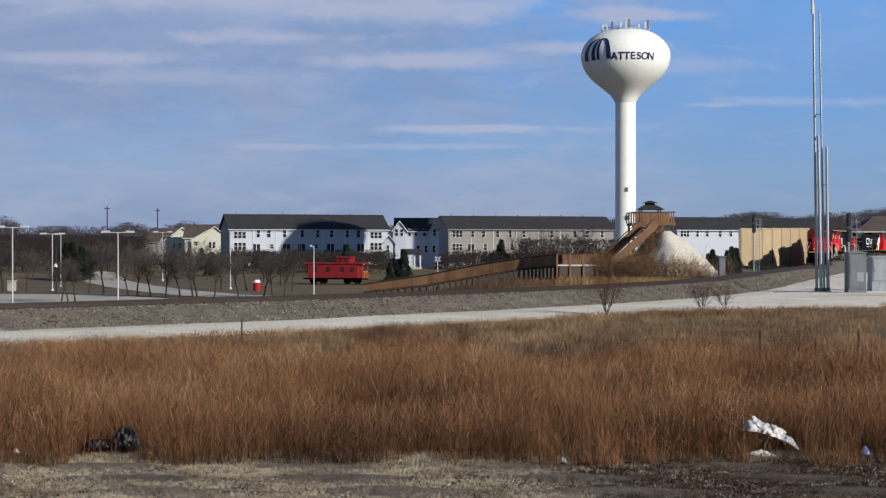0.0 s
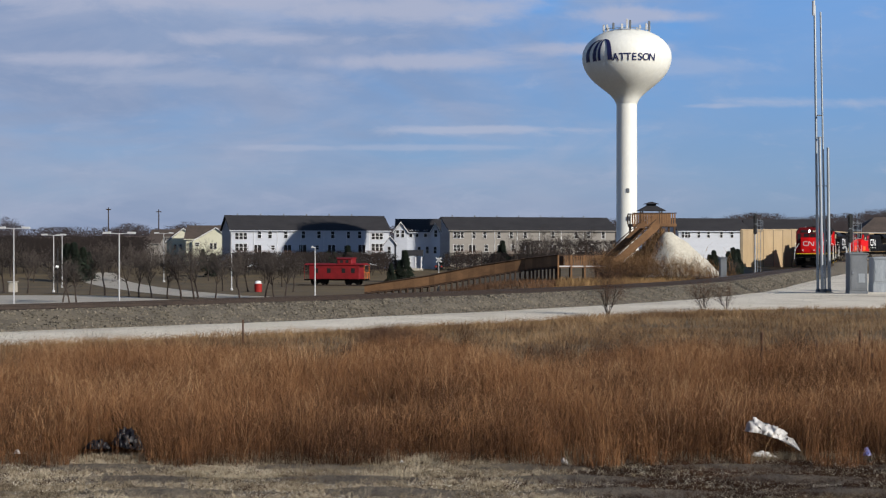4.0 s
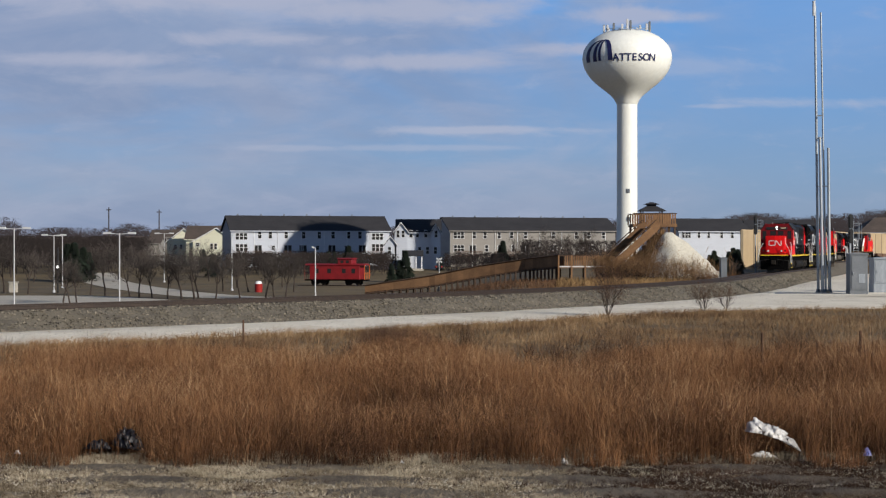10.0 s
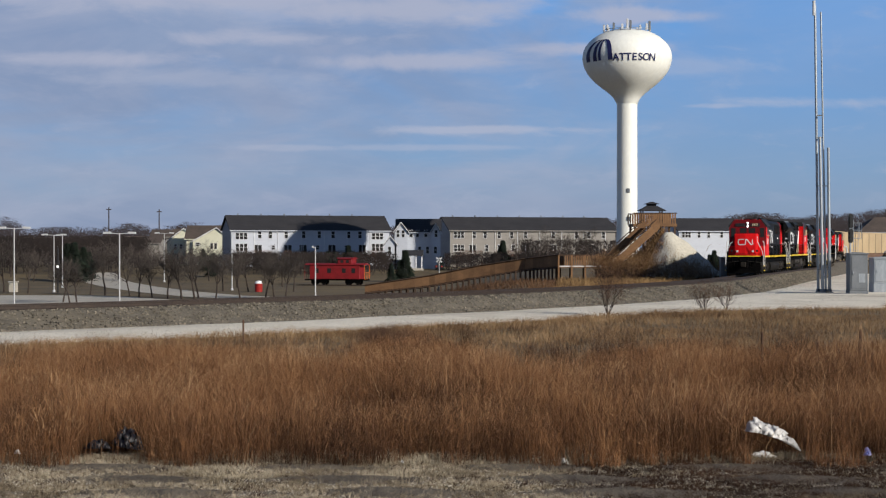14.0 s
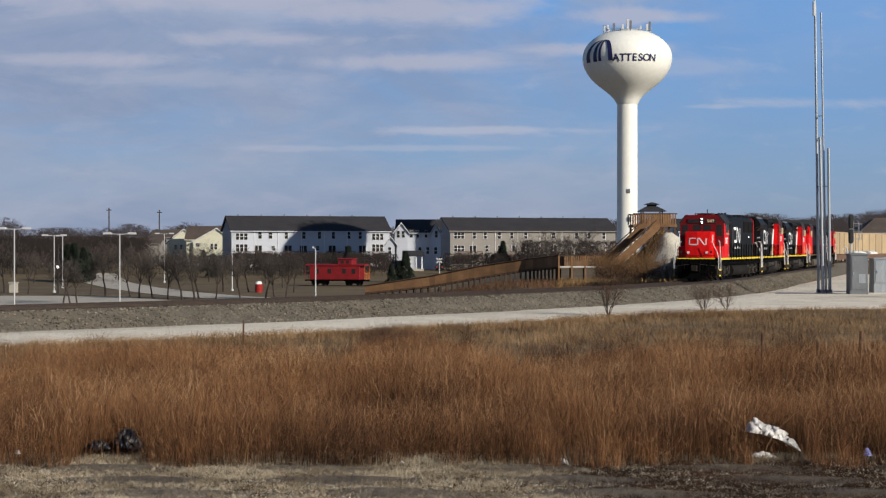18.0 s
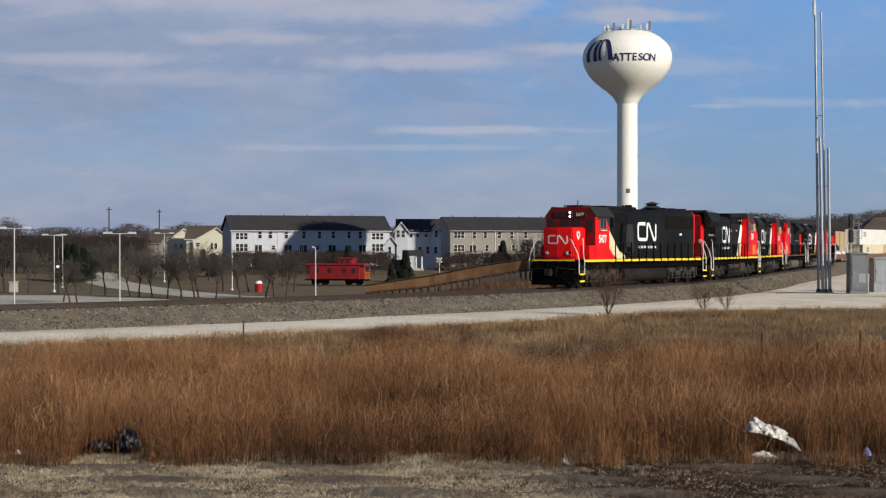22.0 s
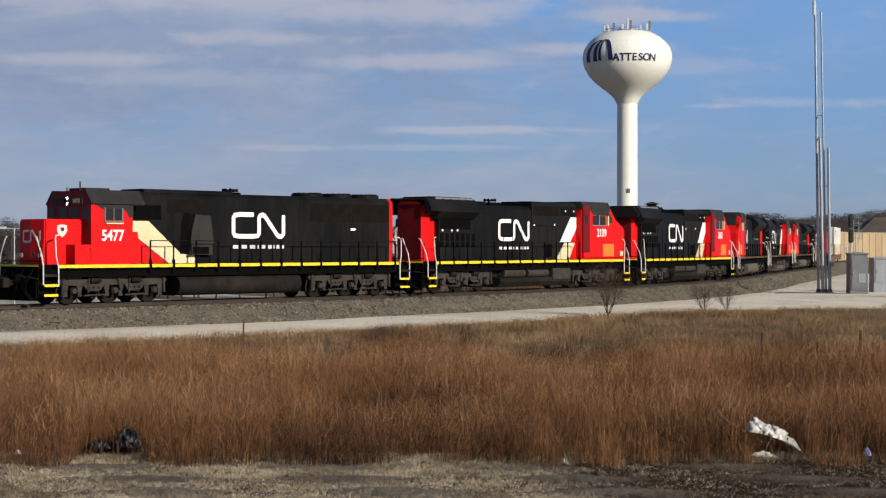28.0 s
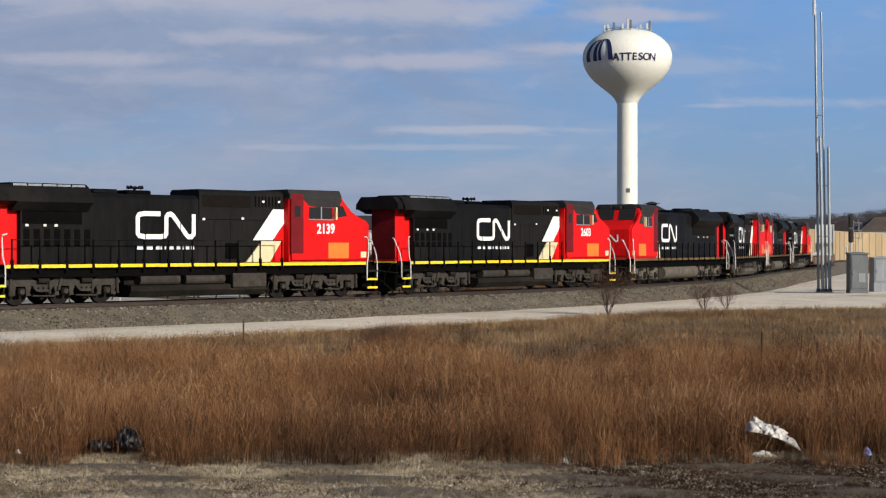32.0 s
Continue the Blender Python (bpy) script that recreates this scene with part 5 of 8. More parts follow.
for d, b0, b1, r, e in ((430, 215, 282, 418, 431), (440, 60, 118, 420, 432), (435, 140, 205, 421, 434), (450, 0, 52, 419, 431), (445, 268, 305, 406, 420)):
    house("detached_house", "distant low house with a brown roof among trees", d, b0, b1, r, e, -1.4, 9, "siding_beige", "shinglebrown", 0, rows=((e + 3, e + 10, 5, False, ((b0 * 2 + b1) / 3, (b0 + 2 * b1) / 3)),), category="house", group="houses by the park")
house("detached_house", "grey-roofed house above the tan wall", 400, 1522, 1640, 384, 412, -0.5, 12, "siding_grey", "shinglebrown", 0, hip=True, category="house", group="houses by the park")


def porch():
    """The porch before the white gabled end."""
    d = 347.0
    px = d / 2986
    t = thing("porch", "white columned porch with a dark shed roof", "porch", pose((736 - 784) * px, d, -2.1))
    part("roof", prism(bmesh.new(), ((-2.6, 2.62), (0.9, 3.6), (0.9, 3.8), (-2.6, 2.8)), -24 * px, 14 * px, "x"), M["shingle"], t)
    for b in (-18, -9, 1, 11):
        part("column", nb((b * px - 0.13, b * px + 0.13, -2.3, -2.05, -0.3, 2.65), bevel=0.02), M["trim"], t)
    part("floor", nb((-24 * px, 14 * px, -2.5, 1.2, -0.5, 0.05)), M["concrete"], t)


porch()

# ---- the park: caboose, lamps, paths ----


def caboose():
    d = 276.0
    x, y = bearing(d, 597)
    z = gz(x, y)
    t = thing("caboose", "preserved dark red caboose on a short display track", "railway caboose", pose(x, y, z + 0.12, 0, 0, -14))
    L = 4.25
    part("body", nb((-L, L, -1.45, 1.45, 0.95, 3.25), bevel=0.04), M["caboose"], t)
    part("roof", prism(bmesh.new(), ((-1.6, 3.24), (1.6, 3.24), (1.6, 3.32), (0.8, 3.52), (-0.8, 3.52), (-1.6, 3.32)), -L - 0.75, L + 0.75, "x"), M["caboose"], t)
    cup = part("cupola", nb((0.5, 2.9, -1.3, 1.3, 3.4, 4.25), bevel=0.05), M["caboose"], t)
    part("roof", prism(bmesh.new(), ((-1.45, 4.24), (1.45, 4.24), (1.45, 4.32), (0.7, 4.46), (-0.7, 4.46), (-1.45, 4.32)), 0.35, 3.05, "x"), M["caboose"], cup)
    for q in (1.0, 1.9):
        part("window", nb((q, q + 0.5, -1.325, -1.295, 3.6, 4.05)), M["pane"], cup)
    for q in (-3.0, -0.9, 1.6, 3.2):
        part("window", nb((q - 0.3, q + 0.3, -1.475, -1.448, 1.95, 2.7)), M["pane"], t)
    part("underframe", nb((-L - 0.9, L + 0.9, -1.3, 1.3, 0.72, 0.95)), M["dark"], t)
    for sx in (-1, 1):
        truck = part("truck", nb((sx * 2.9 - 1.2, sx * 2.9 + 1.2, -1.1, -0.85, 0.3, 0.72), (sx * 2.9 - 1.2, sx * 2.9 + 1.2, 0.85, 1.1, 0.3, 0.72)), M["dark"], t)
        for q in (-0.85, 0.85):
            bm = bmesh.new()
            ring = [(0.42, -0.82), (0.42, -0.68), (0.09, -0.68), (0.09, 0.68), (0.42, 0.68), (0.42, 0.82)]
            lathe(bm, ring, 16)
            bmesh.ops.transform(bm, matrix=pose(sx * 2.9 + q, 0, 0.42, 90, 0, 0), verts=bm.verts[:])
            part("wheelset", bm, M["wheel"], truck)
        # end platform with rails
        bm = bmesh.new()
        e = sx * (L + 0.85)
        for yy in (-1.4, -0.5, 0.5, 1.4):
            tube(bm, ((e, yy, 0.9), (e, yy, 2.0)), 0.035, 5)
        tube(bm, ((e, -1.4, 2.0), (e, 1.4, 2.0)), 0.035, 5)
        for yy in (-1.4, 1.4):
            tube(bm, ((e, yy, 0.9), (e, yy, 3.3)), 0.03, 5)
        # orange on one end's railing paints in the sunlight falling there
        part("end_railing", bm, M["orange"] if sx > 0 else M["caboose"], t, "end platform railing, its sunlit end coloured orange")
    for sx in (-1, 1):
        bm = bmesh.new()
        box(bm, -6.5, 6.5, sx * 0.75 - 0.04, sx * 0.75 + 0.04, -0.12, 0.0)
        part("rail", bm, M["rail"], t)
    part("ballast_bed", nb((-7, 7, -1.6, 1.6, -0.6, -0.12)), M["ballast"], t)


caboose()


def lamp_post(d, b, top, heads, label, reach=1.7):
    x, y = bearing(d, b)
    z0 = gz(x, y)
    h = 2.22 + (438.4 - top) * d / 2986 - z0
    t = thing("lamp_post", label, "lamp post", pose(x, y, z0, 0, 0, 0), "parking lot lamps")
    part("pole", tube(bmesh.new(), ((0, 0, -0.2), (0, 0, h)), 0.085, 10, 0.055), M["poleWhite"], t)
    part("base", lathe(bmesh.new(), [(0.2, -0.1), (0.2, 0.25), (0.14, 0.32)], 14), M["poleWhite"], t)
    for sx in heads:
        arm = part("arm", tube(bmesh.new(), ((0, 0, h - 0.08), (sx * reach * 0.6, 0, h)), 0.04, 6), M["poleWhite"], t)
        part("lamp_head", prism(bmesh.new(), ((sx * reach * 0.50, h - 0.06), (sx * reach * 1.0, h - 0.08), (sx * reach * 0.98, h + 0.12), (sx * reach * 0.54, h + 0.16)), -0.24, 0.24, "y"), M["poleWhite"], arm)
    return t


lamp_post(176, 212, 413, (-1, 1), "tall white twin-headed parking lot lamp post")
lamp_post(176, 25.5, 404, (-1, 1), "tall white twin-headed parking lot lamp post")
lamp_post(235, 96, 416, (-1, 1), "tall white twin-headed parking lot lamp post")
lamp_post(262, 111, 417, (-0.6,), "white parking lot lamp post with one head")
lamp_post(188, 558.5, 438, (-0.5,), "slim white lamp post beside the caboose", 0.8)
lamp_post(245, 411, 416, (0.4,), "slim white lamp post among the park trees", 0.8)
lamp_post(300, 291, 413, (-1, 1), "far twin-headed lamp post by the houses")


def utility_pole(d, b, top):
    x, y = bearing(d, b)
    z0 = gz(x, y)
    h = 2.22 + (438.4 - top) * d / 2986 - z0
    t = thing("utility_pole", "distant dark timber utility pole with a crossarm", "utility pole", pose(x, y, z0), "utility poles")
    part("pole", tube(bmesh.new(), ((0, 0, -0.5), (0, 0, h)), 0.22, 8, 0.15), M["bark"], t)
    part("crossarm", nb((-0.7, 0.7, -0.1, 0.1, h - 0.8, h - 0.55)), M["bark"], t)


utility_pole(470, 193, 367)
utility_pole(480, 282, 371)


def path(name, pts, width, mat, label):
    """A paved strip through plan points, just above the ground."""
    p = [Vector((*q, 0)) for q in pts]
    fine = []
    for a, b in zip(p, p[1:]):
        n = max(2, int((b - a).length / 2))
        fine += [a.lerp(b, i / n) for i in range(n)]
    fine.append(p[-1])
    v, f = [], []
    for i, q in enumerate(fine):
        d = (fine[min(i + 1, len(fine) - 1)] - fine[max(0, i - 1)]).normalized()
        s = Vector((-d.y, d.x, 0)) * width / 2
        for k in (-1, -0.33, 0.33, 1):
            c = q + s * k
            v.append((c.x, c.y, gz(c.x, c.y) + 0.05))
        if i:
            f += [(4 * i - 4 + k, 4 * i - 3 + k, 4 * i + 1 + k, 4 * i + k) for k in range(3)]
    tagged(part(name, raw_mesh(name, np.array(v), f, M[mat], True), M[mat]), label, "pavement", kind="structure")


path("pavement", [bearing(205, -200), bearing(205, 40), bearing(196, 95), bearing(184, 170)], 26, "concrete", "pale concrete parking lot in the park")
path("pavement", [bearing(335, 165), bearing(300, 190), bearing(262, 235), bearing(234, 300), bearing(214, 380), bearing(208, 440)], 8.0, "concrete", "pale curving path across the park")


def park_bits():
    x, y = bearing(236, 458)
    t = thing("litter_barrel", "squat red litter barrel with a white domed lid", "litter barrel", pose(x, y, gz(x, y)))
    part("body", lathe(bmesh.new(), [(0.50, -0.1), (0.52, 0.1), (0.54, 0.35), (0.52, 0.37), (0.54, 0.40), (0.55, 0.75), (0.53, 0.77), (0.55, 0.80), (0.54, 1.15), (0.50, 1.18)], 20), M["hydrant"], t, smooth=True)
    part("lid", lathe(bmesh.new(), [(0.52, 1.18), (0.50, 1.30), (0.36, 1.50), (0.10, 1.58)], 20), M["white"], t, "white domed lid", smooth=True)
    x, y = bearing(235, 24)
    t = thing("shelter_pillar", "pale concrete gate pillar on the lawn", "pillar", pose(x, y, gz(x, y)))
    part("shaft", nb((-0.55, 0.55, -0.4, 0.4, -0.2, 1.35), bevel=0.04), M["concrete"], t)
    part("cap", nb((-0.65, 0.65, -0.5, 0.5, 1.35, 1.5), bevel=0.03), M["concrete"], t)
    # crossing signal on display
    x, y = bearing(232, 777.5)
    z = gz(x, y)
    t = thing("crossing_signal", "old railway crossing signal with white crossbuck and lamps", "crossing signal", pose(x, y, z))
    top = 2.22 + (438.4 - 456) * 232 / 2986 - z
    part("mast", tube(bmesh.new(), ((0, 0, -0.1), (0, 0, top)), 0.06, 8), M["poleWhite"], t)
    part("base", lathe(bmesh.new(), [(0.26, -0.1), (0.26, 0.5), (0.1, 0.9)], 12), M["signalblack"], t)
    for a in (38, -38):
        bm = nb((-0.50, 0.50, -0.1, -0.075, -0.09, 0.09))
        bmesh.ops.transform(bm, matrix=pose(0, 0, top - 0.35, 0, a, 0), verts=bm.verts[:])
        part("crossbuck_blade", bm, M["poleWhite"], t, "white crossbuck blade")
    for sx in (-1, 1):
        hood = part("lamp_hood", tube(bmesh.new(), ((sx * 0.38, -0.16, top - 1.25), (sx * 0.38, -0.02, top - 1.25)), 0.25, 16), M["signalblack"], t)
        part("lens", tube(bmesh.new(), ((sx * 0.38, -0.19, top - 1.25), (sx * 0.38, -0.165, top - 1.25)), 0.11, 12), M["hydrant"], hood)
    # wayside signal with small lit lamps near the lot
    x, y = bearing(232, 103)
    t = thing("signal_mast", "black wayside signal with one small white lamp lit", "railway signal", pose(x, y, gz(x, y)))
    part("mast", tube(bmesh.new(), ((0, 0, -0.1), (0, 0, 6.2)), 0.10, 8), M["signalblack"], t)
    for z in (3.6,):
        head = part("signal_head", nb((-0.3, 0.3, -0.25, 0.05, z - 0.5, z + 0.5), bevel=0.08), M["signalblack"], t)
        part("lens", tube(bmesh.new(), ((0, -0.3, z), (0, -0.255, z)), 0.22, 14), M["lens"], head, "lit white lens")


park_bits()

# ---- the ramp, lookout platform and mound ----


def ramp_walk():
    t = thing("access_ramp", "long weathered timber access ramp on posts", "ramp", pose(0, 0, 0))
    pts = [((166, 646), 519, 506), ((164, 760), 507, 489), ((162, 850), 491, 471), ((160, 930), 478, 459), ((157, 990), 473, 452)]
    line = []
    for (d, b), low, high in pts:
        x, y = bearing(d, b)
        line.append((Vector((x, y, 2.22 + (438.4 - low) * d / 2986)), 2.22 + (438.4 - high) * d / 2986))
    wide = Vector((0.55, 1.5, 0))
    for seg in range(len(line) - 1):
        (a, ta), (b, tb) = line[seg], line[seg + 1]
        n = 9
        for i in range(n):
            p, q = a.lerp(b, i / n), a.lerp(b, (i + 1) / n)
            hp, hq = ta + (tb - ta) * i / n, ta + (tb - ta) * (i + 1) / n
            for off, nm in ((Vector((0, 0, 0)), "side_panel"), (wide, "side_panel")):
                bm = bmesh.new()
                v = [bm.verts.new(c) for c in (p + off, q + off, Vector((q.x, q.y, hq)) + off, Vector((p.x, p.y, hp)) + off)]
                w = [bm.verts.new(Vector(x.co) + Vector((0.02, 0.07, 0))) for x in v]
                bm.faces.new(v)
                bm.faces.new(w[::-1])
                for k in range(4):
                    bm.faces.new((v[k], v[(k + 1) % 4], w[(k + 1) % 4], w[k]))
                part(nm, bm, M["ramp"], t)
            part("toe_board", tube(bmesh.new(), (p + Vector((0, -0.05, -0.06)), q + Vector((0, -0.05, -0.06))), 0.075, 4), M["rampdark"], t, "dark lower beam")
            bm = bmesh.new()
            tube(bm, (Vector((p.x, p.y - 0.06, hp + 0.05)), Vector((q.x, q.y - 0.06, hq + 0.05))), 0.06, 4)
            part("top_rail", bm, M["rampdark"], t, "dark cap rail")
            bm = bmesh.new()
            v = [bm.verts.new(c) for c in (p + Vector((0, 0, 0.1)), q + Vector((0, 0, 0.1)), q + wide + Vector((0, 0, 0.1)), p + wide + Vector((0, 0, 0.1)))]
            w = [bm.verts.new(Vector(x.co) - Vector((0, 0, 0.12))) for x in v]
            bm.faces.new(v)
            bm.faces.new(w[::-1])
            for k in range(4):
                bm.faces.new((v[k], v[(k + 1) % 4], w[(k + 1) % 4], w[k]))
            part("deck_board", bm, M["rampdark"], t)
            g = gz(p.x, p.y)
            if p.z - g > 0.15:
                for off in (Vector((0.05, -0.1, 0)), wide):
                    c = p + off
                    part("post", nb((c.x - 0.07, c.x + 0.07, c.y - 0.07, c.y + 0.07, g - 0.2, c.z)), M["rampdark"], t)


ramp_walk()


def lookout():
    t = thing("lookout_platform", "timber railfan lookout with stair and railed landing", "lookout platform", pose(0, 0, 0))
    d = 157.0
    px = d / 2986

    def P(b, line, dd=0.0):
        k = (d + dd) / 2986
        return Vector(((b - 784) * k, d + dd, 2.22 + (438.4 - line) * k))
    # landing with posts and rails
    a, b = P(989, 471), P(1092, 471)
    part("landing", nb((a.x, b.x, d, d + 2.2, a.z - 0.18, a.z)), M["ramp"], t)
    part("fascia", nb((a.x, b.x, d - 0.05, d - 0.004, a.z - 0.10, a.z + 0.02)), M["railwhite"], t, "pale edge board")
    for q in (989, 1012, 1036, 1059, 1081, 1092):
        p = P(q, 471)
        g = gz(p.x, p.y)
        part("post", nb((p.x - 0.07, p.x + 0.07, d - 0.12, d - 0.02, g - 0.2, p.z + 1.0)), M["ramp"], t)
        part("post", nb((p.x - 0.07, p.x + 0.07, d + 2.1, d + 2.22, g - 0.2, p.z + 1.0)), M["rampdark"], t)
    for yy in (d - 0.1, d + 2.15):
        part("handrail", nb((a.x, b.x, yy, yy + 0.08, a.z + 0.95, a.z + 1.05)), M["rampdark"], t)
    i = 0
    q = a.x + 0.12
    while q < b.x:
        part("baluster", nb((q - 0.05, q + 0.05, d + 2.08, d + 2.12, a.z, a.z + 0.95)), M["ramp"], t)
        q += 0.17
    # the stair: solid sides rising to the top deck
    lo, hi = P(1083, 472), P(1166, 399)
    for off, skew in ((0.0, 0.0), (2.4, -1.0)):
        x0, x1 = lo.x + skew, hi.x + skew - 0.35
        z1 = hi.z - 0.2
        bm = prism(bmesh.new(), ((x0, lo.z - 0.12), (x0 + 0.3, lo.z - 0.12), (x1 + 0.3, z1 - 0.12), (x1 + 0.3, z1 + 0.52), (x1, z1 + 0.52), (x0, lo.z + 0.52)), d - 1.2 + off, d - 1.1 + off, "y")
        part("stair_side", bm, M["ramp"], t, "solid plank side of the stair")
        part("handrail", tube(bmesh.new(), ((x0, d - 1.15 + off, lo.z + 0.72), (x1, d - 1.15 + off, z1 + 0.72)), 0.05, 5), M["rampdark"], t)
    n = 24
    for i in range(n):
        f = (i + 0.5) / n
        x, z = lo.x + (hi.x - lo.x - 0.3) * f, lo.z + (hi.z - lo.z - 0.2) * f
        bm = bmesh.new()
        prism(bm, ((x - 0.16, d - 1.09), (x + 0.16, d - 1.09), (x - 0.84, d + 1.19), (x - 1.16, d + 1.19)), z - 0.04, z + 0.02, "z")
        part("tread", bm, M["ramp"], t)
    # top deck
    a, b = P(1117, 397, 3), P(1194, 397, 3)
    part("top_deck", nb((a.x, b.x, d + 1.25, d + 5.5, a.z - 0.25, a.z)), M["ramp"], t)
    for yy in (d + 1.3, d + 5.4):
        part("handrail", nb((a.x, b.x, yy, yy + 0.08, a.z + 0.95, a.z + 1.05)), M["rampdark"], t)
        q = a.x
        while q <= b.x:
            part("baluster", nb((q - 0.07, q + 0.07, yy + 0.01, yy + 0.07, a.z, a.z + 0.95)), M["ramp"], t)
            q += 0.22
    for q in np.linspace(a.x + 0.2, b.x - 0.2, 4):
        for yy in (d + 1.4, d + 5.3):
            part("post", nb((q - 0.1, q + 0.1, yy - 0.1, yy + 0.1, gz(q, yy) - 0.3, a.z - 0.25)), M["rampdark"], t)
    # gazebo roof
    g = P(1154, 397, 3)
    c = thing("gazebo", "small timber gazebo with a two-tier hipped roof", "gazebo", pose(g.x, d + 3.4, a.z))
    for sx in (-0.9, 0.9):
        for sy in (-0.9, 0.9):
            part("post", nb((sx - 0.06, sx + 0.06, sy - 0.06, sy + 0.06, 0, 1.30)), M["rampdark"], c)

    def hip(r0, z0, r1, z1):
        bm = bmesh.new()
        lo4 = [bm.verts.new((sx * r0, sy * r0, z0)) for sx, sy in ((-1, -1), (1, -1), (1, 1), (-1, 1))]
        hi4 = [bm.verts.new((sx * r1, sy * r1, z1)) for sx, sy in ((-1, -1), (1, -1), (1, 1), (-1, 1))]
        bm.faces.new(lo4[::-1])
        bm.faces.new(hi4)
        for k in range(4):
            bm.faces.new((lo4[k], lo4[(k + 1) % 4], hi4[(k + 1) % 4], hi4[k]))
        return bm
    part("roof", hip(1.30, 1.25, 0.5, 1.72), M["shingle"], c, "dark hipped roof")
    part("lantern", hip(0.42, 1.72, 0.42, 1.92), M["shingle"], c)
    part("roof", hip(0.72, 1.90, 0.12, 2.12), M["shingle"], c, "small upper roof")


lookout()


def mound():
    """Crushed rock heaped against the lookout: an uneven cone with a long tail."""
    d = 156.5
    px = d / 2986
    xs, ys = np.linspace(-9.5, 8.5, 73), np.linspace(-6.5, 7.5, 57)
    cx = (1183 - 784) * px
    gx, gy = np.meshgrid(xs, ys)
    X, Y = gx.ravel(), gy.ravel()
    ridge = np.interp(X, (-9.5, -3.4, -2.5, -0.4, 0.3, 1.9, 4.6, 8.5), (-1.6, -0.5, 1.1, 3.85, 3.95, 2.85, 0.3, -1.5))
    z = ridge - 0.86 * np.maximum(0, np.abs(Y) - 0.5) * np.interp(ridge, (-1.5, 4), (0.3, 1.0)) - 0.3
    z += np.array([0.16 * noise.noise((a * 0.9, b * 0.9, 2)) + 0.07 * noise.noise((a * 3, b * 3, 4)) for a, b in zip(X, Y)])
    g = ground_z(X + cx, Y + d)
    z = np.maximum(z, g - 0.4)
    w = len(xs)
    faces = [(j * w + i, j * w + i + 1, (j + 1) * w + i + 1, (j + 1) * w + i) for j in range(len(ys) - 1) for i in range(w - 1)]
    v = np.column_stack([X + cx, Y + d, z])
    tagged(part("gravel_mound", raw_mesh("gravel_mound", v, faces, M["pile"], True), M["pile"]), "heap of white crushed rock beside the lookout", "gravel mound", kind="structure")


mound()


def bank():
    """Brushy earth bank under the lookout stair."""
    xs, ys = np.linspace(13.0, 21.4, 50), np.linspace(153.4, 161.5, 40)
    gx, gy = np.meshgrid(xs, ys)
    X, Y = gx.ravel(), gy.ravel()

    def top(x, y):
        z = np.interp(x, (13.0, 15.6, 16.6, 20.6, 21.4), (-1.4, -0.8, 0.1, 3.4, 3.5)) - 0.9 * np.maximum(0, np.abs(y - 157.6) - 1.4)
        return np.maximum(z + 0.15 * lumps(x, y, 2.0, 91), ground_z(x, y) - 0.3)
    w = len(xs)
    faces = [(j * w + i, j * w + i + 1, (j + 1) * w + i + 1, (j + 1) * w + i) for j in range(len(ys) - 1) for i in range(w - 1)]
    tagged(part("bank", raw_mesh("bank", np.column_stack([X, Y, top(X, Y)]), faces, M["soil"], True), M["soil"]), "earth bank under the lookout stair", "bank", kind="structure")
    x = np.concatenate([rng.uniform(13.0, 18.6, 5000), rng.uniform(14.0, 20.6, 5000), rng.uniform(17.0, 26.5, 6000)])
    y = np.concatenate([rng.uniform(150.0, 155.0, 5000), rng.uniform(154.6, 158.8, 5000), 150.3 + rng.normal(0, 1.2, 6000)])
    blades("bank_brush", x, y, top(x, y) - 0.05, rng.uniform(0.25, 0.95, 16000) * np.where(x > 18.8, 1.35, 1.0), rng.uniform(0.008, 0.022, 16000), rng.uniform(0.2, 1.1, 16000), M["bankbrush"], "matted tawny brush on the bank under the stair", "brush", 2)


bank()


def ramp_brush():
    """Brown weeds and brush on the slope between the ramp and the track."""
    n = 15000
    b, d = rng.uniform(600, 1010, n), rng.uniform(120, 163, n)
    x, y = (b - 784) / 2986 * d, d
    u, _ = beside(x, y)
    keep = (u < -4.2) & (rng.uniform(-1.2, 1, n) < lumps(x, y, 0.6, 93) + 0.6)
    x, y = x[keep], y[keep]
    blades("slope_brush", x, y, ground_z(x, y) - 0.03, rng.uniform(0.15, 0.65, len(x)), rng.uniform(0.012, 0.03, len(x)), rng.uniform(0.2, 1.2, len(x)), M["bankbrush"], "brown winter weeds on the slope below the ramp", "brush", 2)


ramp_brush()


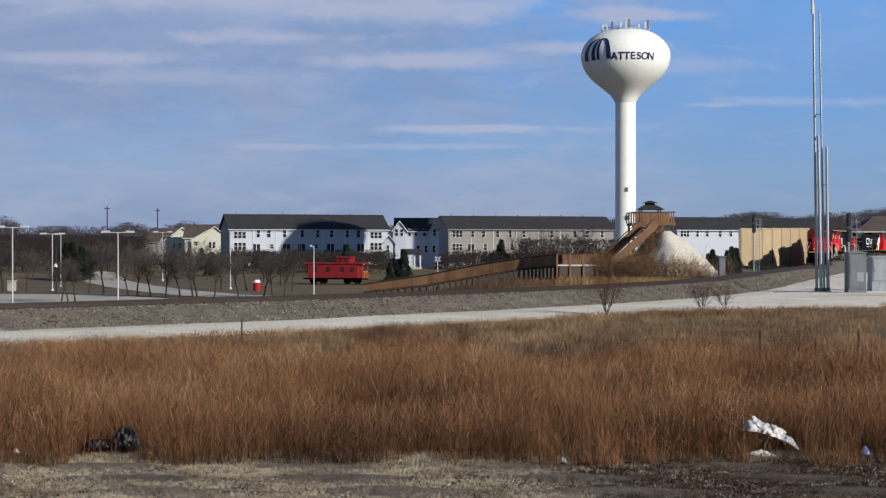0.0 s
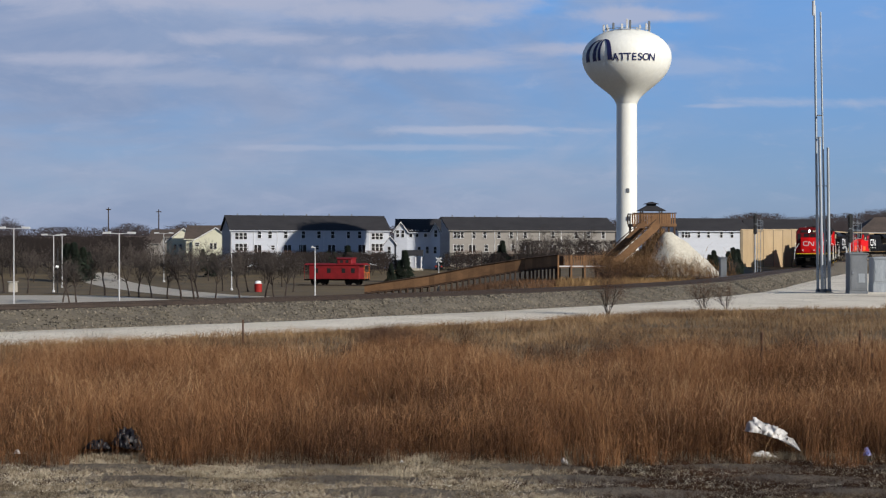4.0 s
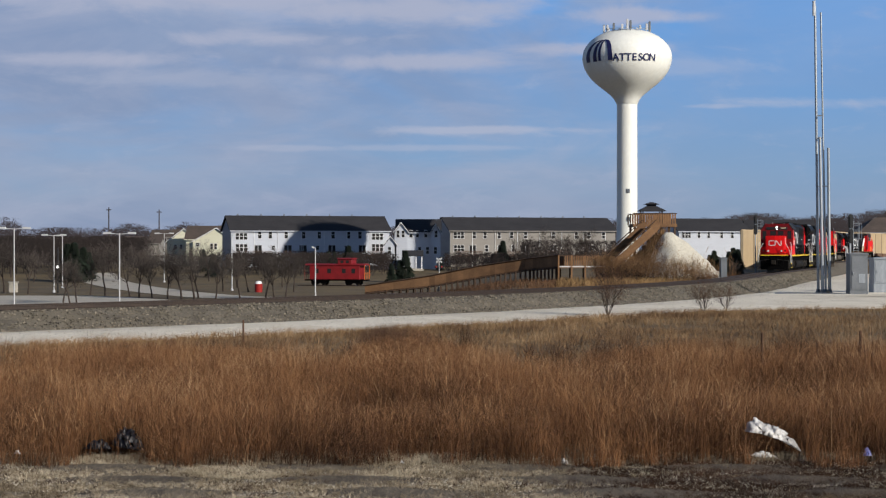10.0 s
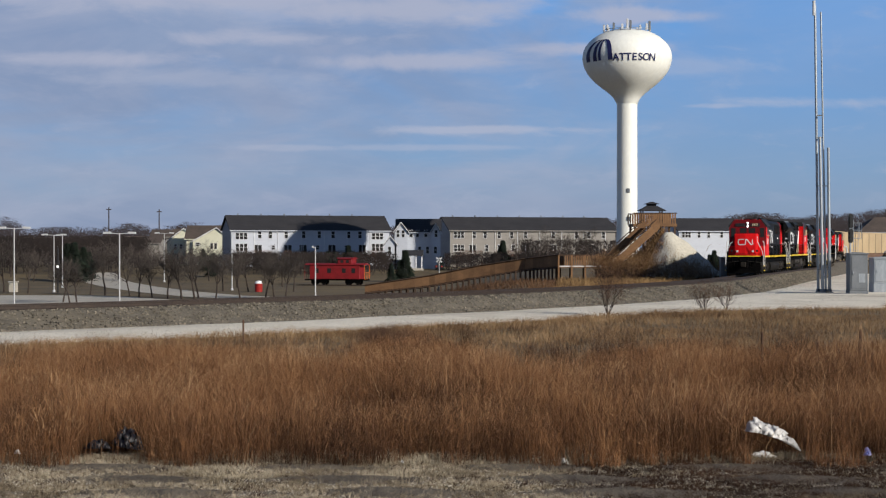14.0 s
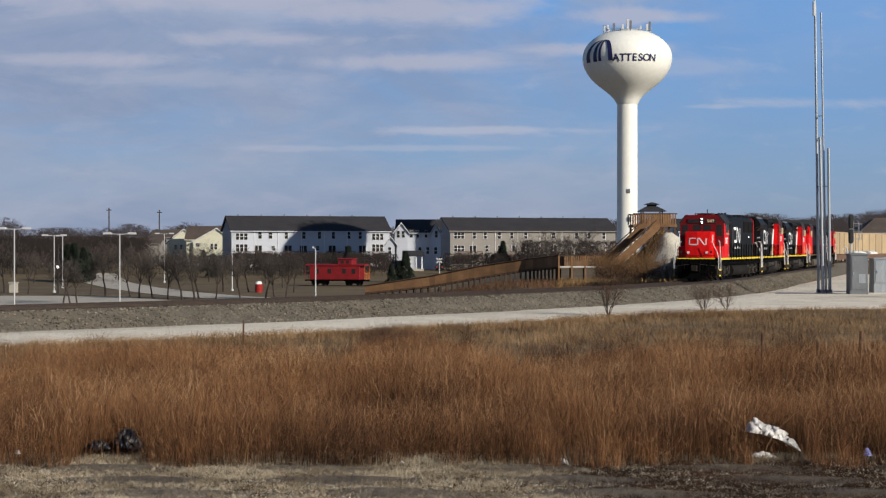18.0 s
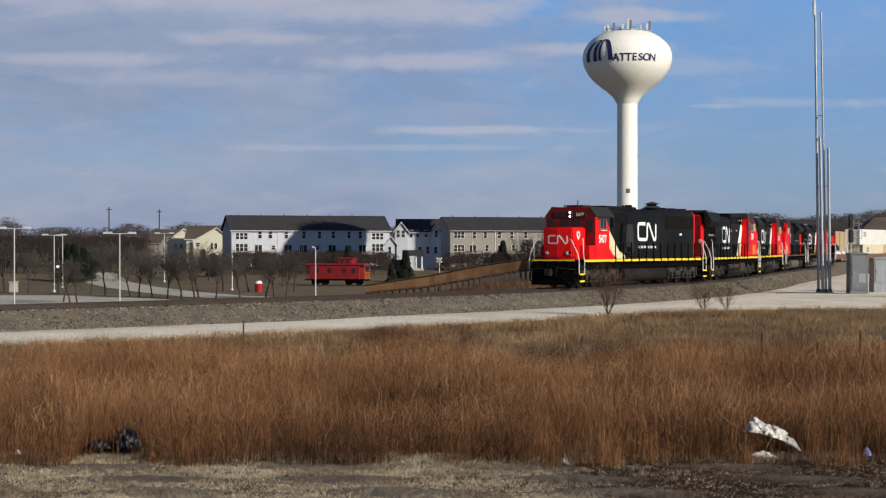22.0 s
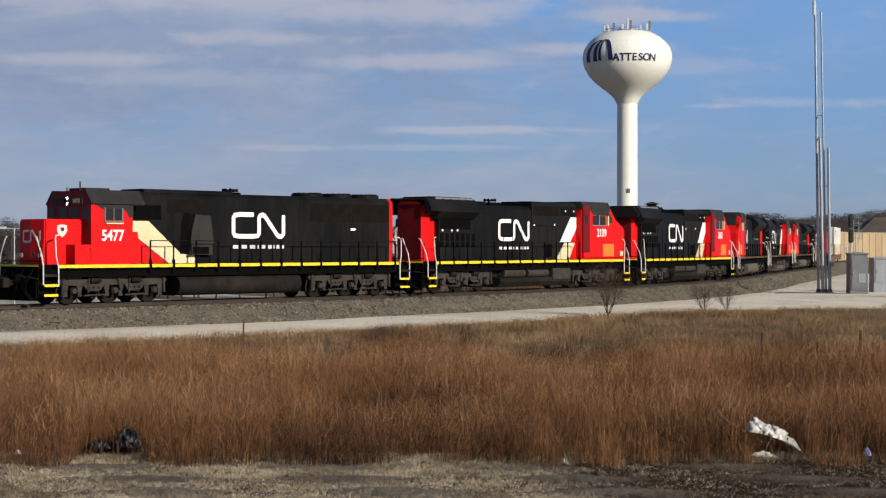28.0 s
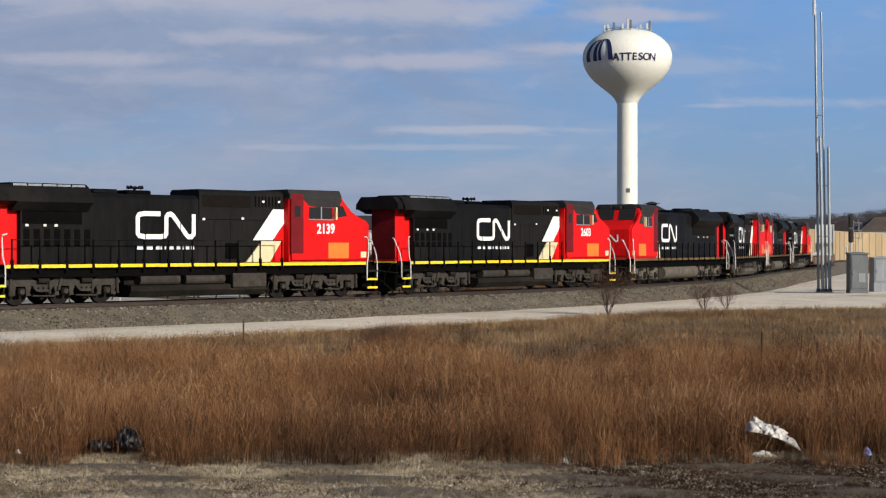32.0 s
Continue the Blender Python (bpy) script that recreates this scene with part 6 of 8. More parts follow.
def tan_wall():
    """A long tan sound wall of panels between posts, running away behind the track."""
    t = thing("sound_wall", "long tan panelled wall running behind the track", "wall", pose(0, 0, 0), kind="structure")
    a = [((233, 1313), 409, 475), ((275, 1430), 408, 461), ((325, 1500), 413, 462), ((382, 1610), 416, 458), ((480, 1760), 420, 455)]
    pts = []
    for (d, b), hi, lo in a:
        x, y = bearing(d, b)
        pts.append((Vector((x, y, 0)), 2.22 + (438.4 - hi) * d / 2986, 2.22 + (438.4 - lo) * d / 2986))
    for (p, h0, l0), (q, h1, l1) in zip(pts, pts[1:]):
        n = max(2, int((q - p).length / 6.0))
        d = (q - p).normalized()
        s = Vector((-d.y, d.x, 0)) * 0.12
        for i in range(n):
            f0, f1 = i / n, (i + 1) / n
            u, v = p.lerp(q, f0), p.lerp(q, f1)
            g0 = min(gz(u.x, u.y), gz(v.x, v.y)) - 0.3
            top = (h0 + (h1 - h0) * (f0 + f1) / 2)
            bm = bmesh.new()
            ring = [u - s, v - s, v + s, u + s]
            lo4, hi4 = [bm.verts.new((c.x, c.y, g0)) for c in ring], [bm.verts.new((c.x, c.y, top)) for c in ring]
            bm.faces.new(lo4[::-1])
            bm.faces.new(hi4)
            for k in range(4):
                bm.faces.new((lo4[k], lo4[(k + 1) % 4], hi4[(k + 1) % 4], hi4[k]))
            part("panel", bm, M["wall"], t)
            part("post", nb((u.x - 0.17, u.x + 0.17, u.y - 0.22, u.y + 0.22, g0, top + 0.06)), M["wallpost"], t)
            cap = bmesh.new()
            tube(cap, (Vector((u.x, u.y, top + 0.05)), Vector((v.x, v.y, top + 0.05))), 0.16, 4)
            part("coping", cap, M["wall"], t)


tan_wall()

# ---- signals, cabinets and the radio mast ----


def radio_mast():
    d = 112.0
    px = d / 2986
    x, y = bearing(d, 1452)
    z0 = -0.82
    t = thing("radio_mast", "group of slim galvanised radio poles clamped together", "radio mast", pose(x, y, z0))

    def zed(line):
        return 2.22 + (438.4 - line) * px - z0
    for b, b2, dy, top, r in ((-0.5, -6.5, 0.5, 8, 0.095), (10, 1, 0.0, 22, 0.07), (2.5, -3, -0.35, 243, 0.11), (15.5, 13, -0.2, 262, 0.11)):
        pole = part("pole", tube(bmesh.new(), ((b * px, dy, -0.1), ((b + b2) / 2 * px, dy, zed(top) * 0.5), (b2 * px, dy, zed(top))), r, 12, r * 0.85), M["steel"], t)
        part("base_plate", lathe(bmesh.new(), [(0.24, 0), (0.24, 0.09), (0.15, 0.12), (0.15, 0.3)], 12, (b * px, dy, -0.02)), M["steeldark"], pole)
    for line in (205, 245, 330, 420, 478):
        part("clamp", nb((-4 * px, 14 * px if line > 262 else 4 * px, -0.02, 0.3, zed(line), zed(line) + 0.05)), M["steeldark"], t)
    part("antenna", tube(bmesh.new(), ((-8.5 * px, 0.5, zed(26)), (-8.5 * px, 0.5, zed(0))), 0.10, 10), M["poleWhite"], t, "white stub antenna")
    part("antenna", tube(bmesh.new(), ((-6.5 * px, 0.5, zed(8)), (-6.5 * px, 0.5, zed(-45))), 0.03, 6), M["poleWhite"], t)
    part("junction_box", nb((1 * px, 5.5 * px, -0.35, -0.1, zed(490), zed(484)), bevel=0.02), M["white"], t, "white junction box")


radio_mast()


def cabinet(d, b0, b1, top, base, depth, label, mat="steeldark", detail=True):
    px = d / 2986
    x0, x1 = (b0 - 784) * px, (b1 - 784) * px
    z0 = 2.22 + (438.4 - base) * px
    h = (base - top) * px
    w = (x1 - x0) / 2
    t = thing("signal_cabinet", label, "equipment cabinet", pose((x0 + x1) / 2, d + depth / 2, z0), "signal cabinets")
    part("body", nb((-w, w, -depth / 2, depth / 2, 0.08, h - 0.08), bevel=0.02), M[mat], t)
    part("roof", prism(bmesh.new(), ((-w - 0.07, h - 0.09), (w + 0.07, h - 0.09), (w + 0.07, h - 0.02), (0, h + 0.05), (-w - 0.07, h - 0.02)), -depth / 2 - 0.08, depth / 2 + 0.08, "y"), M[mat], t)
    part("plinth", nb((-w - 0.02, w + 0.02, -depth / 2 - 0.02, depth / 2 + 0.02, min(-0.15, -0.9 - z0 - 0.05), 0.08)), M[mat], t)
    if detail:
        door = part("door", nb((-w + 0.08, w - 0.06, -depth / 2 - 0.035, -depth / 2 - 0.003, 0.2, h - 0.2), bevel=0.01), M[mat], t)
        part("handle", nb((-w + 0.16, -w + 0.2, -depth / 2 - 0.09, -depth / 2 - 0.036, h * 0.45, h * 0.52)), M["steel"], door)
        part("notice", nb((-0.02, 0.4, -depth / 2 - 0.05, -depth / 2 - 0.037, h * 0.24, h * 0.47)), M["steel"], door, "pale notice plate")
        for z in (0.35, h - 0.45):
            part("hinge", nb((w - 0.07, w - 0.02, -depth / 2 - 0.05, -depth / 2 - 0.004, z, z + 0.14)), M["steeldark"], door)
    return t


cab1 = cabinet(110, 1505, 1536, 448, 517, 1.1, "tall grey steel signal cabinet on a concrete plinth")
cabinet(114, 1547, 1590, 456, 504, 1.3, "grey steel signal bungalow beside the tall cabinet", "steel")
cabinet(141, 1276, 1287, 456, 490, 0.8, "grey steel track cabinet beyond the rails", "steeldark", False)


def pad_bits():
    d = 108.5
    px = d / 2986
    t = thing("vent_pipe", "white gooseneck vent pipe behind the cabinet", "vent pipe", pose((1499 - 784) / 2986 * 113, 113, -0.84))
    part("pipe", tube(bmesh.new(), ((0, 0, 0), (0, 0, 2.75), (0, 0, 2.95), (-0.05, 0, 3.1), (-0.18, 0, 3.12), (-0.24, 0, 2.98)), 0.055, 8), M["poleWhite"], t)
    t = thing("boulder", "dark stone lying on the pale gravel", "stone", pose((1482 - 784) * px, 111, -0.86))
    bm = bmesh.new()
    bmesh.ops.create_icosphere(bm, subdivisions=2, radius=0.17)
    for v in bm.verts:
        v.co *= 1 + 0.3 * noise.noise(v.co * 6)
        v.co.z = v.co.z * 0.8 + 0.12
    part("stone", bm, M["signalblack"], t)
    # a thin dark bar laid down as the shadow of the radio poles
    t = thing("cable_conduit", "low dark bar standing in for the poles' shadow on the pad", "conduit", pose(0, 0, 0))
    a, b = bearing(111, 1372), bearing(110, 1500)
    part("pipe", tube(bmesh.new(), [(a[0], a[1], -0.80), ((a[0] + b[0]) / 2, 110.8, -0.76), (b[0], b[1], -0.78)], 0.045, 6), M["steeldark"], t)


pad_bits()


def signal(d, b, top, label, base=-0.85):
    px = d / 2986
    x = (b - 784) * px
    zt = 2.22 + (438.4 - top) * px - base
    t = thing("railway_signal", label, "railway signal", pose(x, d, base), "railway signals")
    part("mast", tube(bmesh.new(), ((0, 0, -0.1), (0, 0, zt - 0.3)), 0.075, 10), M["steel"], t)
    part("base", lathe(bmesh.new(), [(0.25, -0.1), (0.25, 0.15), (0.14, 0.3)], 12), M["steeldark"], t)
    for z in (zt - 0.55, zt - 1.70):
        # a tall rounded target plate with hooded lenses
        pts = [(0.19 * math.cos(a), z + 0.36 + 0.19 * math.sin(a)) for a in np.linspace(0, math.pi, 9)] + [(0.19 * math.cos(a), z - 0.36 + 0.19 * math.sin(a)) for a in np.linspace(math.pi, 2 * math.pi, 9)]
        head = part("signal_head", prism(bmesh.new(), pts, -0.16, -0.10, "y"), M["signalblack"], t, "black oval target plate")
        for q in (-0.3, 0.0, 0.3):
            part("hood", tube(bmesh.new(), ((0, -0.34, z + q), (0, -0.165, z + q)), 0.11, 10, cap=True), M["signalblack"], head)
    lad = bmesh.new()
    for sx in (0.30, 0.66):
        tube(lad, ((sx, 0.2, 0), (sx, 0.2, zt - 0.5)), 0.022, 5)
    for k in range(int((zt - 0.6) / 0.32)):
        tube(lad, ((0.30, 0.2, 0.3 + 0.32 * k), (0.66, 0.2, 0.3 + 0.32 * k)), 0.016, 4)
    part("ladder", lad, M["steel"], t)
    cage = bmesh.new()
    for z in (zt - 1.9, zt - 1.3, zt - 0.7):
        for y0 in (-0.1, 0.6):
            tube(cage, ((0.15, y0, z), (0.85, y0, z)), 0.022, 4)
        for x0 in (0.15, 0.85):
            tube(cage, ((x0, -0.1, z), (x0, 0.6, z)), 0.022, 4)
    for x0 in (0.15, 0.85):
        for y0 in (-0.1, 0.6):
            tube(cage, ((x0, y0, zt - 1.9), (x0, y0, zt - 0.7)), 0.022, 4)
    part("cage", cage, M["steel"], t, "grey steel maintenance cage")
    return t


signal(130, 1505, 379, "two-headed black railway signal with ladder and cage")
signal(186, 1337, 379, "two-headed black railway signal beyond the rails")

# ---- litter and posts in the grass ----


def litter():
    d = 25.2
    px = d / 2986

    def rag(name, label, cat, b, line, w, h, mat, seed, tilt=0.0, taper=0.0):
        t = thing(name, label, cat, pose((b - 784) * px, d, 2.22 + (438.4 - line) * px, 0, 0, 0))
        n, k = 40, 26
        vs, fs = [], []
        q = 0.16 * min(w, 2.2 * h)
        for i in range(n):
            u = i / (n - 1) - 0.5
            edge = max(0.02, 1 - (2 * abs(u)) ** (5.0 if taper else 2.4))
            for j in range(k):
                a = j / k * 2 * math.pi
                p = Vector((u * 7 + seed, math.cos(a) * 1.3, math.sin(a) * 1.3))
                r = h * 0.42 * edge * (1 - taper * u) * (1 + 0.55 * noise.noise(p) + 0.3 * noise.noise(p * 2.7) + 0.16 * noise.noise(p * 6.5))
                fold = q * edge * noise.noise(p * 4.1 + Vector((9, 3, 1)))
                vs.append((u * w + fold, -math.cos(a) * r * 0.8, max(0.0, math.sin(a) * r) * 1.7 + 0.015 + tilt * u + (0.07 * (1 - 4 * u * u) if taper else 0.0) + (0.004 if math.sin(a) > 0 else 0)))
        for i in range(n - 1):
            for j in range(k):
                fs.append((i * k + j, i * k + (j + 1) % k, (i + 1) * k + (j + 1) % k, (i + 1) * k + j))
        fs += [tuple(range(k)), tuple((n - 1) * k + j for j in range(k))[::-1]]
        part("sheet", raw_mesh(name, np.array(vs), fs, M[mat], True), M[mat], t)
        return t
    rag("plastic_sheet", "crumpled white plastic sheet caught in the dry grass", "plastic litter", 1368, 783, 0.84, 0.22, "bag", 3.0, -0.30, 1.0)
    rag("plastic_sheet", "torn white plastic scrap lying at the grass edge", "plastic litter", 1355, 812, 0.46, 0.10, "bag", 8.0, -0.06)
    rag("bin_bag", "crumpled shiny black bin bag in the grass", "bin bag", 227, 794, 0.50, 0.34, "blackbag", 5.0, -0.1)
    rag("bin_bag", "flattened dark rag beside the bin bag", "bin bag", 174, 796, 0.42, 0.15, "blackbag", 6.5, 0.0)
    for b, line, w, mat, label in ((42, 800, 0.10, "bag", "small white paper scrap on the verge"), (994, 818, 0.16, "bag", "small white paper cup lying at the grass edge"), (1276, 824, 0.09, "bag", "small white paper scrap on the verge"), (1525, 803, 0.13, "blue", "blue and white wrapper in the grass"), (1524, 795, 0.08, "blue", "small blue wrapper in the grass"), (389, 822, 0.07, "bag", "tiny white paper scrap on the verge"), (714, 815, 0.09, "bag", "tiny white paper scrap in the grass")):
        t = rag("paper_scrap", label, "paper litter", b, line, w, w * 0.7, mat, b * 0.37)
        t.location.y -= 0.6 if line > 805 else 0.35
    for d2, b, top, bot in ((38.5, 1349, 588, 640), (37, 1523, 585, 625), (36, 1532, 618, 640), (35, 1545, 625, 650), (40, 1447, 605, 625), (52, 431, 566, 600)):
        k = d2 / 2986
        z = 2.22 + (438.4 - top) * k
        x, y = bearing(d2, b)
        t = thing("fence_post", "thin rusty steel post standing in the grass", "post", pose(x, y, -0.95), "posts in the grass")
        part("post", nb((-0.025, 0.025, -0.02, 0.02, -0.1, z + 0.95), (-0.006, 0.006, -0.05, 0.02, -0.1, z + 0.93)), M["rust"], t)


litter()

# ---- the train ----
LOGO = ((0.40, 1), (0.12, 1), (0.03, 0.96), (0, 0.85), (0, 0.15), (0.03, 0.04), (0.12, 0), (0.41, 0), (0.48, 0.04), (0.505, 0.15), (0.505, 0.86), (0.535, 0.97), (0.58, 1), (0.625, 0.93), (0.87, 0.08), (0.905, 0.0), (0.96, 0.01), (1, 0.12), (1, 1))


def band(path_pts, w, depth):
    """A flat ribbon of width w along points of the (across, up) plane."""
    bm = bmesh.new()
    P = [Vector((p[0], p[1], 0)) for p in path_pts]
    L, R = [], []
    for i, p in enumerate(P):
        d0 = (p - P[i - 1]).normalized() if i else (P[1] - p).normalized()
        d1 = (P[i + 1] - p).normalized() if i + 1 < len(P) else d0
        d = (d0 + d1).normalized()
        k = w / 2 / max(0.6, math.sqrt(max(0.05, (1 + d0.dot(d1)) / 2)))
        n = Vector((-d.y, d.x, 0)) * k
        L.append([bm.verts.new(p + n + Vector((0, 0, z))) for z in (0, depth)])
        R.append([bm.verts.new(p - n + Vector((0, 0, z))) for z in (0, depth)])
    for i in range(len(P) - 1):
        for f in ((L[i][1], R[i][1], R[i + 1][1], L[i + 1][1]), (L[i][0], L[i + 1][0], R[i + 1][0], R[i][0]), (L[i][0], L[i][1], L[i + 1][1], L[i + 1][0]), (R[i][0], R[i + 1][0], R[i + 1][1], R[i][1])):
            bm.faces.new(f)
    for e in (0, -1):
        bm.faces.new((L[e][0], R[e][0], R[e][1], L[e][1]))
    return bm


def logo(parent, m, w, h, stroke, mat="white", fold=0.0):
    bm = band([((x - 0.5) * (w - stroke), (z - 0.5) * (h - stroke)) for x, z in LOGO], stroke, 0.006)
    for v in bm.verts:
        v.co.z -= abs(v.co.x) * fold
    bmesh.ops.transform(bm, matrix=m, verts=bm.verts[:])
    part("logo", bm, M[mat], parent, "white bent-line emblem")


def web_bars(parent, m, w, h):
    """A line of small lettering as plain bars."""
    for i, (a, b) in enumerate(((0, 0.10), (0.165, 0.265), (0.325, 0.43), (0.475, 0.50), (0.56, 0.63), (0.685, 0.755), (0.79, 0.815), (0.85, 0.91), (0.945, 1.0))):
        bm = nb(((a - 0.5) * w, (b - 0.5) * w, -h / 2, h / 2, 0, 0.005))
        bmesh.ops.transform(bm, matrix=m, verts=bm.verts[:])
        part("lettering_bar", bm, M["white"], parent, "small white bar")


def plate(name, pts, y, t, mat, parent, label=""):
    """A flat panel of (x, z) points on both flanks at the offset y."""
    for s in (1, -1):
        part(name, prism(bmesh.new(), pts, s * y, s * (y + t), "y"), M[mat], parent, label)


def flank(name, x0, x1, z0, z1, y, t, mat, parent, label=""):
    plate(name, ((x0, z0), (x1, z0), (x1, z1), (x0, z1)), y, t, mat, parent, label)


def turned(profile):
    """An axle with its wheels, turned about the cross axis."""
    bm = lathe(bmesh.new(), profile, 24)
    bmesh.ops.rotate(bm, cent=(0, 0, 0), matrix=Matrix.Rotation(math.pi / 2, 3, "X"), verts=bm.verts[:])
    return bm


def truck_side(truck, sy, kind):
    """One side of a three-axle truck: a cast beam, pedestal legs, boxes, springs, brake gear and sand pipes."""
    def slab(name, pts, a, b, mat, label=""):
        part(name, prism(bmesh.new(), pts, sy * a, sy * b, "y"), M[mat], truck, label)
    if kind == "emd":
        beam = [(-2.62, 0.90), (-2.50, 1.10), (-2.25, 1.16), (-1.75, 1.13), (-1.50, 0.99), (-1.05, 0.96), (-0.75, 1.02), (-0.55, 1.15), (0.45, 1.15), (0.62, 1.02), (0.95, 0.96), (1.45, 0.97), (1.72, 1.12), (2.25, 1.16), (2.50, 1.10), (2.62, 0.90), (2.50, 0.76), (1.5, 0.70), (0.6, 0.74), (-0.6, 0.74), (-1.5, 0.70), (-2.50, 0.76)]
    else:
        beam = [(-2.62, 0.86), (-2.48, 1.04), (-2.20, 1.08), (-1.55, 1.06), (-1.30, 0.93), (-0.60, 0.93), (-0.40, 1.08), (0.40, 1.08), (0.60, 0.93), (1.30, 0.93), (1.55, 1.06), (2.20, 1.08), (2.48, 1.04), (2.62, 0.86), (2.50, 0.72), (-2.50, 0.72)]
    slab("side_frame", beam, 1.0, 1.17, "truck", "grimy cast side frame")
    for q in (-1.95, 0.0, 1.95):
        for w in (-1, 1):
            foot = 0.30 if kind == "emd" else 0.36
            slab("pedestal_leg", [(q + w * 0.20, 0.78), (q + w * 0.50, 0.80), (q + w * 0.40, foot + 0.12), (q + w * 0.46, foot), (q + w * 0.24, foot), (q + w * 0.24, foot + 0.12)], 1.0, 1.15, "truck")
        part("axle_box", nb((q - 0.15, q + 0.15, min(sy * 1.08, sy * 1.26), max(sy * 1.08, sy * 1.26), 0.38, 0.66), bevel=0.05), M["under"], truck)
        part("box_cap", tube(bmesh.new(), ((q, sy * 1.26, 0.52), (q, sy * 1.29, 0.52)), 0.105, 12), M["truck"], truck)
    for a, b in ((-1.48, -0.48), (0.48, 1.48)):
        m = (a + b) / 2
        slab("equaliser", [(a, 0.76), (b, 0.76), (b - 0.16, 0.56), (b - 0.28, 0.50), (a + 0.28, 0.50), (a + 0.16, 0.56)], 1.02, 1.20, "truck")
        part("tie_rod", tube(bmesh.new(), ((a + 0.02, sy * 1.20, 0.36), (b - 0.02, sy * 1.20, 0.33)), 0.035, 6), M["truck"], truck)
        part("brake_shoe", nb((m - 0.08, m + 0.08, min(sy * 0.95, sy * 1.12), max(sy * 0.95, sy * 1.12), 0.20, 0.34), bevel=0.03), M["under"], truck)
        for k in (-0.22, 0.0, 0.22):
            part("frame_hole", tube(bmesh.new(), ((m + k, sy * 1.201, 0.64), (m + k, sy * 1.206, 0.64)), 0.045, 8), M["dark"], truck)
        part("brake_cylinder", tube(bmesh.new(), ((m - 0.28, sy * 1.24, 0.93), (m + 0.20, sy * 1.24, 0.93)), 0.105, 10), M["under"], truck)
        part("brake_lever", tube(bmesh.new(), ((m + 0.24, sy * 1.22, 1.02), (m + 0.30, sy * 1.22, 0.42)), 0.038, 5), M["truck"], truck)
        for k in (-0.11, 0.11):
            slab("frame_window", [(m + k - 0.09, 0.80), (m + k + 0.09, 0.80), (m + k + 0.05, 0.91), (m + k - 0.05, 0.91)], 1.172, 1.176, "dark")
    for q in (-2.46, 2.46):
        part("shock_absorber", tube(bmesh.new(), ((q, sy * 1.21, 0.40), (q * 0.985, sy * 1.21, 1.02)), 0.055, 8), M["truck"], truck)
        part("sand_pipe", tube(bmesh.new(), ((q * 1.02, sy * 1.05, 0.95), (q * 1.05, sy * 0.95, 0.5), (q * 1.00, sy * 0.82, 0.12)), 0.028, 5), M["truck"], truck)
    part("centre_shock", tube(bmesh.new(), ((-0.30, sy * 1.21, 0.56), (-0.16, sy * 1.21, 1.08)), 0.06, 8), M["truck"], truck)
    part("brake_hose", tube(bmesh.new(), ((0.1, sy * 1.20, 1.05), (0.35, sy * 1.30, 1.22), (0.9, sy * 1.30, 1.24), (1.1, sy * 1.24, 1.02)), 0.022, 5), M["dark"], truck)


